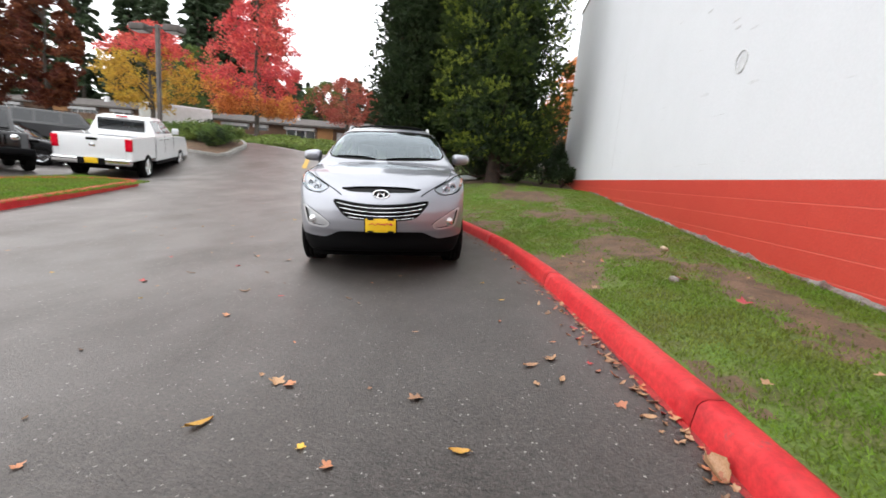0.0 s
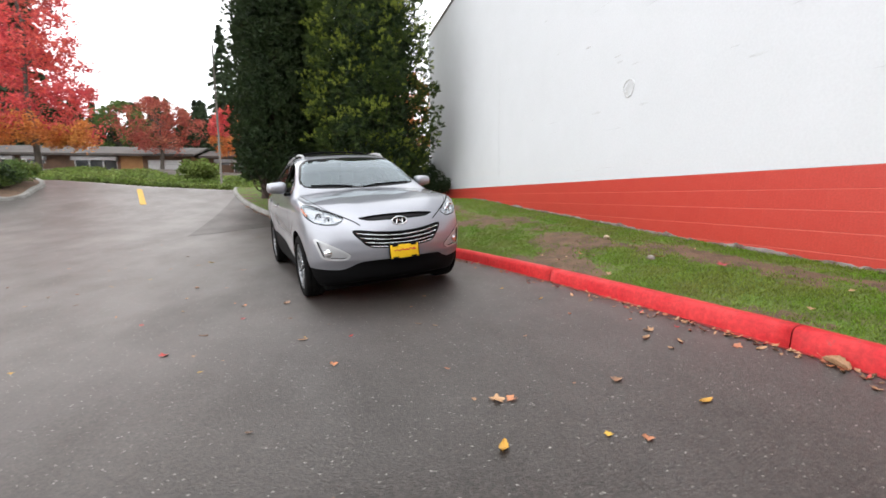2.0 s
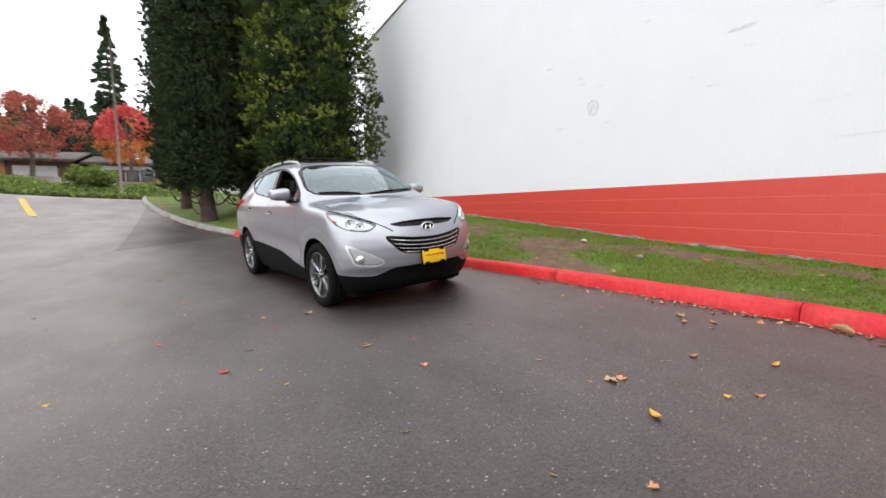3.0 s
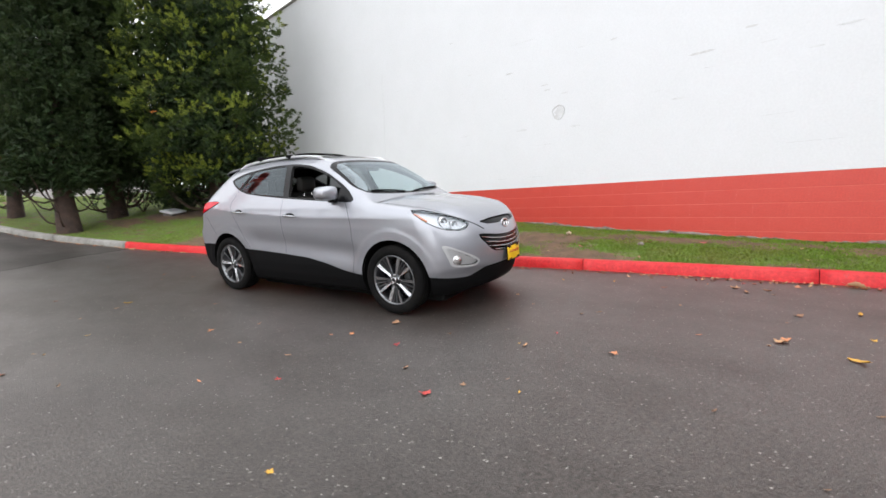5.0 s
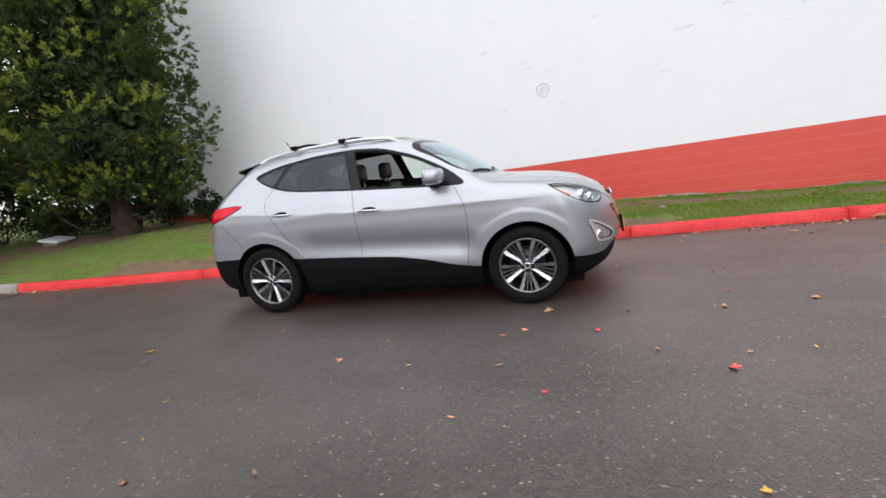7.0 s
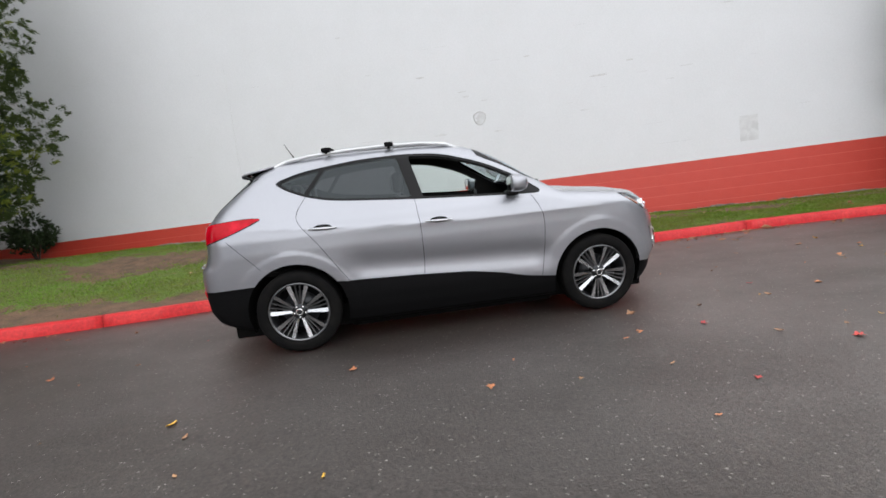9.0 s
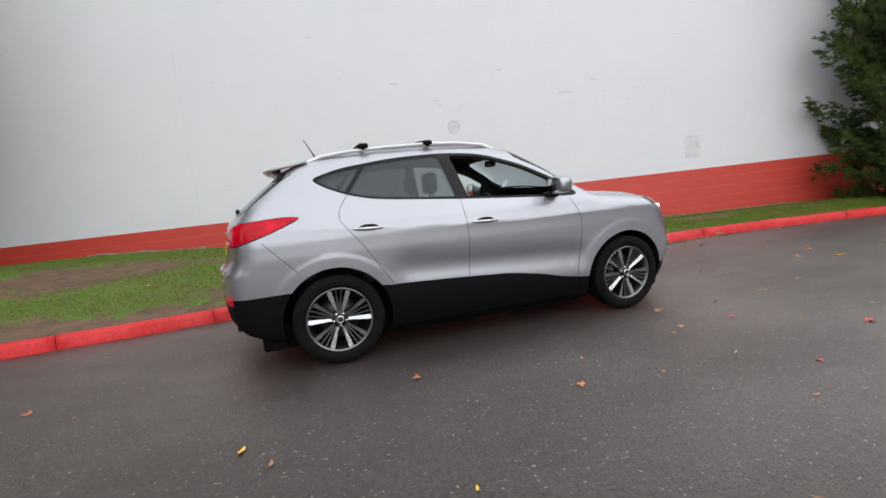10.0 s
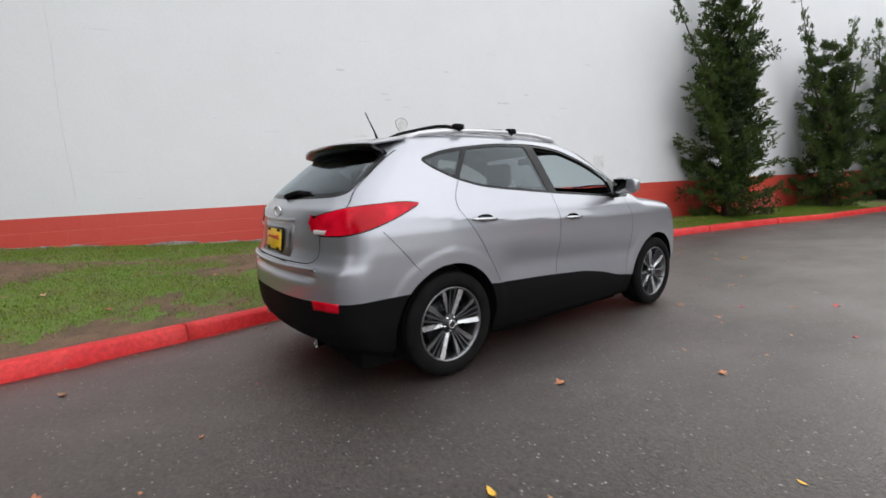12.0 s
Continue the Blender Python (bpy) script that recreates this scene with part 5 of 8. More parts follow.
part("badge_field", prism([(0.074 * math.cos(t), 0.037 * math.sin(t)) for t in np.linspace(0, 2 * math.pi, 28, endpoint=False)], 0.004, m=Matrix(((0, 0, 1, -0.004), (1, 0, 0, 0), (0, 1, 0, 0), (0, 0, 0, 1)))), GLOSS_BLACK, badge)
pu = skin_u(0.0, 0.53) + 0.018


def licence_plate(u, z, s, tilt, parent_label):
    m = Matrix.Translation((u, 0, z)) @ Euler((0, radians(tilt), 0)).to_matrix().to_4x4()
    frame_ob = part("licence_plate", box(-0.008, -0.162, -0.082, 0.004, 0.162, 0.082, 0.004), GLOSS_BLACK, car, parent_label, m=m)
    k = 0.006 * s
    part("plate_face", box(min(0, k) + (0.004 if s > 0 else -0.008), -0.150, -0.068, max(0, k) + (0.004 if s > 0 else -0.008), 0.150, 0.068, 0.002), PLATE_YELLOW, frame_ob, "yellow card with red print")
    w = 0.0115 * s + (0.0 if s > 0 else -0.004)
    b = bmesh.new()
    zz = 0.012
    for q, (y0, y1, dz, r) in enumerate(((-0.115, -0.085, 0.0, 0.010), (-0.085, -0.045, 0.004, 0.006), (-0.045, 0.0, -0.002, 0.007), (0.0, 0.045, 0.003, 0.006), (0.05, 0.115, 0.0, 0.005))):
        tube([(w, y0 * s * -1, zz + dz - 0.008), (w, (y0 + y1) / 2 * s * -1, zz + dz + 0.008), (w, y1 * s * -1, zz + dz - 0.004)], r * 0.9, 6, b)
    part("print_bar", b, PLATE_RED, frame_ob)
    for y in (-0.10, 0.10):
        for dz in (-0.062, 0.062):
            part("plate_clip", box(w - 0.002, y - 0.03, dz - 0.010, w + 0.002, y + 0.03, dz + 0.010, 0.001), GLOSS_BLACK, frame_ob)
    return frame_ob


licence_plate(pu, 0.525, 1, -4, "yellow front licence plate in black frame")
ru_ = skin_u(0.0, 0.93, False)
licence_plate(ru_ - 0.008, 0.908, -1, 6, "yellow rear licence plate in black frame")
# tail: darker silver slab painting the recess's shade behind the plate, chrome strip, badge, bumper lip, exhaust
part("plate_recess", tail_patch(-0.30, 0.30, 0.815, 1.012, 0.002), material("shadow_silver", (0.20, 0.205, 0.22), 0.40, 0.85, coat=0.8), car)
part("number_lamp_bar", tail_patch(-0.30, 0.30, 1.030, 1.052, 0.012), SILVER, car)
bu = skin_u(0.0, 1.09, False)
part("rear_badge", tube([(bu - 0.006, 0.062 * math.cos(t), 1.092 + 0.032 * math.sin(t)) for t in np.linspace(0, 2 * math.pi, 29)], 0.007, 8), CHROME, car, "oval chrome badge")
pts = [(skin_u(abs(v), 0.765, False) - 0.003, v, 0.765 + 0.01 * abs(v)) for v in np.linspace(-0.62, 0.62, 21)]
part("bumper_step", tube(pts, 0.011, 8), SILVER, car)
pair("exhaust_tip", tube([(-1.90, -0.50, 0.295), (-2.09, -0.50, 0.295)], 0.030, 16), CHROME, car, "chrome exhaust tip")

# spoiler with brake light
def roof_at(u, v):
    return float(TOP(u)) - 0.10 * abs(v) ** 2.2 - 0.10 * abs(v) ** 6


b, rows_, under = bmesh.new(), [], []
for v in np.linspace(-0.575, 0.575, 25):
    k = abs(v) / 0.575
    back_ = -1.775 + 0.09 * k ** 2.2
    zt = roof_at(back_, v)
    prof = [(-1.42, roof_at(-1.42, v) + 0.002), (-1.56, roof_at(-1.56, v) + 0.006), (back_ + 0.03, zt + 0.006), (back_, zt - 0.006), (back_ + 0.012, zt - 0.014),
            (-1.60, roof_at(-1.60, v) - 0.012), (-1.44, roof_at(-1.44, v) - 0.010)]
    rows_.append([b.verts.new((x, v, z)) for x, z in prof])
    under.append([(back_ - 0.001, v, zt - 0.007), (back_ + 0.003, v, zt - 0.034), (back_ + 0.06, v, zt - 0.050), (-1.60, v, 1.478 - 0.06 * k ** 2), (-1.52, v, 1.482 - 0.06 * k ** 2)])
for r0, r1 in zip(rows_, rows_[1:]):
    for k in range(len(r0)):
        b.faces.new((r0[k], r0[(k + 1) % len(r0)], r1[(k + 1) % len(r0)], r1[k]))
b.faces.new(rows_[0])
b.faces.new(rows_[-1][::-1])
bmesh.ops.recalc_face_normals(b, faces=b.faces[:])
sp = part("rear_spoiler", b, SILVER, car, "silver roof spoiler, dark below")
uv_ = [p for r in under for p in r]
part("spoiler_underside", mesh_from("spoiler_underside", uv_, [(5 * q + k, 5 * q + k + 1, 5 * q + k + 6, 5 * q + k + 5) for q in range(24) for k in range(4)] + [tuple(range(5)), tuple(range(124, 119, -1))], [GLOSS_BLACK], True), GLOSS_BLACK, sp, "black spoiler underside")
part("brake_light", box(-1.781, -0.16, 1.512, -1.772, 0.16, 1.526, 0.003), RED_DARK, sp, "red high brake light")
# rear wiper and aerial
wu = skin_u(0.05, 1.19, False)
b = tube([(wu - 0.02, 0.02, 1.185), (skin_u(0.15, 1.215, False) - 0.025, -0.15, 1.215), (skin_u(0.34, 1.215, False) - 0.02, -0.34, 1.212)], [0.022, 0.016, 0.006], 8)
part("rear_wiper", b, BLACK_TRIM, car, "black rear wiper")
part("aerial", tube([(-1.32, 0.0, 1.60), (-1.345, 0.0, 1.66), (-1.42, 0.0, 1.80)], [0.012, 0.006, 0.003], 6), BLACK_TRIM, car, "short black roof aerial")

# ---- roof rails and cross bars ----
rail_pts = [(0.20, 1.585), (0.08, 1.640), (-0.15, 1.666), (-0.45, 1.672), (-0.80, 1.662), (-1.1, 1.642), (-1.30, 1.615), (-1.42, 1.575)]
b = tube([(u, -0.545 + 0.02 * max(0.0, -u - 0.6), z - 0.022) for u, z in rail_pts], [0.014, 0.019, 0.016, 0.015, 0.015, 0.016, 0.019, 0.013], 10)
pair("roof_rail", b, BRIGHT_SILVER, car, "silver roof rail")
for u in (-0.42, -0.965):
    bar = part("cross_bar", tube([(u, v, 1.697 - 0.038 * (abs(v) / 0.5) ** 4) for v in np.linspace(-0.56, 0.56, 9)], 0.013, 8), BLACK_TRIM, car, "black roof cross bar")
    for s in (-1, 1):
        part("bar_clamp", box(u - 0.040, s * 0.545 - 0.030, 1.640, u + 0.040, s * 0.545 + 0.030, 1.680, 0.012), BLACK_TRIM, bar)

# ---- mirrors, handles, wipers ----
b = bmesh.new()
bmesh.ops.create_uvsphere(b, u_segments=24, v_segments=14, radius=1.0)
for v in b.verts:
    c = v.co
    c.x = math.copysign(abs(c.x) ** 0.75, c.x)
    c.y = math.copysign(abs(c.y) ** 0.6, c.y)
    c.z = math.copysign(abs(c.z) ** 0.65, c.z)
    if c.x < -0.35:
        c.x = -0.35 + (c.x + 0.35) * 0.15
    c.x, c.y, c.z = 0.575 + 0.10 * c.x - 0.03 * c.y * -1 * 0.5, -0.975 + 0.115 * c.y, 1.215 + (0.072 + 0.008 * c.y) * c.z
for mob in pair("door_mirror", b, SILVER, car, "silver door mirror"):
    s = 1 if mob.data.vertices[0].co.y > 0 else -1
    part("mirror_glass", box(0.527, s * 0.975 - 0.095, 1.155, 0.532, s * 0.975 + 0.095, 1.274, 0.002), CHROME, mob, "mirror glass")
    part("mirror_arm", box(0.52, min(s * 0.80, s * 0.90), 1.110, 0.62, max(s * 0.80, s * 0.90), 1.155, 0.012), GLOSS_BLACK, mob)
for u0, u1, z in ((-0.20, 0.03, 0.972), (-1.15, -0.92, 1.012)):
    pts = []
    for t in np.linspace(0, 1, 9):
        u = u0 + (u1 - u0) * t
        pts.append((u, -(skin_v(u, z) + 0.006 + 0.028 * math.sin(t * math.pi) ** 0.6), z + 0.008 * (1 - t)))
    hb = tube(pts, [0.006, 0.010, 0.012, 0.012, 0.012, 0.012, 0.011, 0.009, 0.005], 8)
    um = (u0 + u1) / 2 + 0.0
    # flat black cup paints the shade behind the handle
    cup = bmesh.new()
    bmesh.ops.create_uvsphere(cup, u_segments=16, v_segments=8, radius=1.0)
    bmesh.ops.transform(cup, matrix=Matrix.LocRotScale((um, -(skin_v(um, z) - 0.001), z + 0.010), None, (0.075, 0.006, 0.026)), verts=cup.verts)
    cup2 = mir(cup)
    h1, h2 = pair("door_handle", hb, ALLOY, car, "chrome door handle")
    part("handle_cup", cup, GLOSS_BLACK, h1)
    part("handle_cup", cup2, GLOSS_BLACK, h2)


def screen_point(v, z, out):
    lo, hi = 0.2, 1.3
    for _ in range(28):
        c = (lo + hi) / 2
        if body_f(np.array([c]), np.array([v]), np.array([z]))[0] < 0:
            lo = c
        else:
            hi = c
    return (lo + out, v, z)


for a, c in (((-0.62, 1.218), (-0.14, 1.192)), ((0.0, 1.186), (0.62, 1.214))):
    pts = [screen_point(a[0] + (c[0] - a[0]) * t, a[1] + (c[1] - a[1]) * t + 0.010 * math.sin(t * math.pi), 0.012) for t in np.linspace(0, 1, 7)]
    part("wiper", tube(pts, 0.008, 6), BLACK_TRIM, car, "black windscreen wiper")
part("parking_card", box(-0.05, 0.0, 0.0, 0.05, 0.002, 0.05, 0.001, m=Matrix.Translation((0.80, 0.60, 1.215)) @ Euler((radians(-50), 0, radians(-90))).to_matrix().to_4x4()), PLATE_WHITE, car, "white card behind windscreen")

# ---- cabin ----
def seat_shape(w, bench=False):
    b = box(-0.25, -w / 2, 0.60, 0.28, w / 2, 0.74, 0.05, segments=3)
    box(-0.08, -w / 2 + 0.01, 0.0, 0.08, w / 2 - 0.01, 0.62, 0.06, b, 3, Matrix.Translation((-0.24, 0, 0.70)) @ Euler((0, radians(-18), 0)).to_matrix().to_4x4())
    return b


for v, name in ((-0.37, "front_seat"), (0.37, "front_seat")):
    st = part(name, seat_shape(0.50), SEAT, car, "black leather front seat", m=Matrix.Translation((0.08, v, -0.12)))
    part("headrest", box(-0.05, -0.125, 0.0, 0.05, 0.125, 0.19, 0.045, segments=3), SEAT, st, m=Matrix.Translation((-0.46, 0, 1.345)))
    for k in (-0.06, 0.06):
        part("headrest_post", tube([(-0.43, k, 1.24), (-0.46, k, 1.40)], 0.007, 6), CHROME, st)
rs = part("rear_bench", seat_shape(1.28), SEAT, car, "black leather rear bench", m=Matrix.Translation((-0.85, 0, -0.08)))
for v in (-0.38, 0.0, 0.38):
    part("headrest", box(-0.045, -0.12, 0.0, 0.045, 0.12, 0.17, 0.04, segments=3), SEAT, rs, m=Matrix.Translation((-0.44, v, 1.30)))
dash = part("dashboard", box(0.55, -0.72, 0.72, 1.0, 0.72, 1.06, 0.08, segments=3), CABIN, car, "dark dashboard")
part("steering_wheel", tube([(0.43 + 0.07 * math.sin(t), 0.37 + 0.185 * math.cos(t), 0.985 + 0.17 * math.sin(t)) for t in np.linspace(0, 2 * math.pi, 33)], 0.015, 8), CABIN, car, "black steering wheel")
part("wheel_hub", box(0.42, 0.28, 0.95, 0.47, 0.46, 1.03, 0.02), CABIN, car)
part("centre_screen", box(0.53, -0.12, 0.92, 0.56, 0.12, 1.04, 0.01), GLOSS_BLACK, car)
part("interior_mirror", box(0.38, -0.12, 1.44, 0.41, 0.12, 1.505, 0.015), GLOSS_BLACK, car, "interior rear-view mirror")

# ---- evergreens by the wall ----
def tufts(base, axis, length, radius, per, leaf_len, leaf_wide, r):
    """Sprays of leaves along short upswept twigs; gives verts, faces and how far out on its twig each leaf sits."""
    n = len(base) * per
    i = np.repeat(np.arange(len(base)), per)
    axis = axis / np.linalg.norm(axis, axis=1, keepdims=True)
    t = r.random(n) ** 0.75
    d = ball_points(n, r)
    p = base[i] + axis[i] * (length[i] * t)[:, None] + d * (radius[i] * (1 - 0.65 * t) * np.sqrt(r.random(n)))[:, None]
    v, f = leaf_cards(p, axis[i] + d * 0.75, leaf_len * r.uniform(0.6, 1.4, n), leaf_wide * r.uniform(0.6, 1.4, n), r)
    return v, f, t, i


def conifer(x, y, z, height, radius, leaf, seed, bare_to=1.0, puffs=430, twigs=6, per=40, length=0.085, width=0.03, label="", trunk_r=0.2, lean=0.0, tip=None, clump=0.24):
    """A broad columnar evergreen: trunk, low dead limbs, and a crown of upswept sprays gathered in clumps."""
    r = np.random.default_rng(seed)
    tree = thing("conifer_tree", label, "tree", Matrix.Translation((x, y, z)), group="evergreens on the island")
    hs = np.linspace(-0.15, height * 0.93, 12)
    part("trunk", tube([(0.05 * math.sin(h * 1.3 + seed) + lean * h, 0.05 * math.cos(h * 1.1 + seed), h) for h in hs], [trunk_r * (1.35 if h < 0 else 1.0) * (1 - 0.93 * max(h, 0) / height) + 0.012 for h in hs], 12), BARK, tree, "reddish brown bark")
    for q in range(16):
        a, h0 = r.uniform(0, 2 * math.pi), r.uniform(0.35, 1.1) if q < 11 else r.uniform(1.2, 3.0)
        ln = radius * r.uniform(0.45, 0.85)
        part("limb", tube([(ln * t * math.cos(a), ln * t * math.sin(a), h0 + 0.1 * t - 0.40 * math.sin(t * math.pi) + 0.6 * t * t) for t in np.linspace(0, 1, 7)], [0.035 * (1 - 0.85 * t) for t in np.linspace(0, 1, 7)], 6), BARK, tree)
    P = []
    for q in range(puffs):
        t = (q + 0.5) / puffs
        h = bare_to + (height - bare_to) * (1 - (1 - t) ** 0.8) * 0.985
        k = (h - bare_to) / (height - bare_to)
        prof = min(1.0, 0.66 + 2.6 * k) * (1 - k ** 2.2) ** 0.75
        a = q * 2.39996 + r.normal(scale=0.25)
        rad = radius * prof * (r.uniform(0.74, 0.96) if r.random() < 0.8 else r.uniform(0.35, 0.7))
        rad *= 1 + 0.06 * math.sin(3 * a + h * 1.1) + 0.05 * math.sin(7 * a - h * 2.3)
        P.append((rad * math.cos(a) + lean * h, rad * math.sin(a), h + r.normal(scale=0.12), clump * r.uniform(0.7, 1.4) * (1 - 0.3 * k), math.cos(a), math.sin(a), float(smooth_step(-0.04, 0.16, noise.noise(Vector((rad * math.cos(a) * 1.2, rad * math.sin(a) * 1.2, h * 1.2 + seed)))))))
    P = np.array(P)
    P = P[(P[:, 2] < 9.0) | (np.arange(len(P)) % 2 == 0)]
    P = np.repeat(P, twigs, axis=0)
    n = len(P)
    d = ball_points(n, r)
    base = P[:, :3] + d * (P[:, 3] * r.uniform(0.45, 1.0, n))[:, None] * np.array([1, 1, 0.85])
    axis = np.column_stack([P[:, 4], P[:, 5], np.full(n, 0.7)]) * 0.6 + d + r.normal(scale=0.3, size=(n, 3))
    v, f, t, i = tufts(base, axis, clump * r.uniform(0.25, 0.55, n), clump * r.uniform(0.18, 0.32, n), per, length, width, r)
    # shade painted into inner sprays by darker leaves; they close the crown towards the stem
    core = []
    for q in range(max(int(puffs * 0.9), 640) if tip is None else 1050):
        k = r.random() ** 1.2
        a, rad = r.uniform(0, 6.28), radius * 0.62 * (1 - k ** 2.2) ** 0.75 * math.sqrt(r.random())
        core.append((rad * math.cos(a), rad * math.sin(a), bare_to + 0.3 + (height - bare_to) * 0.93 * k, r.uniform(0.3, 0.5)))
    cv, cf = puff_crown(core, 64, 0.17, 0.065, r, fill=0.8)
    part("inner_crown", mesh_from("inner_crown", cv, cf, [SHRUB_AND_CORE_DARK]), SHRUB_AND_CORE_DARK, tree)
    mats, which = [leaf], None
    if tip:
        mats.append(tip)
        # tip colour keeps off undersides: light from above painted into the clumps
        lit_tuft = r.random(n) < (0.05 + 0.95 * P[:, 6]) * np.where(d[:, 2] > -0.15, 1.0, 0.12)
        which = (lit_tuft[i] & (t > 0.12)).astype(np.int32)
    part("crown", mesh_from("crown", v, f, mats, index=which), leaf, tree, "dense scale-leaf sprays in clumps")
    return tree


for x, y, height, radius, leaf, seed, bare_to, puffs, twigs, per, length, width, trunk_r, tip, clump, label in (
        (-0.15, 14.95, 11.5, 2.22, CYPRESS, 1, 0.85, 640, 15, 34, 0.062, 0.020, 0.20, CYPRESS_LIT_TIP, 0.31, "broad bright green conifer beside the wall's end"),
        (-3.40, 16.0, 13.0, 1.45, CYPRESS_DARK, 2, 1.05, 620, 8, 28, 0.075, 0.024, 0.20, None, 0.27, "dark green columnar conifer on the kerbed island"),
        (-2.14, 17.2, 13.5, 1.60, CYPRESS_DARK, 3, 1.05, 620, 8, 28, 0.075, 0.024, 0.20, None, 0.27, "dark green columnar conifer behind the bright one"),
        (-4.2, 19.2, 12.0, 1.15, CYPRESS_DARK, 7, 0.8, 330, 6, 30, 0.10, 0.04, 0.15, None, 0.24, "dark green columnar conifer beside the street")):
    conifer(x, y, float(verge_z(x, y)) - 0.03, height, radius, leaf, seed, bare_to, puffs, twigs, per, length, width, label, trunk_r, tip=tip, clump=clump)


def shrub(x, y, z, rx, rz, leaf, seed, name="shrub", label="", per=60, n=26, length=0.09, width=0.045, group=""):
    r = np.random.default_rng(seed)
    ob = thing(name, label, "shrub", Matrix.Translation((x, y, z)), group=group)
    b = bmesh.new()
    for q in range(5):
        a = 2 * math.pi * q / 5
        tube([(0, 0, -0.05), (0.3 * rx * math.cos(a), 0.3 * rx * math.sin(a), rz * 0.5), (0.6 * rx * math.cos(a), 0.6 * rx * math.sin(a), rz * 0.9)], [0.02, 0.014, 0.005], 5, b)
    part("stems", b, BARK, ob)
    P = []
    for q in range(n):
        d = ball_points(1, r)[0]
        k = r.uniform(0.55, 0.9)
        P.append((d[0] * rx * k, d[1] * rx * k, rz * 0.75 + d[2] * rz * 0.55 * k, r.uniform(0.25, 0.42) * min(rx, rz)))
    v, f = puff_crown(P, per, length, width, r)
    v[:, 2] = np.maximum(v[:, 2], 0.01)
    part("foliage", mesh_from("foliage", v, f, [leaf]), leaf, ob)
    return ob


for q, (x, y, rx, rz) in enumerate(((0.75, 16.3, 0.75, 0.75), (1.65, 16.1, 0.7, 0.8), (2.25, 15.2, 0.42, 0.75), (-0.75, 16.6, 0.5, 0.5), (-1.4, 17.6, 0.8, 0.8), (-0.2, 18.0, 0.9, 0.9), (1.0, 18.2, 0.9, 0.9), (2.2, 17.4, 0.6, 0.9), (0.2, 17.0, 0.6, 0.6), (2.1, 17.8, 0.6, 1.5), (1.5, 19.3, 1.0, 1.7), (3.3, 20.2, 1.2, 1.9))):
    shrub(x, y, float(verge_z(x, y)) - 0.02, rx, rz, SHRUB_AND_CORE_DARK, 40 + q, "evergreen_shrub", "low dark evergreen shrub under the conifers", group="shrubs under the conifers")
lid = thing("cover_slab", "pale flat square slab lying on the grass", "slab", Matrix.Translation((-1.02, 16.0, float(verge_z(-1.02, 16.0)) + 0.10)) @ Euler((radians(12), radians(-6), 0.5)).to_matrix().to_4x4())
part("slab", box(-0.27, -0.21, -0.03, 0.27, 0.21, 0.02, 0.01), PLATE_WHITE, lid)
part("footing", box(-0.2, -0.15, -0.3, 0.2, 0.15, -0.031, 0.01), GREY_KERB, lid)


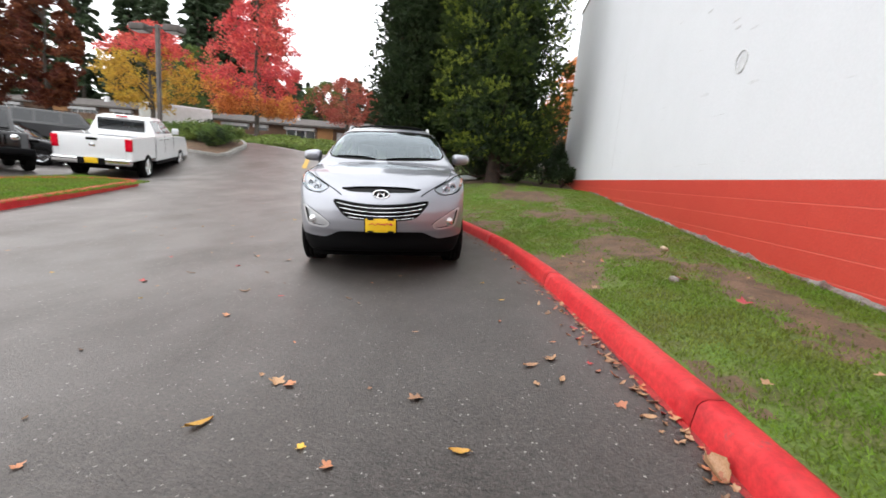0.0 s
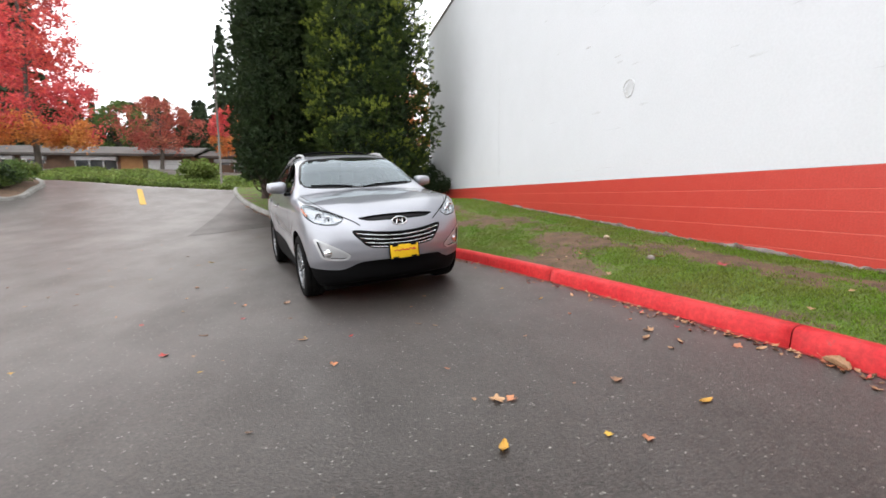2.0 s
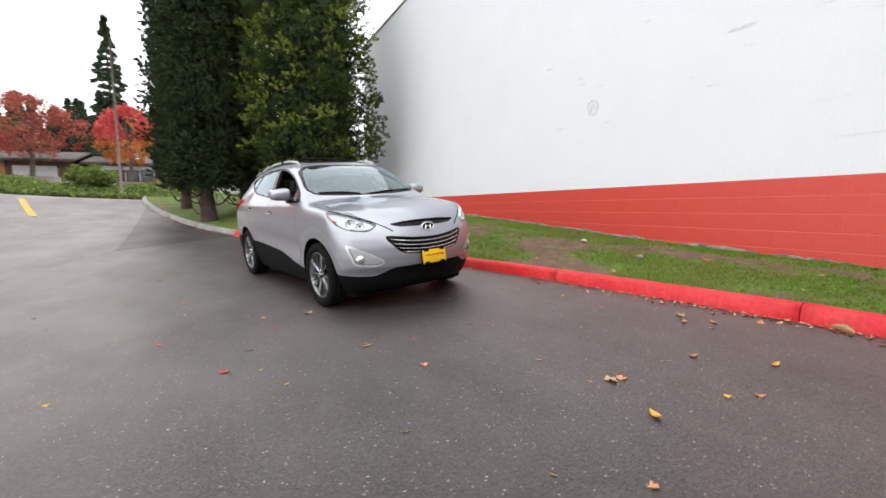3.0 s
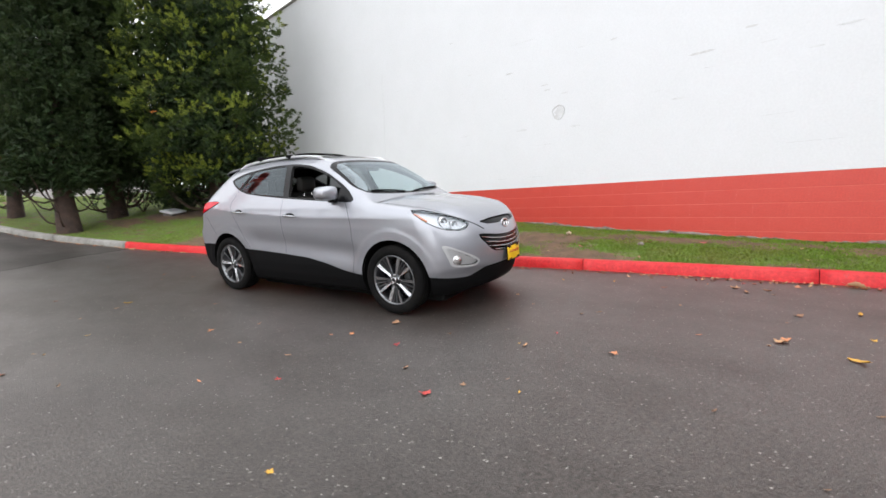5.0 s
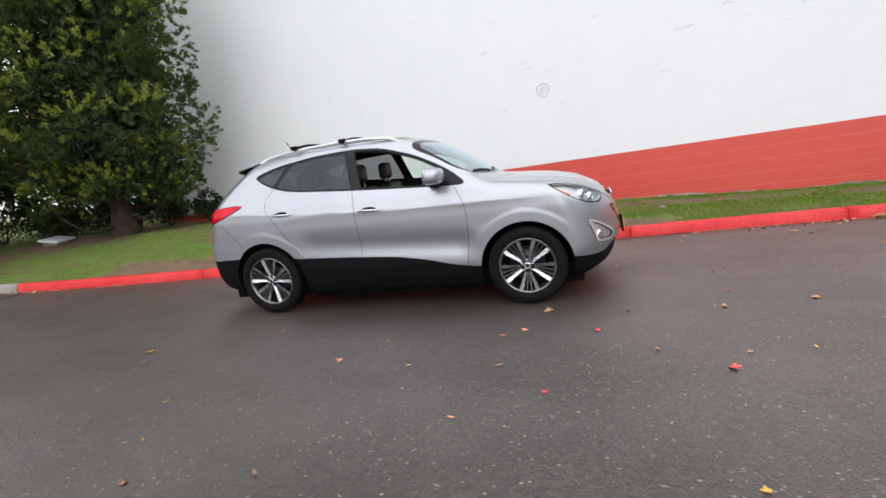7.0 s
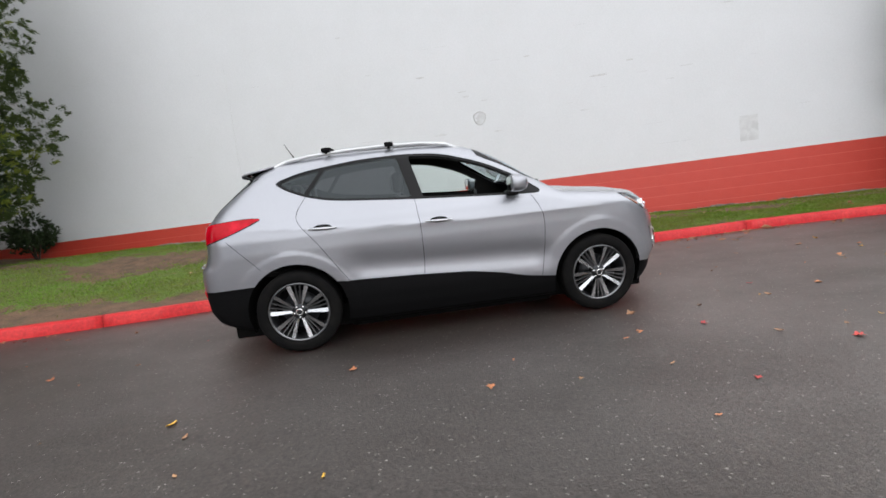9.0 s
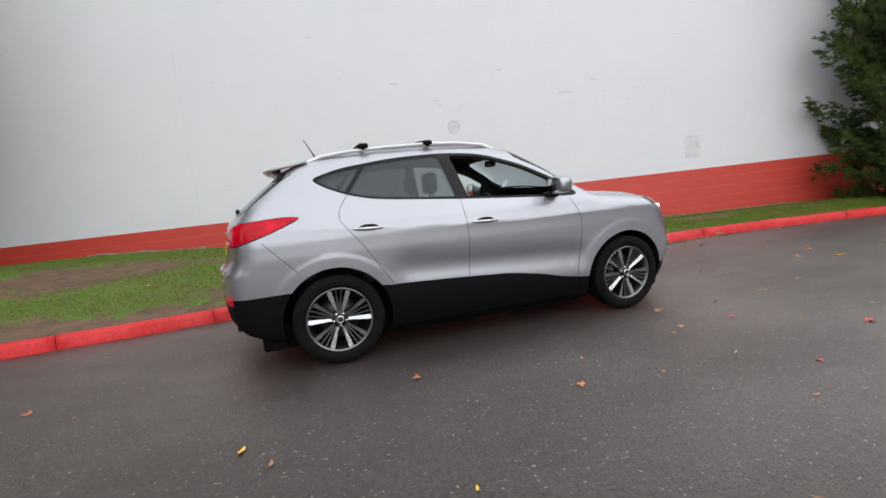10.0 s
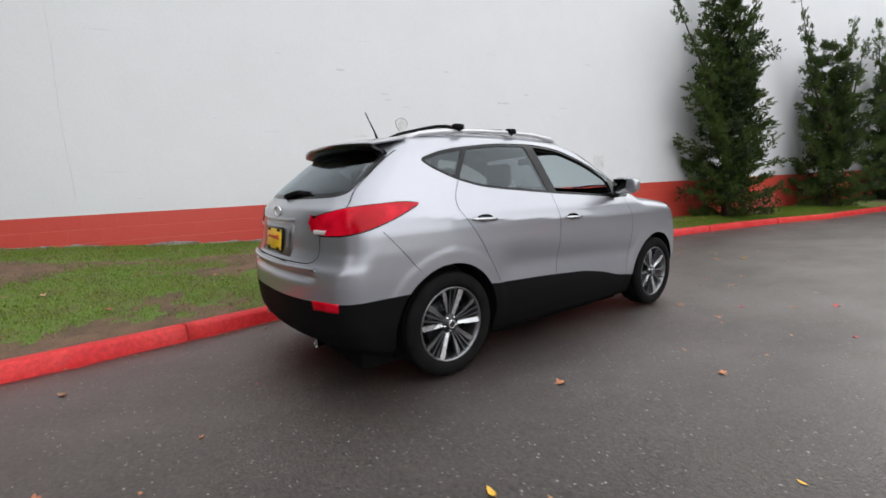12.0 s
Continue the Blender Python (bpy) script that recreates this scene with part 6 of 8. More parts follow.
def juniper(x, y, z, height, seed, spires, label):
    """A twisted upright juniper: leaning stems carrying upswept tufts, with gaps between them."""
    r = np.random.default_rng(seed)
    tree = thing("juniper_tree", label, "tree", Matrix.Translation((x, y, z)), group="junipers along the wall")
    part("trunk", tube([(0.05 * math.sin(h * 2), 0.06 * math.cos(h * 1.7), h) for h in np.linspace(-0.1, height * 0.8, 9)], [0.11 * (1 - t) + 0.02 for t in np.linspace(0, 1, 9)], 9), BARK, tree, "twisted brown bark")
    P = []
    for (tx, ty, tz, w) in spires:
        h0 = r.uniform(0.25, 0.45) * tz
        pts = [Vector((0.05 * math.sin(h0 * 2), 0, h0)).lerp(Vector((tx, ty, tz)), t) + Vector((0.10 * math.sin(5 * t + seed), 0.12 * math.sin(4 * t + tz), -0.25 * math.sin(t * math.pi))) for t in np.linspace(0, 1, 10)]
        part("limb", tube(pts, [0.045 * (1 - 0.85 * t) for t in np.linspace(0, 1, 10)], 6), BARK, tree)
        for k in range(int(34 + 12 * w * 10)):
            t = r.uniform(0.12, 1.0)
            e = t * 8.99
            p = pts[int(e)].lerp(pts[int(e) + 1], e % 1)
            s = w * (1.15 - 0.75 * t)
            P.append((p.x + r.normal(scale=s * 0.6), p.y + r.normal(scale=s * 0.8), p.z + r.normal(scale=0.10), 0.12, 0.3 * tx, 0.3 * ty, 0.9))
    n = int(height * 15)
    for q in range(n):
        h = 0.06 + (height * 0.97 - 0.06) * (q / n) ** 1.35
        h = max(0.08, round(h / 0.40) * 0.40 + r.normal(scale=0.045))
        a = q * 2.39996 + r.normal(scale=0.3)
        ln = float(np.interp(h / height, [0, 0.08, 0.3, 0.55, 0.8, 1], [1.35, 1.6, 1.5, 1.05, 0.62, 0.25])) * r.uniform(0.6, 1.05)
        dx, dy, rise = 0.75 * math.cos(a), math.sin(a), r.uniform(0.05, 0.5) * ln * min(1.0, h * 1.2)
        for t in np.linspace(0.15, 1.0, 12):
            P.append((min(0.6, dx * ln * t), dy * ln * t, h + rise * t * t + r.normal(scale=0.03), (0.17 - 0.08 * t), dx, dy, 0.10 + 0.35 * t))
    # inner sprays whose dark leaf colour paints the shade between the stems
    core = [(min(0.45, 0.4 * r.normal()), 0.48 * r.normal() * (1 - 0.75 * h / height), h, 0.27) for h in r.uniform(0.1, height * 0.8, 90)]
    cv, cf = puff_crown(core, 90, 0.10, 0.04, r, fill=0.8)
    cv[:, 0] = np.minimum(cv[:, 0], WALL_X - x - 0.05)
    part("inner_crown", mesh_from("inner_crown", cv, cf, [SHRUB_AND_CORE_DARK]), SHRUB_AND_CORE_DARK, tree)
    P = np.repeat(np.array(P), 4, axis=0)
    n = len(P)
    base = P[:, :3] + ball_points(n, r) * (P[:, 3] * r.uniform(0.2, 1.0, n))[:, None]
    v, f, t, i = tufts(base, P[:, 4:7] + r.normal(scale=0.35, size=(n, 3)), r.uniform(0.10, 0.22, n), r.uniform(0.04, 0.075, n), 17, 0.066, 0.022, r)
    v[:, 0] = np.minimum(v[:, 0], WALL_X - x - 0.05)
    v[:, 2] = np.maximum(v[:, 2], 0.0)
    part("crown", mesh_from("crown", v, f, [JUNIPER]), JUNIPER, tree, "dark green upswept juniper sprays")


juniper(1.85, -3.05, float(verge_z(1.85, -3.05)), 6.4, 21, ((0.1, 1.75, 5.3, 0.13), (0.0, 1.0, 3.3, 0.15), (0.1, 0.0, 6.5, 0.34), (0.0, -1.3, 5.9, 0.17), (-0.2, -0.9, 3.9, 0.18), (0.2, 0.4, 5.0, 0.30), (-0.3, 0.8, 2.2, 0.2), (-0.2, -1.0, 2.6, 0.2), (0.0, 0.2, 4.2, 0.36)), "tall twisted green juniper against the wall")
juniper(1.85, -8.2, float(verge_z(1.85, -8.2)), 5.0, 22, ((0.1, 1.6, 6.2, 0.17), (0.0, 1.2, 4.9, 0.20), (0.1, -1.7, 6.0, 0.16), (0.0, -2.4, 5.2, 0.15), (0.0, 1.5, 2.6, 0.14), (0.0, -0.6, 3.9, 0.30), (-0.1, -1.7, 2.4, 0.2)), "twisted green juniper with split tops")
juniper(1.85, -12.6, float(verge_z(1.85, -12.6)), 5.5, 23, ((0.1, 1.2, 5.8, 0.2), (0.0, -0.6, 6.3, 0.25), (0.0, 1.0, 3.5, 0.2), (0.0, -1.2, 3.5, 0.2)), "twisted green juniper far along the wall")

# ---- beyond the lot: street, bank, houses, trees ----
TAN = material("tan_timber_siding", (0.42, 0.22, 0.09), 0.8, second=(0.34, 0.17, 0.07), scale=2.0, fine=(30.0, 0.15))
BRICK_BROWN = material("brown_siding", (0.16, 0.09, 0.055), 0.8, second=(0.11, 0.065, 0.04), scale=2.0)
ROOF_GREY = material("grey_shingle_roof", (0.13, 0.115, 0.105), 0.9, second=(0.09, 0.08, 0.075), scale=1.5, fine=(14.0, 0.3))
WHITE_TRIM = material("white_trim", (0.72, 0.73, 0.74), 0.5, second=(0.62, 0.63, 0.64), scale=3.0)
DARK_PANE = material("dark_window", (0.02, 0.024, 0.028), 0.08, second=(0.05, 0.055, 0.06), scale=1.0)
STEEL = material("weathered_steel", (0.10, 0.085, 0.075), 0.6, 0.3, second=(0.06, 0.05, 0.045), scale=3.0)
POLE_GREY = material("weathered_pole", (0.17, 0.15, 0.13), 0.8, second=(0.12, 0.105, 0.09), scale=6.0)


def at_ground(x, y):
    return float(land_z(np.array(x, float), np.array(y, float)))


# painted lines at the mouth of the lot
def painted(name, pts, w, mat, label):
    v, f = [], []
    for k, (x, y) in enumerate(pts):
        x2, y2 = pts[min(k + 1, len(pts) - 1)]
        x1, y1 = pts[max(k - 1, 0)]
        d = Vector((x2 - x1, y2 - y1)).normalized()
        for s in (-1, 1):
            px, py = x - d.y * s * w / 2, y + d.x * s * w / 2
            v.append((px, py, at_ground(px, py) + 0.015))
    for k in range(len(pts) - 1):
        f.append((2 * k, 2 * k + 1, 2 * k + 3, 2 * k + 2))
    return tagged(new(name, mesh_from(name, v, f, [mat])), label, "road marking", kind="structure")


painted("yellow_line", [(-8.25 - 0.38 * t, 18.0 + t) for t in np.linspace(0, 3.4, 12)], 0.19, YELLOW_LINE, "worn yellow line at the lot's mouth")
painted("white_line", [(-12.4 + t, 22.9 + 0.04 * t) for t in np.linspace(0, 1.6, 6)], 0.3, WHITE_LINE, "worn white dash at the lot's mouth")
painted("white_line", [(-7.9 + t, 23.2 + 0.04 * t) for t in np.linspace(0, 1.3, 6)], 0.3, WHITE_LINE, "worn white dash at the lot's mouth")
painted("white_line", [(-12.4 + t, 23.45 + 0.02 * t) for t in np.linspace(0, 6.2, 16)], 0.10, WHITE_LINE, "thin white edge line of the street")

# ivy bank behind the street
rng = np.random.default_rng(9)
bx, by = np.linspace(-34, 2, 120), np.linspace(0, 1, 14)
BXX, BT = np.meshgrid(bx, by)
BYY = 25.6 + BT * 7.5


def bank_z(x, y):
    t = np.clip((y - 25.6) / 7.5, 0, 1)
    fade = smooth_step(0.5, -4.5, x)
    crest = 0.62 + 0.14 * np.sin(x * 0.7) + 0.12 * np.sin(x * 1.9 + 1)
    return land_z(x, y) + fade * crest * np.sin(np.clip(t * 1.5, 0, 1) * math.pi / 2) * (1 - 0.25 * t) + 0.02


bank_v = np.stack([BXX, BYY, bank_z(BXX, BYY)], -1).reshape(-1, 3)
_, bank_f = grid_sheet(bx, by, lambda a, b: a * 0)
tagged(new("planted_bank", mesh_from("planted_bank", bank_v, bank_f, [GRASS_SOIL], True)), "low planted bank along the street", "bank", kind="structure")
n = 26000
px = rng.uniform(-33.5, -4.2, n)
py = 25.5 + 7.4 * rng.random(n) ** 1.4
pz = bank_z(px, py) + rng.uniform(0.0, 0.22, n)
axs = rng.normal(size=(n, 3))
axs[:, 2] = np.abs(axs[:, 2]) + 0.3
v, f = leaf_cards(np.column_stack([px, py, pz]), axs, rng.uniform(0.12, 0.30, n), rng.uniform(0.09, 0.2, n), rng)
tagged(new("ivy_leaves", mesh_from("ivy_leaves", v, f, [IVY])), "bright green ivy covering the bank", "ivy", kind="stuff")
shrub(-9.0, 28.6, float(bank_z(-9.0, 28.6)), 1.25, 0.85, IVY, 61, "round_shrub", "clipped round green shrub on the bank", 90, 34, 0.16, 0.1)


def building(x0, x1, y, z0, eave, ridge, depth, bays, label, roof_over=0.8):
    """A long low house: walls with openings, pitched roof, and bays of (from, to, kind)."""
    h = thing("low_building", label, "building", Matrix.Translation((0, y, 0)), group="low buildings behind the street")
    zb = z0 - 1.0
    cursor = x0
    for a, c, kind in sorted(bays):
        if a > cursor:
            part("wall", box(cursor, 0, zb, a, 0.25, eave), BRICK_BROWN, h, smooth=False)
        if kind == "panel":
            part("siding", box(a, -0.05, zb, c, 0.2, eave), TAN, h, "tan timber siding", smooth=False)
        elif kind == "garage":
            part("wall", box(a, 0, eave - 0.35, c, 0.25, eave), BRICK_BROWN, h, smooth=False)
            g = part("garage_door", box(a, 0.05, zb, c, 0.15, eave - 0.352), WHITE_TRIM, h, "white garage door", smooth=False)
            for q in range(4):
                part("groove", box(a, 0.042, z0 + 0.4 * q, c, 0.05, z0 + 0.4 * q + 0.03), LAMP_GREY, g, smooth=False)
        else:
            part("wall", box(a, 0, zb, c, 0.25, z0 + (0.15 if kind == "glass" else 0.85)), BRICK_BROWN, h, smooth=False)
            part("wall", box(a, 0, eave - 0.25, c, 0.25, eave), BRICK_BROWN, h, smooth=False)
            lo = z0 + (0.15 if kind == "glass" else 0.85)
            w = part("window", box(a, 0.12, lo, c, 0.14, eave - 0.25), DARK_PANE, h, "dark window", smooth=False)
            k = max(1, int(round((c - a) / 1.0)))
            for q in range(k + 1):
                xx = a + (c - a) * q / k
                part("mullion", box(xx - 0.05, 0.03, lo, xx + 0.05, 0.119, eave - 0.25), WHITE_TRIM, w, smooth=False)
            part("head", box(a - 0.1, -0.35, eave - 0.42, c + 0.1, 0.02, eave - 0.12), WHITE_TRIM, w, "white awning board", smooth=False)
        cursor = c
    if cursor < x1:
        part("wall", box(cursor, 0, zb, x1, 0.25, eave), BRICK_BROWN, h, smooth=False)
    part("wall", box(x0, 0.26, zb, x0 + 0.25, depth, eave), TAN, h, smooth=False)
    part("wall", box(x1 - 0.25, 0.26, zb, x1, depth, eave), TAN, h, smooth=False)
    part("wall", box(x0, depth, zb, x1, depth + 0.25, eave), BRICK_BROWN, h, smooth=False)
    b = bmesh.new()
    o = roof_over
    prof = [(-o, eave - 0.02), (-o, eave + 0.12), (depth / 2, ridge), (depth + o, eave + 0.12), (depth + o, eave - 0.02), (depth / 2, ridge - 0.15)]
    e0, e1 = ([b.verts.new((xx, yy, zz)) for yy, zz in prof] for xx in (x0 - 0.5, x1 + 0.5))
    for k in range(6):
        b.faces.new((e0[k], e0[(k + 1) % 6], e1[(k + 1) % 6], e1[k]))
    b.faces.new(e0)
    b.faces.new(e1[::-1])
    bmesh.ops.recalc_face_normals(b, faces=b.faces[:])
    roof = part("roof", b, ROOF_GREY, h, "grey shingle roof", smooth=False)
    part("fascia", box(x0 - 0.5, -o - 0.04, eave - 0.06, x1 + 0.5, -o - 0.001, eave + 0.13), STEEL, roof, smooth=False)
    part("vent", box((x0 + x1) / 2, depth * 0.3, ridge - 0.6, (x0 + x1) / 2 + 0.4, depth * 0.3 + 0.4, ridge + 0.25, 0.02), WHITE_TRIM, roof)
    return h


building(-32.5, -13.6, 45, 3.3, 4.85, 6.1, 9, [(-31, -30, "panel"), (-29.9, -27.0, "window"), (-26.2, -24.8, "window"), (-22.7, -19.5, "glass"), (-19.2, -17.5, "panel"), (-17.1, -14.4, "garage")], "long low brown building with grey roof and white windows")
building(-12.4, -7.0, 45.5, 3.3, 4.75, 5.8, 8, [(-11.6, -10.4, "window"), (-10.1, -8.0, "glass"), (-7.9, -7.1, "panel")], "low brown building with a pair of windows")
building(-62, -35.5, 47, 3.9, 5.5, 6.9, 9, [(-60, -57, "window"), (-54, -51, "panel"), (-50.5, -47, "window"), (-45, -42.5, "window"), (-41, -38, "panel")], "long low building behind the parked cars")


# ---- autumn trees and firs ----
def broadleaf(x, y, z, trunk_h, crown, leaf, seed, label, under=None, puffs=120, per=55, size=0.26, conical=False, under_k=0.16):
    """A tree with forked limbs; crown = (radius, bottom, top) over the foot."""
    r = np.random.default_rng(seed)
    rad, lo, hi = crown
    tree = thing("autumn_tree", label, "tree", Matrix.Translation((x, y, z)), group="autumn trees")
    part("trunk", tube([(0.1 * math.sin(h), 0.08 * math.cos(h * 0.8), h) for h in np.linspace(-1.6, hi * 0.85, 9)], [0.19 * (1 - 0.9 * t) + 0.015 for t in np.linspace(0, 1, 9)], 9), BARK_GREY, tree)
    for q in range(12):
        a, h0 = r.uniform(0, 6.28), r.uniform(lo * 0.8, lo + 0.6 * (hi - lo))
        ln = rad * r.uniform(0.5, 0.9) * (1 - 0.5 * (h0 - lo) / (hi - lo))
        part("limb", tube([(ln * t * math.cos(a), ln * t * math.sin(a), h0 + 0.55 * ln * t) for t in np.linspace(0, 1, 5)], [0.06 * (1 - 0.85 * t) for t in np.linspace(0, 1, 5)], 5), BARK_GREY, tree)
    P, low = [], []
    for q in range(puffs):
        k = r.random() ** (1.5 if conical else 1.0)
        h = lo + (hi - lo) * k
        prof = (1 - k) ** 0.75 * min(1, 0.75 + 2 * k) if conical else math.sqrt(max(0.02, 1 - (2 * k - 0.9) ** 2)) if abs(2 * k - 0.9) < 1 else 0.2
        a = r.uniform(0, 6.28)
        rr = rad * prof * math.sqrt(r.uniform(0.15, 1.0))
        p = (rr * math.cos(a), rr * math.sin(a), h, r.uniform(0.4, 0.85) * (0.20 * rad + 0.15))
        (low if under and k < under_k + 0.14 * r.random() else P).append(p)
    for ps, mt in ((P, leaf), (low, under)):
        if ps:
            v, f = puff_crown(ps, per, size, size * 0.62, r, lift=0.1, fill=0.75)
            part("crown", mesh_from("crown", v, f, [mt]), mt, tree)
    return tree


broadleaf(-18.6, 32.0, 2.7, 2.0, (4.0, 1.9, 16.0), RED_LEAF, 71, "tall red autumn tree with orange lower leaves", ORANGE_LEAF, 330, 75, 0.19, True, 0.02)
broadleaf(-25.6, 30.0, 2.7, 1.8, (3.4, 1.5, 7.0), RED_LEAF, 72, "yellow and pink autumn tree beside the lot", YELLOW_LEAF, 130, 75, 0.18, False, 0.55)
broadleaf(-15.2, 42.5, 3.9, 1.6, (3.4, 1.3, 5.4), DULL_RED_LEAF, 73, "spreading dull red autumn tree before the buildings", None, 130, 60, 0.17)
broadleaf(-9.4, 43.5, 3.6, 1.5, (2.3, 1.2, 5.6), RED_LEAF, 74, "small red and orange autumn tree before the buildings", ORANGE_LEAF, 110, 60, 0.18, False, 0.35)
broadleaf(6.0, 39.0, 2.6, 2.0, (2.6, 2.0, 9.0), ORANGE_LEAF, 75, "orange autumn tree beyond the wall's end", None, 100, 50, 0.27)
broadleaf(-37.5, 33.0, 2.8, 1.5, (2.3, 1.2, 13.0), MAROON_LEAF, 76, "rust-red columnar tree behind the parked cars", None, 260, 90, 0.24, False)
broadleaf(-42.5, 32.0, 2.8, 1.5, (2.8, 1.0, 11.0), MAROON_LEAF, 77, "dark maroon tree behind the parked cars", None, 260, 90, 0.24, False)
broadleaf(-31.0, 42.0, 3.6, 1.5, (3.2, 1.2, 7.6), GREEN_LEAF, 78, "green broadleaf tree behind the buildings", None, 110, 60, 0.22)
broadleaf(-23.5, 57.0, 4.0, 1.5, (3.6, 1.0, 7.5), GREEN_LEAF, 79, "green broadleaf tree behind the buildings", None, 100, 45, 0.35)
broadleaf(-11.0, 60.0, 4.0, 1.5, (3.4, 1.0, 8.0), ORANGE_LEAF, 80, "orange tree behind the buildings", None, 80, 45, 0.35)


def fir_data(height, seed, spread=0.2, sparse=1.0, per=24, leaf=1.0):
    """Drooping whorls of needled branches round a straight stem."""
    r = np.random.default_rng(seed)
    cs, ax = [], []
    h = height * 0.10
    while h < height:
        k = h / height
        ln = max(0.12, spread * height * (1 - k) ** 0.85)
        for q in range(int(7 * sparse) + 2):
            a = r.uniform(0, 6.28)
            L = ln * r.uniform(0.6, 1.1)
            t = np.sqrt(r.random(per)) * L
            w = r.normal(scale=0.16, size=per) * (L - t * 0.6)
            cs.append(np.column_stack([t * math.cos(a) - w * math.sin(a), t * math.sin(a) + w * math.cos(a), h - 0.25 * t + r.normal(scale=0.08, size=per)]))
            d = np.array([math.cos(a), math.sin(a), -0.35])
            ax.append(d + r.normal(scale=0.45, size=(per, 3)))
        h += height * 0.033 * r.uniform(0.8, 1.3)
    c, a = np.concatenate(cs), np.concatenate(ax)
    return leaf_cards(c, a, leaf * height * 0.034 * r.uniform(0.7, 1.4, len(c)), leaf * height * 0.017 * r.uniform(0.7, 1.4, len(c)), r)


fir_meshes = []
for q, (hh, sp_, sparse, per, leaf) in enumerate(((16, 0.20, 1.0, 24, 1.0), (18, 0.17, 0.9, 24, 1.0), (14, 0.26, 1.0, 24, 1.0), (15, 0.19, 0.6, 24, 1.0), (16, 0.22, 0.9, 8, 1.7), (14, 0.27, 0.9, 8, 1.7))):
    v, f = fir_data(hh, 90 + q, sp_, sparse, per, leaf)
    fir_meshes.append(mesh_from("crown", v, f, [FIR]))
fir_trunk = tube([(0, 0, -1.5), (0, 0, 8), (0, 0, 15)], [0.22, 0.13, 0.02], 8)
fir_trunk_me = bpy.data.meshes.new("trunk")
fir_trunk.to_mesh(fir_trunk_me)
fir_trunk.free()
fir_trunk_me.materials.append(BARK_GREY)


def fir(x, y, z, k, s, a):
    t = thing("fir_tree", "tall dark green fir on the far slope", "tree", pose(x, y, z, 0, 0, a) @ Matrix.Diagonal((s, s, s, 1)), group="far fir woods")
    part("trunk", fir_trunk_me, None, t)
    part("crown", fir_meshes[k], None, t)


rr_ = random.Random(31)
for q in range(36):
    fir(-68 + q * 2.0 + rr_.uniform(-1, 1), 70 + rr_.uniform(-4, 8), 3.6, rr_.choice((4, 5)), rr_.uniform(0.66, 0.80), rr_.uniform(0, 360))
for x, y, k, s in ((-43.5, 47.5 + 12, 1, 1.45), (-50, 60, 0, 1.5), (-39.5, 60, 1, 1.6), (-46, 66, 0, 1.6), (-35.5, 62, 1, 1.55), (-58, 56, 1, 1.5), (-63, 54, 0, 1.6), (-70, 52, 1, 1.6), (-55, 62, 0, 1.3), (-76, 48, 0, 1.5), (-48, 57, 0, 1.5), (-41.5, 57, 0, 1.6), (-37.4, 58, 0, 1.5), (-33.6, 60, 1, 1.5), (-52.5, 58, 0, 1.5)):
    fir(x, y, 3.5, k, s, rr_.uniform(0, 360))
for q in range(80):
    fir(-58 + q * 0.85 + rr_.uniform(-0.8, 0.8), 62 + rr_.uniform(-3, 3), 3.4, rr_.choice((4, 5, 5)), rr_.uniform(0.54, 0.70), rr_.uniform(0, 360))
fir(-11.4, 50, 3.4, 3, 1.0, 40)
fir(-5.2, 52, 3.4, 2, 0.8, 10)
fir(-2.0, 56, 3.4, 0, 0.8, 80)

# ---- posts ----
lamp = thing("street_lamp", "brown steel lamp post with two box heads", "street lamp", Matrix.Translation((-14.3, 17.2, at_ground(-14.3, 17.2))))
part("post", box(-0.07, -0.07, -0.1, 0.07, 0.07, 5.15, 0.01), STEEL, lamp)
part("base", box(-0.22, -0.22, -0.2, 0.22, 0.22, 0.45, 0.03), GREY_KERB, lamp, "concrete base")
arm = part("arm", box(-0.55, -0.04, 5.0, 0.55, 0.04, 5.08, 0.01), STEEL, lamp)
for s in (-1, 1):
    hd = part("lamp_head", box(s * 0.75 - 0.34, -0.26, 4.86, s * 0.75 + 0.34, 0.26, 5.14, 0.05), STEEL, lamp, "box lamp head")
    part("diffuser", box(s * 0.75 - 0.26, -0.2, 4.845, s * 0.75 + 0.26, 0.2, 4.858, 0.004), PLATE_WHITE, hd)
pole = thing("utility_pole", "slim weathered grey pole beside the street", "pole", Matrix.Translation((-7.3, 26.3, float(bank_z(-7.3, 26.3)))))
part("shaft", tube([(0, 0, -0.2), (0.02, 0, 3.0), (0.05, 0, 7.5)], [0.06, 0.05, 0.04], 10), POLE_GREY, pole)
part("collar", lathe([(0.078, 0.0), (0.10, 0.0), (0.10, 0.15), (0.078, 0.18)], 12, axis="z"), POLE_GREY, pole)

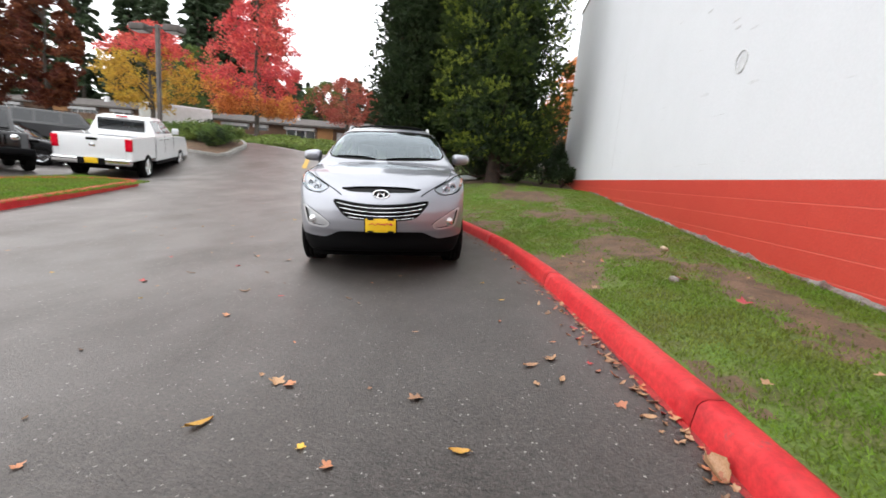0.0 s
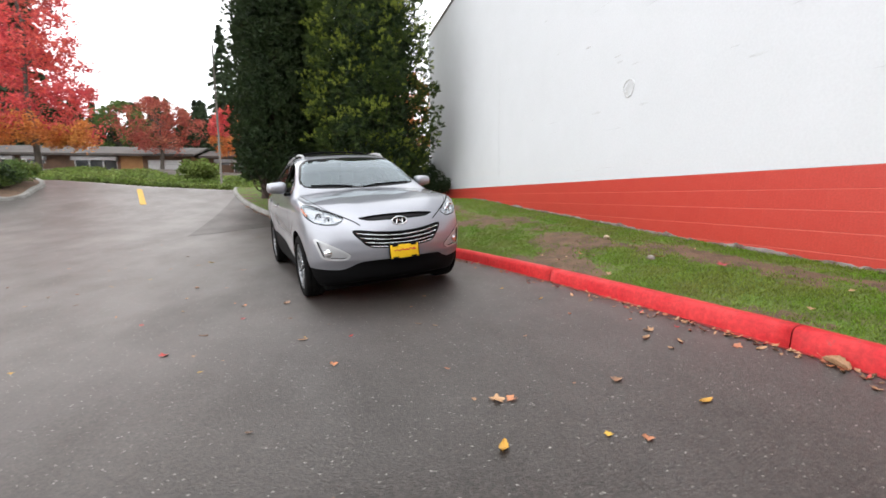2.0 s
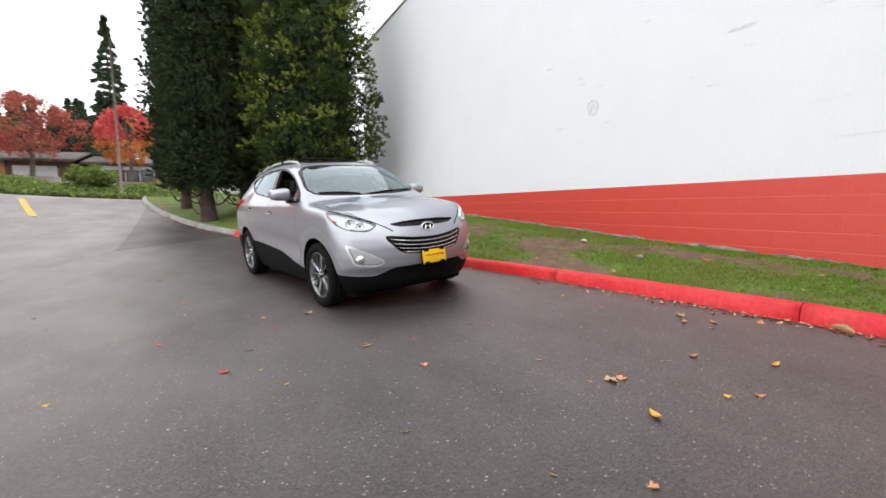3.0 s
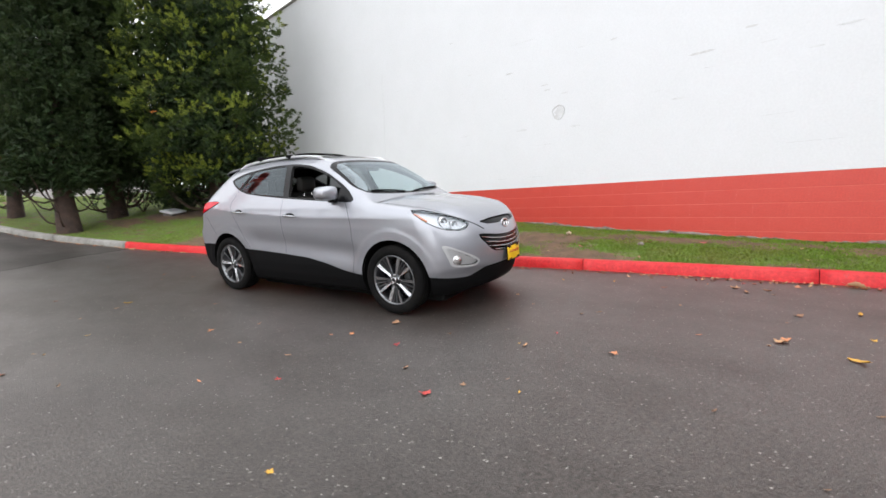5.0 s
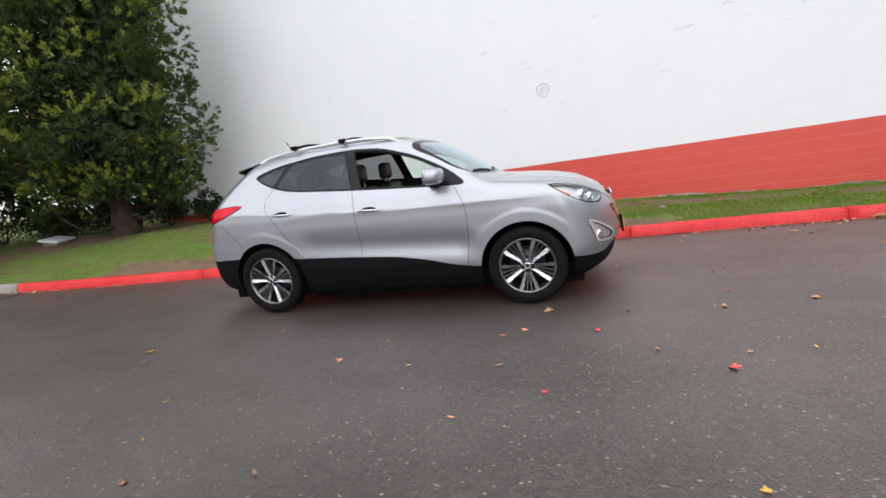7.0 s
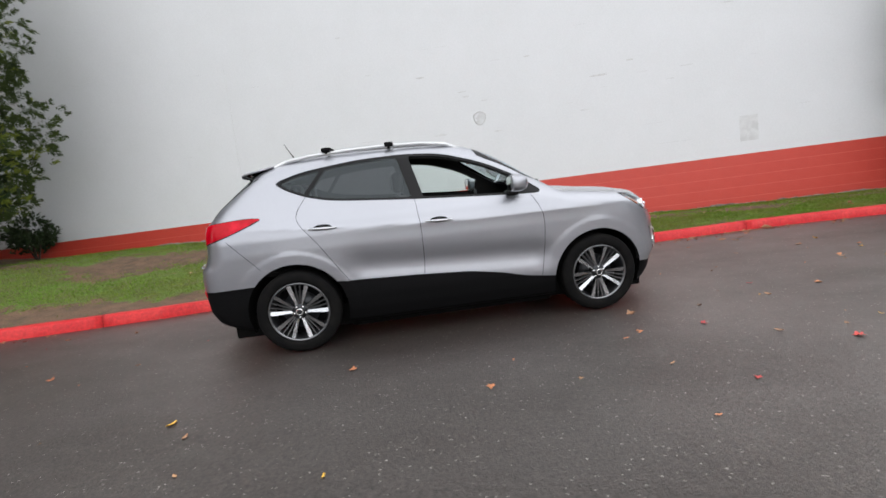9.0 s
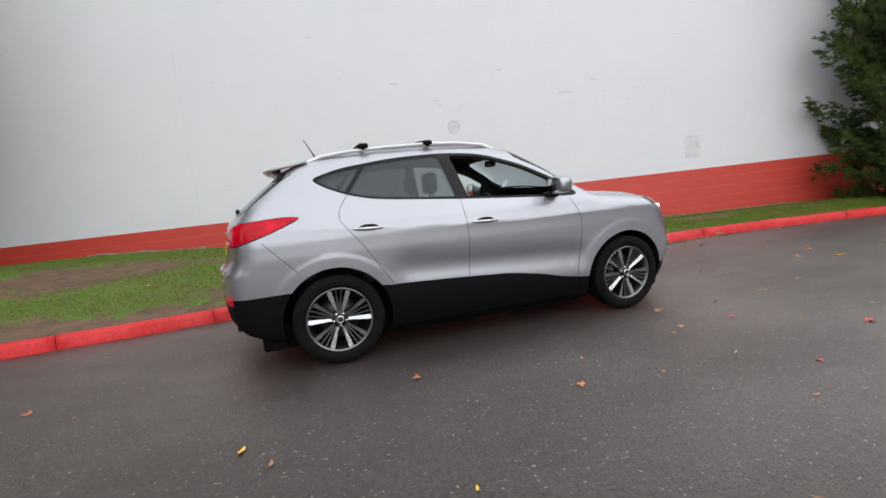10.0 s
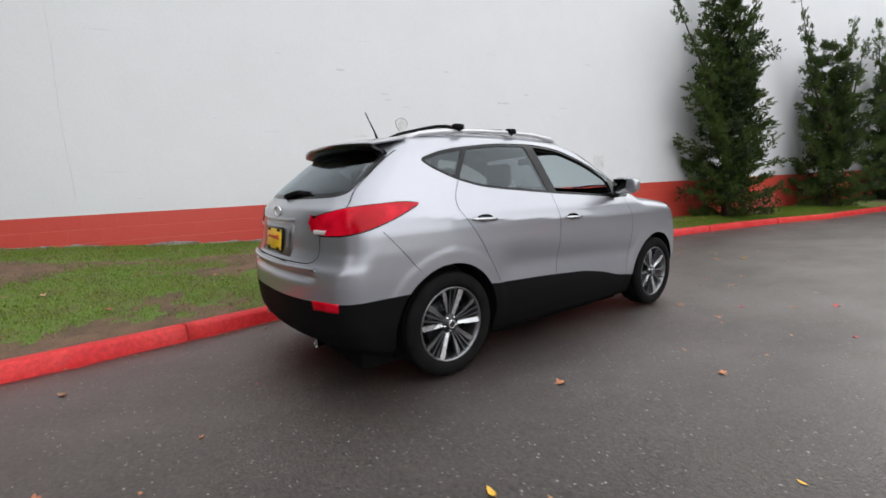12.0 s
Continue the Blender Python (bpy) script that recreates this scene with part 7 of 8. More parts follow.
# ---- planter and kerbed grass by the parked cars ----
def loop_bed(name, outline, height, kerb_mat, soil, label, kerb_h=0.14, kerb_w=0.16, mound=0.0):
    """A kerbed bed: a ring of kerb pieces and a filling."""
    bed = thing(name, label, "planter bed", kind="structure")
    pts = [Vector((x, y, 0)) for x, y in rounded(outline, 2)]
    c = sum(pts, Vector()) / len(pts)
    for a, b_ in zip(pts, pts[1:] + pts[:1]):
        d = (b_ - a).normalized()
        nrm = Vector((-d.y, d.x, 0))
        if nrm.dot(c - a) < 0:
            nrm = -nrm
        ring_ = []
        for p in (a - d * 0.01, b_ + d * 0.01):
            g = at_ground(p.x, p.y)
            ring_.append([(p.x, p.y, g - 0.2), (p.x + nrm.x * 0.01, p.y + nrm.y * 0.01, g + kerb_h - 0.02), (p.x + nrm.x * 0.03, p.y + nrm.y * 0.03, g + kerb_h), (p.x + nrm.x * kerb_w, p.y + nrm.y * kerb_w, g + kerb_h), (p.x + nrm.x * kerb_w, p.y + nrm.y * kerb_w, g - 0.2)])
        v = ring_[0] + ring_[1]
        part("kerb_length", mesh_from("kerb_length", v, [(k, k + 1, k + 6, k + 5) for k in range(4)] + [(0, 1, 2, 3, 4), (9, 8, 7, 6, 5)], [kerb_mat]), kerb_mat, bed)
    rings, vs, fs = 7, [], []
    for k in range(rings):
        t = k / (rings - 1)
        for p in pts:
            q = p.lerp(c, 0.02 + 0.97 * t)
            vs.append((q.x, q.y, at_ground(q.x, q.y) + kerb_h - 0.03 + mound * math.sin(min(1, t * 1.6) * math.pi / 2)))
    m_ = len(pts)
    for k in range(rings - 1):
        for j in range(m_):
            fs.append((k * m_ + j, k * m_ + (j + 1) % m_, (k + 1) * m_ + (j + 1) % m_, (k + 1) * m_ + j))
    part("filling", mesh_from("filling", vs, fs, [soil], True), soil, bed)
    return bed


bed = loop_bed("planter_bed", [(-12.6, 21.0), (-12.4, 19.8), (-12.0, 18.6), (-12.1, 17.9), (-12.9, 17.8), (-14.6, 18.2), (-20, 20.2), (-24, 23), (-20, 24.5), (-14, 22.6)], 0.3, GREY_KERB, BARE_SOIL, "kerbed planting bed beside the driveway", mound=0.25)
pr = random.Random(17)
for q in range(60):
    t = pr.random() ** 1.6
    x, y = -12.9 - 7.0 * t + pr.uniform(-0.3, 0.3), 18.7 + 2.0 * t + pr.uniform(0, 2.2) * (0.6 + 0.4 * t)
    s = pr.uniform(0.35, 0.75)
    shrub(x, y, at_ground(x, y) + 0.2, s * 1.1, s, pr.choice((IVY, IVY, SHRUB_AND_CORE_DARK, GREEN_LEAF, GREEN_LEAF)), 200 + q, "bed_shrub", pr.choice(("low green shrub in the planting bed", "low mixed shrub in the planting bed")), 45, 16, 0.11, 0.06, "shrubs in the bed")
strip = loop_bed("grass_island", [(-9.25, 10.5), (-8.9, 9.2), (-8.4, 7.6), (-7.7, 5.4), (-7.2, 2.0), (-7.2, -4), (-10.6, -4), (-10.6, 4), (-11.0, 8.2), (-10.2, 10.4)], 0.2, RED_KERB, GRASS_SOIL, "grass island with a red painted kerb")
n = 34000
ix = rng.uniform(-11.0, -7.4, n)
iy = rng.uniform(3.5, 10.4, n)
ok = (ix > -10.9) & (ix < -7.3 - (iy - 3.5) * 0.24)
ix, iy = ix[ok], iy[ok]
lean = rng.normal(scale=0.6, size=(len(ix), 3))
lean[:, 2] = 1
v, f = leaf_cards(np.column_stack([ix, iy, land_z(ix, iy) + 0.135]), lean, rng.uniform(0.04, 0.07, len(ix)), rng.uniform(0.010, 0.018, len(ix)), rng)
tagged(new("island_grass", mesh_from("island_grass", v, f, [BLADE])), "short green grass on the kerbed island", "grass", kind="stuff")

# ---- parked vehicles across the lot ----
CAR_WHITE = paint_material("white_car_paint", (0.78, 0.79, 0.80), 0.0)
CAR_BLACK = paint_material("black_car_paint", (0.012, 0.012, 0.014), 0.0)
DARK_GLASS = material("dark_vehicle_glass", (0.012, 0.014, 0.016), 0.04, second=(0.02, 0.022, 0.024), scale=2.0, spec=0.7)


def profile_body(outline, half, tumble, mat, name, parent, label="", bevel=0.05, z_turn=1.0):
    """A vehicle body from its side outline (u, z): full width below z_turn, leaning in above."""
    b = bmesh.new()
    rows = []
    for v in (-1, 1):
        rows.append([b.verts.new((u, v * (half - tumble * max(0.0, z - z_turn)), z)) for u, z in outline])
    f0 = b.faces.new(rows[0])
    f1 = b.faces.new(rows[1][::-1])
    n_ = len(outline)
    for k in range(n_):
        b.faces.new((rows[0][k], rows[1][k], rows[1][(k + 1) % n_], rows[0][(k + 1) % n_]))
    bmesh.ops.recalc_face_normals(b, faces=b.faces[:])
    bmesh.ops.bevel(b, geom=b.edges[:], offset=bevel, segments=3, affect="EDGES", profile=0.6)
    return part(name, b, mat, parent, label, smooth=False)


def side_pane(outline, half, tumble, z_turn, parent, out=0.006):
    for s in (-1, 1):
        b = bmesh.new()
        vs = [b.verts.new((u, s * (half - tumble * max(0.0, z - z_turn) + out), z)) for u, z in outline]
        b.faces.new(vs if s < 0 else vs[::-1])
        r = bmesh.ops.extrude_face_region(b, geom=b.faces[:])
        bmesh.ops.translate(b, vec=(0, -s * 0.03, 0), verts=[e for e in r["geom"] if isinstance(e, bmesh.types.BMVert)])
        bmesh.ops.recalc_face_normals(b, faces=b.faces[:])
        part("side_window", b, DARK_GLASS, parent, smooth=False)


def plain_wheels(parent, places, radius, half, rim_mat):
    for u in places:
        for s in (-1, 1):
            w = part("tyre", lathe([(radius * 0.62, -0.11), (radius * 0.9, -0.12), (radius, -0.09), (radius, 0.09), (radius * 0.9, 0.12), (radius * 0.62, 0.11)], 28), RUBBER, parent, m=Matrix.Translation((u, s * half, radius)))
            part("rim", lathe([(0.0, -0.09), (radius * 0.2, -0.095), (radius * 0.24, -0.07), (radius * 0.5, -0.06), (radius * 0.6, -0.10), (radius * 0.64, -0.11)], 24), rim_mat, w, m=Matrix.Rotation(0 if s < 0 else math.pi, 4, "Z"))
            b = bmesh.new()
            for q in range(5):
                a = 2 * math.pi * q / 5
                box(radius * 0.12, -0.098, -0.035, radius * 0.60, -0.075, 0.035, 0.006, b, m=Matrix.Rotation(a, 4, "Y"))
            part("spokes", b, rim_mat, w, m=Matrix.Rotation(0 if s < 0 else math.pi, 4, "Z"), smooth=False)
        # black box across the vehicle stands in for the shade in both arches
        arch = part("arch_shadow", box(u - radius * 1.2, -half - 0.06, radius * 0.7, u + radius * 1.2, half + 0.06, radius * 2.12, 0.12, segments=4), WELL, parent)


def vehicle(name, label, x, y, ahead, z=None):
    a = math.atan2(ahead[1], ahead[0])
    zz = at_ground(x, y) if z is None else z
    return thing(name, label, "car", Matrix.Translation((x, y, zz)) @ Matrix.Rotation(a, 4, "Z"), group="parked vehicles")


# white crew-cab pickup seen from behind
truck = vehicle("pickup_truck", "white crew-cab pickup truck parked across the lot", -12.75, 14.1, (-0.40, 0.92))
truck.location.z = at_ground(-12.06, 12.52) + 1.72 * math.tan(radians(4.5)) - 0.02
truck.rotation_euler = (0, radians(-4.5), math.atan2(0.92, -0.40))
H_ = 0.98
profile_body([(-2.95, 0.62), (-2.95, 1.32), (-0.95, 1.34), (-0.95, 0.62)], H_, 0.05, CAR_WHITE, "bed", truck, "white steel load bed", 0.05, 0.9)
profile_body([(-0.93, 0.50), (-0.93, 1.36), (1.30, 1.32), (2.65, 1.25), (2.85, 1.05), (2.88, 0.5)], H_, 0.05, CAR_WHITE, "body", truck, "white painted body", 0.07, 0.9)
profile_body([(-0.90, 1.30), (-0.78, 1.86), (-0.3, 1.93), (0.55, 1.90), (1.25, 1.31)], H_ - 0.04, 0.42, CAR_WHITE, "cab", truck, "white cab", 0.06, 1.3)
side_pane([(-0.66, 1.40), (-0.60, 1.80), (0.02, 1.83), (0.02, 1.40)], H_ - 0.04, 0.42, 1.3, truck)
side_pane([(0.10, 1.40), (0.10, 1.82), (0.52, 1.80), (0.98, 1.40)], H_ - 0.04, 0.42, 1.3, truck)
part("rear_window", box(-0.885, -0.66, 1.42, -0.83, 0.66, 1.80, 0.02, m=None), DARK_GLASS, truck, "dark rear window")
part("brake_lamp", box(-0.83, -0.17, 1.865, -0.76, 0.17, 1.905, 0.01), RED_LENS, truck)
part("tailgate", box(-2.985, -0.80, 0.70, -2.945, 0.80, 1.31, 0.02), CAR_WHITE, truck, "white tailgate")
part("tailgate_handle", box(-3.0, -0.14, 1.18, -2.98, 0.14, 1.25, 0.01), GLOSS_BLACK, truck)
part("tailgate_mark", box(-2.995, -0.07, 0.99, -2.984, 0.07, 1.09, 0.02), CHROME, truck)
bumper = part("rear_bumper", box(-3.12, -0.97, 0.50, -2.93, 0.97, 0.70, 0.05, segments=3), CHROME, truck, "chrome rear bumper")
part("licence_plate", box(-3.13, -0.16, 0.54, -3.115, 0.16, 0.70, 0.005), PLATE_YELLOW, bumper, "yellow plate")
part("plate_recess", box(-3.122, -0.34, 0.51, -3.10, 0.34, 0.69, 0.01), GLOSS_BLACK, bumper)
for s in (-1, 1):
    t_ = part("tail_lamp", box(-2.98, s * 0.885 - 0.085, 0.92, -2.86, s * 0.885 + 0.085, 1.27, 0.02), RED_LENS, truck, "red tail lamp")
    part("door_mirror", box(0.82, s * 1.09 - 0.11, 1.38, 0.92, s * 1.09 + 0.11, 1.60, 0.03), CAR_WHITE, truck)
    part("door_handle", box(-0.52, s * 0.985 - 0.02, 1.20, -0.34, s * 0.985 + 0.02, 1.235, 0.008), CHROME, truck)
    part("door_handle", box(0.22, s * 0.985 - 0.02, 1.20, 0.40, s * 0.985 + 0.02, 1.235, 0.008), CHROME, truck)
    for u in (-0.90, 0.06, 1.06):
        part("door_gap", box(u - 0.006, s * (H_ - 0.012) - 0.006, 0.62, u + 0.006, s * (H_ - 0.012) + 0.006, 1.34, 0.0), SEAM, truck)
    part("exhaust_tip", tube([(-2.85, s * 0.62, 0.46), (-3.08, s * 0.62, 0.46)], 0.045, 12), CHROME, truck)
    part("rocker", box(-0.9, s * 0.94 - 0.03, 0.40, 1.35, s * 0.94 + 0.03, 0.52, 0.02), BLACK_TRIM, truck)
part("underside", box(-2.9, -0.8, 0.38, 2.7, 0.8, 0.60, 0.04), WELL, truck)
plain_wheels(truck, (-1.72, 1.86), 0.40, 0.87, CHROME)

# boxy black utility vehicle on the higher row
box_suv = vehicle("utility_vehicle", "black boxy utility vehicle on the upper parking row", -23.4, 21.5, (0.75, 0.66))
profile_body([(-2.2, 0.45), (-2.2, 1.15), (1.3, 1.12), (2.15, 1.02), (2.2, 0.45)], 0.92, 0.02, CAR_BLACK, "body", box_suv, "black painted body", 0.07, 0.9)
profile_body([(-2.17, 1.10), (-2.08, 1.80), (0.55, 1.82), (1.15, 1.10)], 0.90, 0.2, CAR_BLACK, "cabin", box_suv, "", 0.06, 1.1)
for a, c, d, e in ((-2.0, -1.25, -1.95, -1.25), (-1.12, -0.20, -1.12, -0.20), (-0.08, 0.88, -0.08, 0.50)):
    side_pane([(a, 1.20), (d, 1.70), (e, 1.70), (c, 1.20)], 0.90, 0.2, 1.1, box_suv)
plain_wheels(box_suv, (-1.35, 1.4), 0.39, 0.85, ALLOY_DARK)
part("roof_bar", box(-1.8, -0.62, 1.83, 0.3, -0.58, 1.87, 0.01), BLACK_TRIM, box_suv)
part("roof_bar", box(-1.8, 0.58, 1.83, 0.3, 0.62, 1.87, 0.01), BLACK_TRIM, box_suv)

# black saloon
sed = vehicle("saloon_car", "black saloon car parked beside the pickup", -16.9, 13.0, (0.83, 0.56))
profile_body([(-2.35, 0.35), (-2.38, 0.85), (-1.5, 0.98), (1.1, 0.92), (2.1, 0.74), (2.3, 0.55), (2.3, 0.32)], 0.90, 0.05, CAR_BLACK, "body", sed, "black painted body", 0.09, 0.75)
profile_body([(-1.85, 0.93), (-1.05, 1.38), (-0.3, 1.46), (0.35, 1.40), (1.15, 0.90)], 0.84, 0.5, CAR_BLACK, "cabin", sed, "", 0.07, 0.95)
side_pane([(-1.35, 0.99), (-0.95, 1.33), (-0.30, 1.39), (-0.30, 0.99)], 0.84, 0.5, 0.95, sed)
side_pane([(-0.22, 0.99), (-0.22, 1.39), (0.28, 1.34), (0.82, 0.99)], 0.84, 0.5, 0.95, sed)
part("windscreen", box(-0.02, -0.60, 0.0, 0.02, 0.60, 0.80, 0.01, m=Matrix.Translation((1.10, 0, 0.94)) @ Matrix.Rotation(radians(-58), 4, "Y")), DARK_GLASS, sed)
for s in (-1, 1):
    part("headlamp", box(2.05, s * 0.66 - 0.18, 0.62, 2.26, s * 0.66 + 0.18, 0.74, 0.03), REFLECTOR, sed)
    part("door_mirror", box(0.66, s * 0.98 - 0.09, 0.95, 0.78, s * 0.98 + 0.09, 1.07, 0.03), CAR_BLACK, sed)
plain_wheels(sed, (-1.4, 1.4), 0.33, 0.80, ALLOY)

# black off-roader, nose on
jeep = vehicle("off_roader", "black off-road car facing the driveway, yellow plate", -14.4, 10.6, (0.80, -0.45))
profile_body([(-1.9, 0.5), (-1.9, 1.05), (0.4, 1.08), (1.70, 1.02), (1.78, 0.55)], 0.78, 0.0, CAR_BLACK, "body", jeep, "black painted body", 0.06, 0.9)
profile_body([(-1.88, 1.05), (-1.84, 1.72), (0.1, 1.74), (0.45, 1.06)], 0.76, 0.12, CAR_BLACK, "cabin", jeep, "", 0.05, 1.1)
side_pane([(-1.7, 1.15), (-1.68, 1.62), (-0.8, 1.62), (-0.8, 1.15)], 0.76, 0.12, 1.1, jeep)
side_pane([(-0.7, 1.15), (-0.7, 1.62), (0.05, 1.62), (0.30, 1.15)], 0.76, 0.12, 1.1, jeep)
part("windscreen", box(-0.02, -0.62, 0.0, 0.02, 0.62, 0.56, 0.01, m=Matrix.Translation((0.46, 0, 1.12)) @ Matrix.Rotation(radians(-28), 4, "Y")), DARK_GLASS, jeep)
grl = part("grille", box(1.775, -0.60, 0.62, 1.81, 0.60, 1.00, 0.03), CAR_BLACK, jeep)
for q in range(7):
    part("grille_slot", box(1.812, -0.30 + 0.1 * q - 0.025, 0.68, 1.816, -0.30 + 0.1 * q + 0.025, 0.94, 0.001), WELL, grl)
for s in (-1, 1):
    part("headlamp", lathe([(0.0, -0.03), (0.08, -0.02), (0.095, 0.0), (0.10, 0.02)], 20), REFLECTOR, jeep, m=Matrix.Translation((1.83, s * 0.48, 0.86)) @ Matrix.Rotation(radians(90), 4, "Z"))
    part("mudguard", box(0.75, s * 0.86 - 0.13, 0.78, 1.72, s * 0.86 + 0.13, 0.86, 0.03), BLACK_TRIM, jeep)
part("front_bumper", box(1.82, -0.85, 0.42, 2.0, 0.85, 0.60, 0.04), BLACK_TRIM, jeep)
part("licence_plate", box(2.0, -0.60, 0.50, 2.01, -0.28, 0.66, 0.004), PLATE_YELLOW, jeep, "yellow plate")
plain_wheels(jeep, (-1.2, 1.25), 0.39, 0.80, ALLOY_DARK)

# white box trailer before the houses
tr_ = vehicle("box_trailer", "white enclosed box trailer before the buildings", -27.5, 35.0, (0.78, 0.62))
part("trailer_box", box(-2.6, -1.05, 0.55, 2.6, 1.05, 2.35, 0.10, segments=3), WHITE_TRIM, tr_, "white smooth panels")
part("drawbar", tube([(2.5, 0, 0.55), (3.7, 0, 0.5)], 0.05, 8), STEEL, tr_)
part("trailer_frame", box(-2.5, -0.95, 0.42, 2.5, 0.95, 0.548, 0.02), STEEL, tr_)
plain_wheels(tr_, (-0.4, 0.4), 0.34, 0.98, ALLOY)

# ---- fallen leaves ----
def leaf_mesh(kind, seed, mat):
    """A curled leaf: a long pointed blade, or a lobed one with a stalk. About 1 unit long."""
    r = random.Random(seed)
    b = bmesh.new()
    if kind == "blade":
        rows = []
        for q in range(9):
            t = q / 8
            w = 0.20 * math.sin(math.pi * t ** 0.85) ** 0.9 + 0.004
            lift = 0.10 * (2 * t - 1) ** 2 + 0.03 * r.random()
            rows.append([b.verts.new((t - 0.5, s * w, lift + (0.07 * abs(s)) * (1 + 0.6 * r.random()))) for s in (-1, 0, 1)])
        for r0, r1 in zip(rows, rows[1:]):
            for k in range(2):
                b.faces.new((r0[k], r1[k], r1[k + 1], r0[k + 1]))
        tip = rows[0][1].co
        tube([tip, tip + Vector((-0.12, 0.01, 0.02))], [0.012, 0.006], 5, b)
    elif kind == "curl":
        # a big dry leaf rolled up on itself
        rows = []
        for q in range(11):
            t = q / 10
            w = 0.42 * math.sin(math.pi * (0.06 + 0.88 * t)) ** 0.6 * r.uniform(0.85, 1.1)
            rows.append([b.verts.new((t - 0.5 + 0.04 * r.random(), w * math.sin(2.0 * s) * 0.75, 0.03 + w * 0.62 * (1 - math.cos(2.0 * s)) + 0.05 * r.random())) for s in (-1, -0.6, -0.25, 0.1, 0.5, 0.9)])
        for r0, r1 in zip(rows, rows[1:]):
            for k in range(5):
                b.faces.new((r0[k], r1[k], r1[k + 1], r0[k + 1]))
        tip = rows[0][2].co.copy()
        tube([tip, tip + Vector((-0.3, 0.05, 0.12))], [0.014, 0.008], 5, b)
    else:
        c = b.verts.new((0, 0, 0.02))
        pts = []
        n = 26
        for q in range(n):
            a = 2 * math.pi * q / n
            lobe = 0.30 + 0.22 * abs(math.cos(2.5 * a)) ** 1.4
            if abs(a - math.pi) < 0.35:
                lobe *= 0.6
            rad = lobe * r.uniform(0.88, 1.1)
            pts.append(b.verts.new((rad * math.cos(a), rad * math.sin(a), 0.02 + (0.6 * rad * rad + 0.1 * rad) * (0.5 + 0.5 * math.sin(2 * a + seed)) + 0.05 * r.random())))
        for q in range(n):
            b.faces.new((c, pts[q], pts[(q + 1) % n]))
        tube([(0, 0, 0.02), (-0.3, 0.02, 0.03), (-0.55, 0.05, 0.10)], [0.012, 0.010, 0.008], 5, b)
    me = bpy.data.meshes.new("leaf")
    b.to_mesh(me)
    b.free()
    me.polygons.foreach_set("use_smooth", np.ones(len(me.polygons), dtype=bool))
    me.materials.append(mat)
    return me


LEAVES = {(k, c): [leaf_mesh(k, 10 * c + q, DEAD_LEAF[c]) for q in range(3)] for k in ("blade", "lobed", "curl") for c in range(5)}
COLOUR_WORD = ("tan", "orange", "yellow", "red", "brown")
lr = random.Random(77)


def fallen(x, y, z, size, kind, c, tilt=8, where="on wet asphalt"):
    ob = new("fallen_leaf", lr.choice(LEAVES[(kind, c)]))
    ob.matrix_basis = Matrix.LocRotScale((x, y, z + 0.003), Euler((radians(lr.uniform(-tilt, tilt)), radians(lr.uniform(-tilt, tilt)), lr.uniform(0, 6.28))), (size * 0.78 * (0.82 if kind == "lobed" else 1), size * 0.7, size * 0.7))
    tagged(ob, COLOUR_WORD[c] + " fallen autumn leaf " + where, "leaf", group="fallen leaves")


# the ones that stand out on the open asphalt: place, size in cm, shape and colour
for x, y, s, k, c in ((-0.27, 1.87, 11, "lobed", 0), (-0.99, 1.92, 13, "lobed", 0), (-0.03, 1.50, 11, "blade", 2), (-1.12, 1.52, 15, "blade", 2), (-3.07, 3.45, 11, "lobed", 3),
                      (-2.64, 4.22, 8, "lobed", 3), (-2.28, 4.64, 13, "lobed", 0), (-2.95, 9.47, 10, "lobed", 1), (-3.74, 7.82, 10, "blade", 2), (-3.47, 5.90, 9, "lobed", 1)):
    fallen(x, y, float(road_z(x, y)), s / 100, k, c)
for x, y, s, k, c in ((-3.08, 6.90, 10, "lobed", 1), (-1.77, 9.70, 11, "blade", 0), (-2.06, 3.38, 10, "blade", 0), (-0.91, 1.90, 10, "lobed", 1), (-1.83, 2.79, 9, "lobed", 1),
                      (-2.89, 3.83, 9, "blade", 0), (0.42, 2.42, 12, "lobed", 0), (0.30, 2.31, 12, "blade", 0), (0.45, 2.16, 10, "blade", 0), (-0.5, 1.35, 8, "lobed", 1)):
    fallen(x, y, float(road_z(x, y)), s / 100, k, c)
# a big curled brown one in the gutter by the kerb joint
fallen(0.90, 1.52, float(road_z(0.9, 1.52)) + 0.004, 0.17, "curl", 0, 10, "curled up beside the kerb")
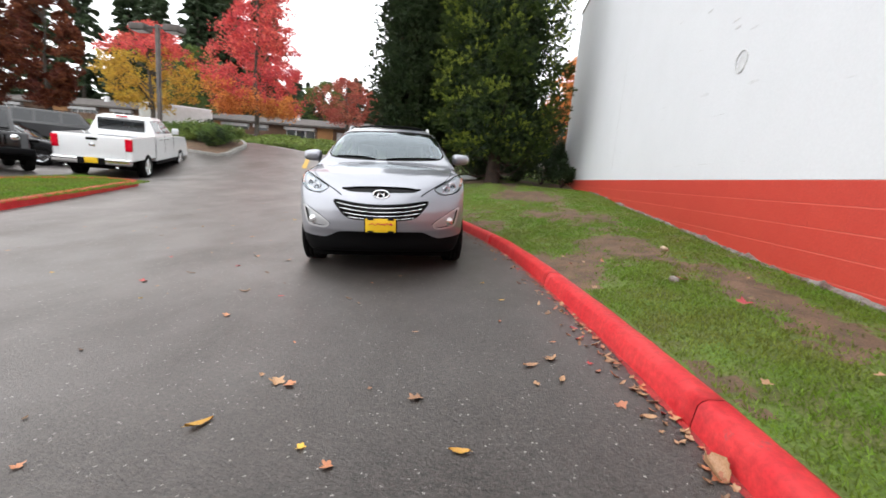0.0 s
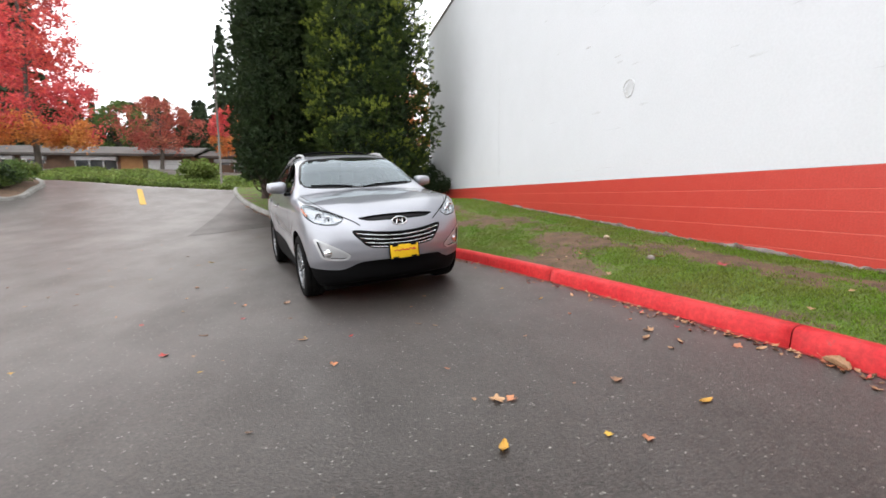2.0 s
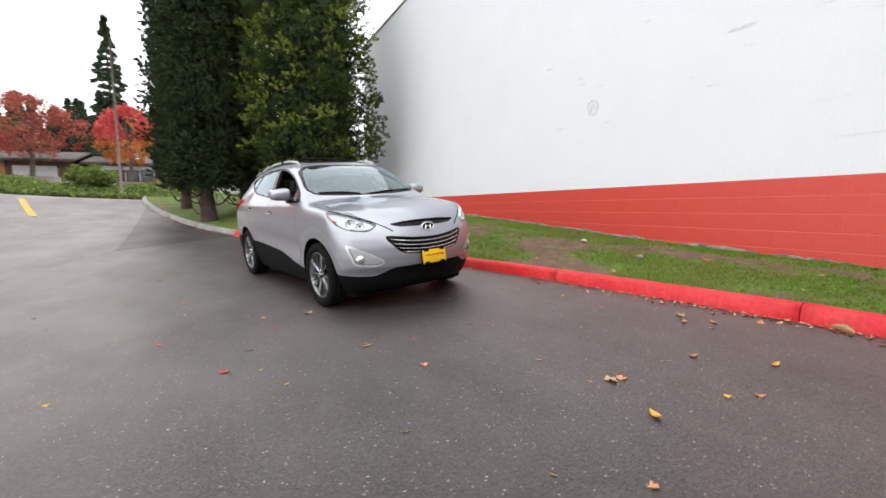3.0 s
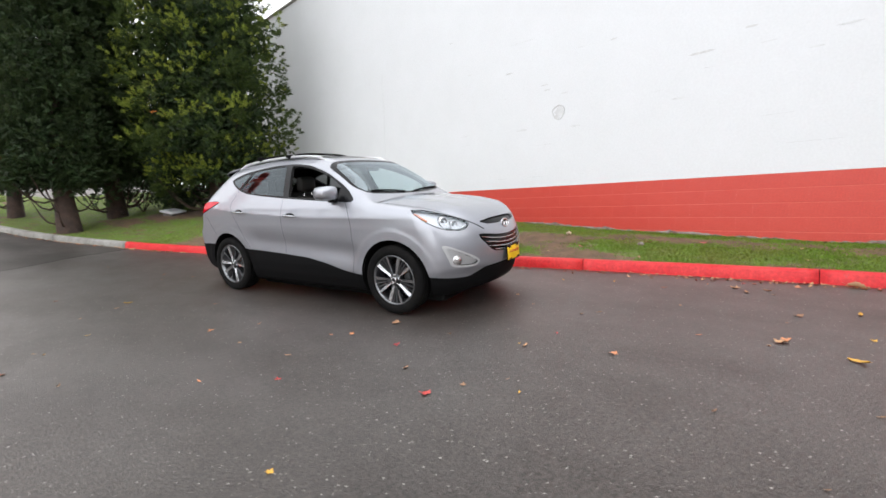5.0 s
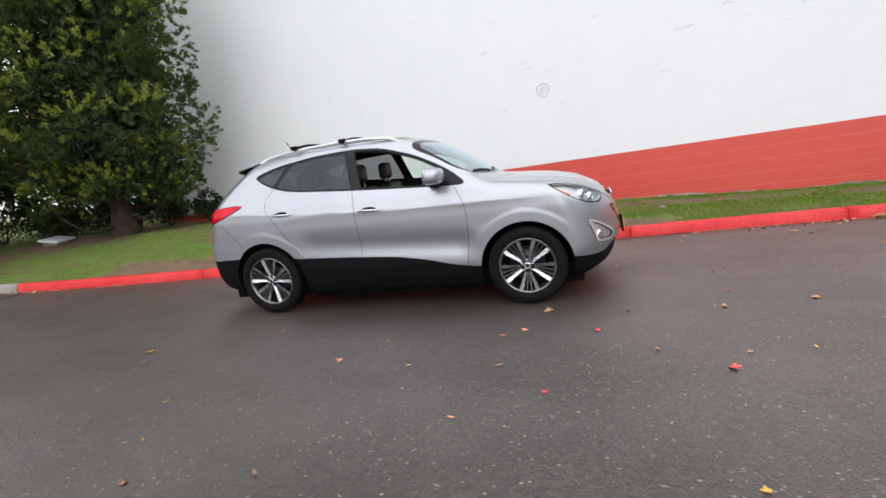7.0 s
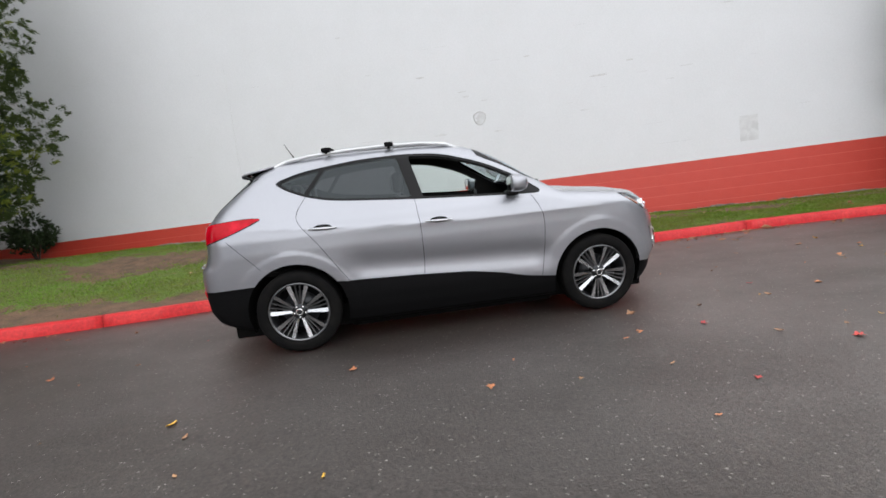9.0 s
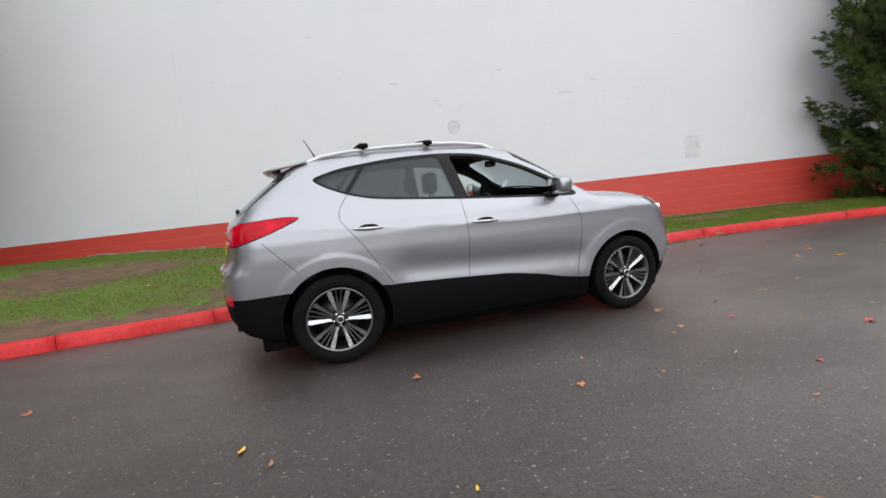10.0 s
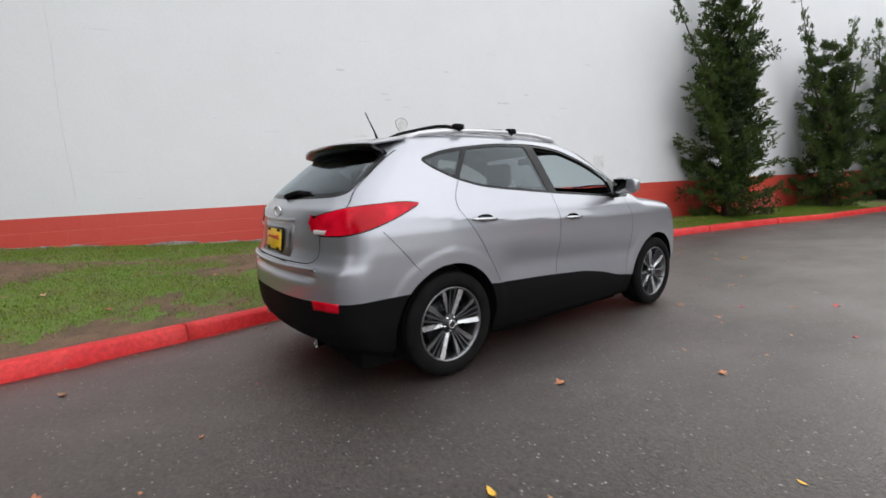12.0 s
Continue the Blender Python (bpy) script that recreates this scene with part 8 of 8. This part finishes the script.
# drift along the gutter: the single leaves, then the small broken ones as one litter
for q in range(110):
    y = lr.choice((lr.uniform(0.2, 6.2), lr.gauss(2.4, 0.7), lr.uniform(-5, 12.5)))
    x = float(kerb_x(y)) - abs(lr.gauss(0.0, 0.09)) - 0.025
    fallen(x, y, float(road_z(x, y)), lr.uniform(0.045, 0.09), lr.choice(("blade", "blade", "lobed")), lr.choice((0, 0, 0, 0, 1, 1, 4, 3)), 28, "in the gutter beside the kerb")
lit_v, lit_f, lit_m = [], [], []
for q in range(420):
    y = lr.choice((lr.uniform(0.2, 7.5), lr.uniform(-5, 18.5), lr.uniform(11.5, 18.5)))
    x = float(kerb_x(y)) - abs(lr.gauss(0.0, 0.07)) - 0.02
    c = lr.choice((0, 0, 0, 1, 4))
    me = LEAVES[(lr.choice(("blade", "lobed")), c)][lr.randrange(3)]
    k = lr.uniform(0.018, 0.045) * (1.8 if y > 11 else 1.0)
    m = Matrix.LocRotScale((x, y, float(road_z(x, y)) + 0.004), Euler((lr.uniform(-0.5, 0.5), lr.uniform(-0.5, 0.5), lr.uniform(0, 6.28))), (k, k, k))
    n0 = len(lit_v)
    lit_v += [m @ v.co for v in me.vertices]
    lit_f += [[n0 + i for i in p.vertices] for p in me.polygons]
    lit_m += [c] * len(me.polygons)
tagged(new("leaf_litter", mesh_from("leaf_litter", lit_v, lit_f, DEAD_LEAF, index=lit_m)), "small broken tan leaves along the gutter", "leaf litter", kind="stuff")
# strewn over the asphalt
for q in range(105):
    x, y = lr.uniform(-6.0, 0.9), lr.uniform(0.2, 11)
    if x > float(kerb_x(y)) - 0.2 or (-2.6 < x < -0.3 and 4.3 < y < 8.5):
        continue
    fallen(x, y, float(road_z(x, y)), lr.uniform(0.03, 0.08), lr.choice(("blade", "lobed")), lr.choice((0, 0, 1, 1, 3, 4, 2)))
# on the grass
for q in range(62):
    y = lr.uniform(-2, 13)
    k = float(kerb_x(y)) + 0.2
    x = lr.uniform(k, WALL_X - 0.1)
    fallen(x, y, float(verge_z(x, y)) + 0.035, lr.uniform(0.04, 0.10), lr.choice(("blade", "lobed")), lr.choice((0, 0, 0, 1, 3, 4)), 20, "lying on the grass verge")
fallen(1.75, 3.01, float(verge_z(1.75, 3.01)) + 0.04, 0.16, "lobed", 3, 10, "lying on the grass verge")
fallen(1.60, 3.66, float(verge_z(1.6, 3.66)) + 0.04, 0.13, "blade", 1, 10, "lying on the grass verge")


def pebble(x, y, s, label, mat):
    r = random.Random(int(x * 1000))
    b = bmesh.new()
    bmesh.ops.create_icosphere(b, subdivisions=2, radius=1.0)
    for v in b.verts:
        v.co *= 1 + 0.22 * noise.noise(v.co * 1.7 + Vector((x, y, 0)))
    bmesh.ops.transform(b, matrix=Matrix.LocRotScale((x, y, float(verge_z(x, y)) + s * 0.35), Euler((r.random(), r.random(), r.random() * 6)), (s, s * 0.75, s * 0.5)), verts=b.verts)
    tagged(part("stone", b, mat), label, "stone", group="stones on the verge")


pebble(1.58, 3.75, 0.05, "flat grey stone on the grass", FOOTING)
pebble(1.97, 5.06, 0.06, "pale tan stone on worn soil", material("tan_stone", (0.55, 0.42, 0.30), 0.8, second=(0.4, 0.3, 0.2), scale=20.0))

# ---- the blocks of the wall's red base, course by course ----
near_blocks, far_v, far_f = 0, [], []
for course in range(6):
    z = BAND_Z - 0.2 * (course + 1)
    y = -45 + (0.2 if course % 2 else 0.0)
    while y < WALL_END - 0.01:
        ln = min(0.4, WALL_END - y)
        if z + 0.2 > float(wall_foot(y + 0.2)) - 0.12:
            if -3.2 < y < WALL_END and near_blocks < 300:
                part("block", block(ln), RED_WALL, wall, m=Matrix.Translation((WALL_X, y, z)))
                near_blocks += 1
            else:
                k = len(far_v)
                far_v += [(WALL_X + 0.02, y, z), (WALL_X, y, z + 0.004), (WALL_X, y, z + 0.191), (WALL_X + 0.02, y, z + 0.1935),
                          (WALL_X + 0.02, y + ln, z), (WALL_X, y + ln, z + 0.004), (WALL_X, y + ln, z + 0.191), (WALL_X + 0.02, y + ln, z + 0.1935)]
                far_f += [(k, k + 1, k + 5, k + 4), (k + 1, k + 2, k + 6, k + 5), (k + 2, k + 3, k + 7, k + 6)]
        y += ln
part("far_blocks", mesh_from("far_blocks", far_v, far_f, [RED_WALL]), RED_WALL, wall)["kind"] = "stuff"
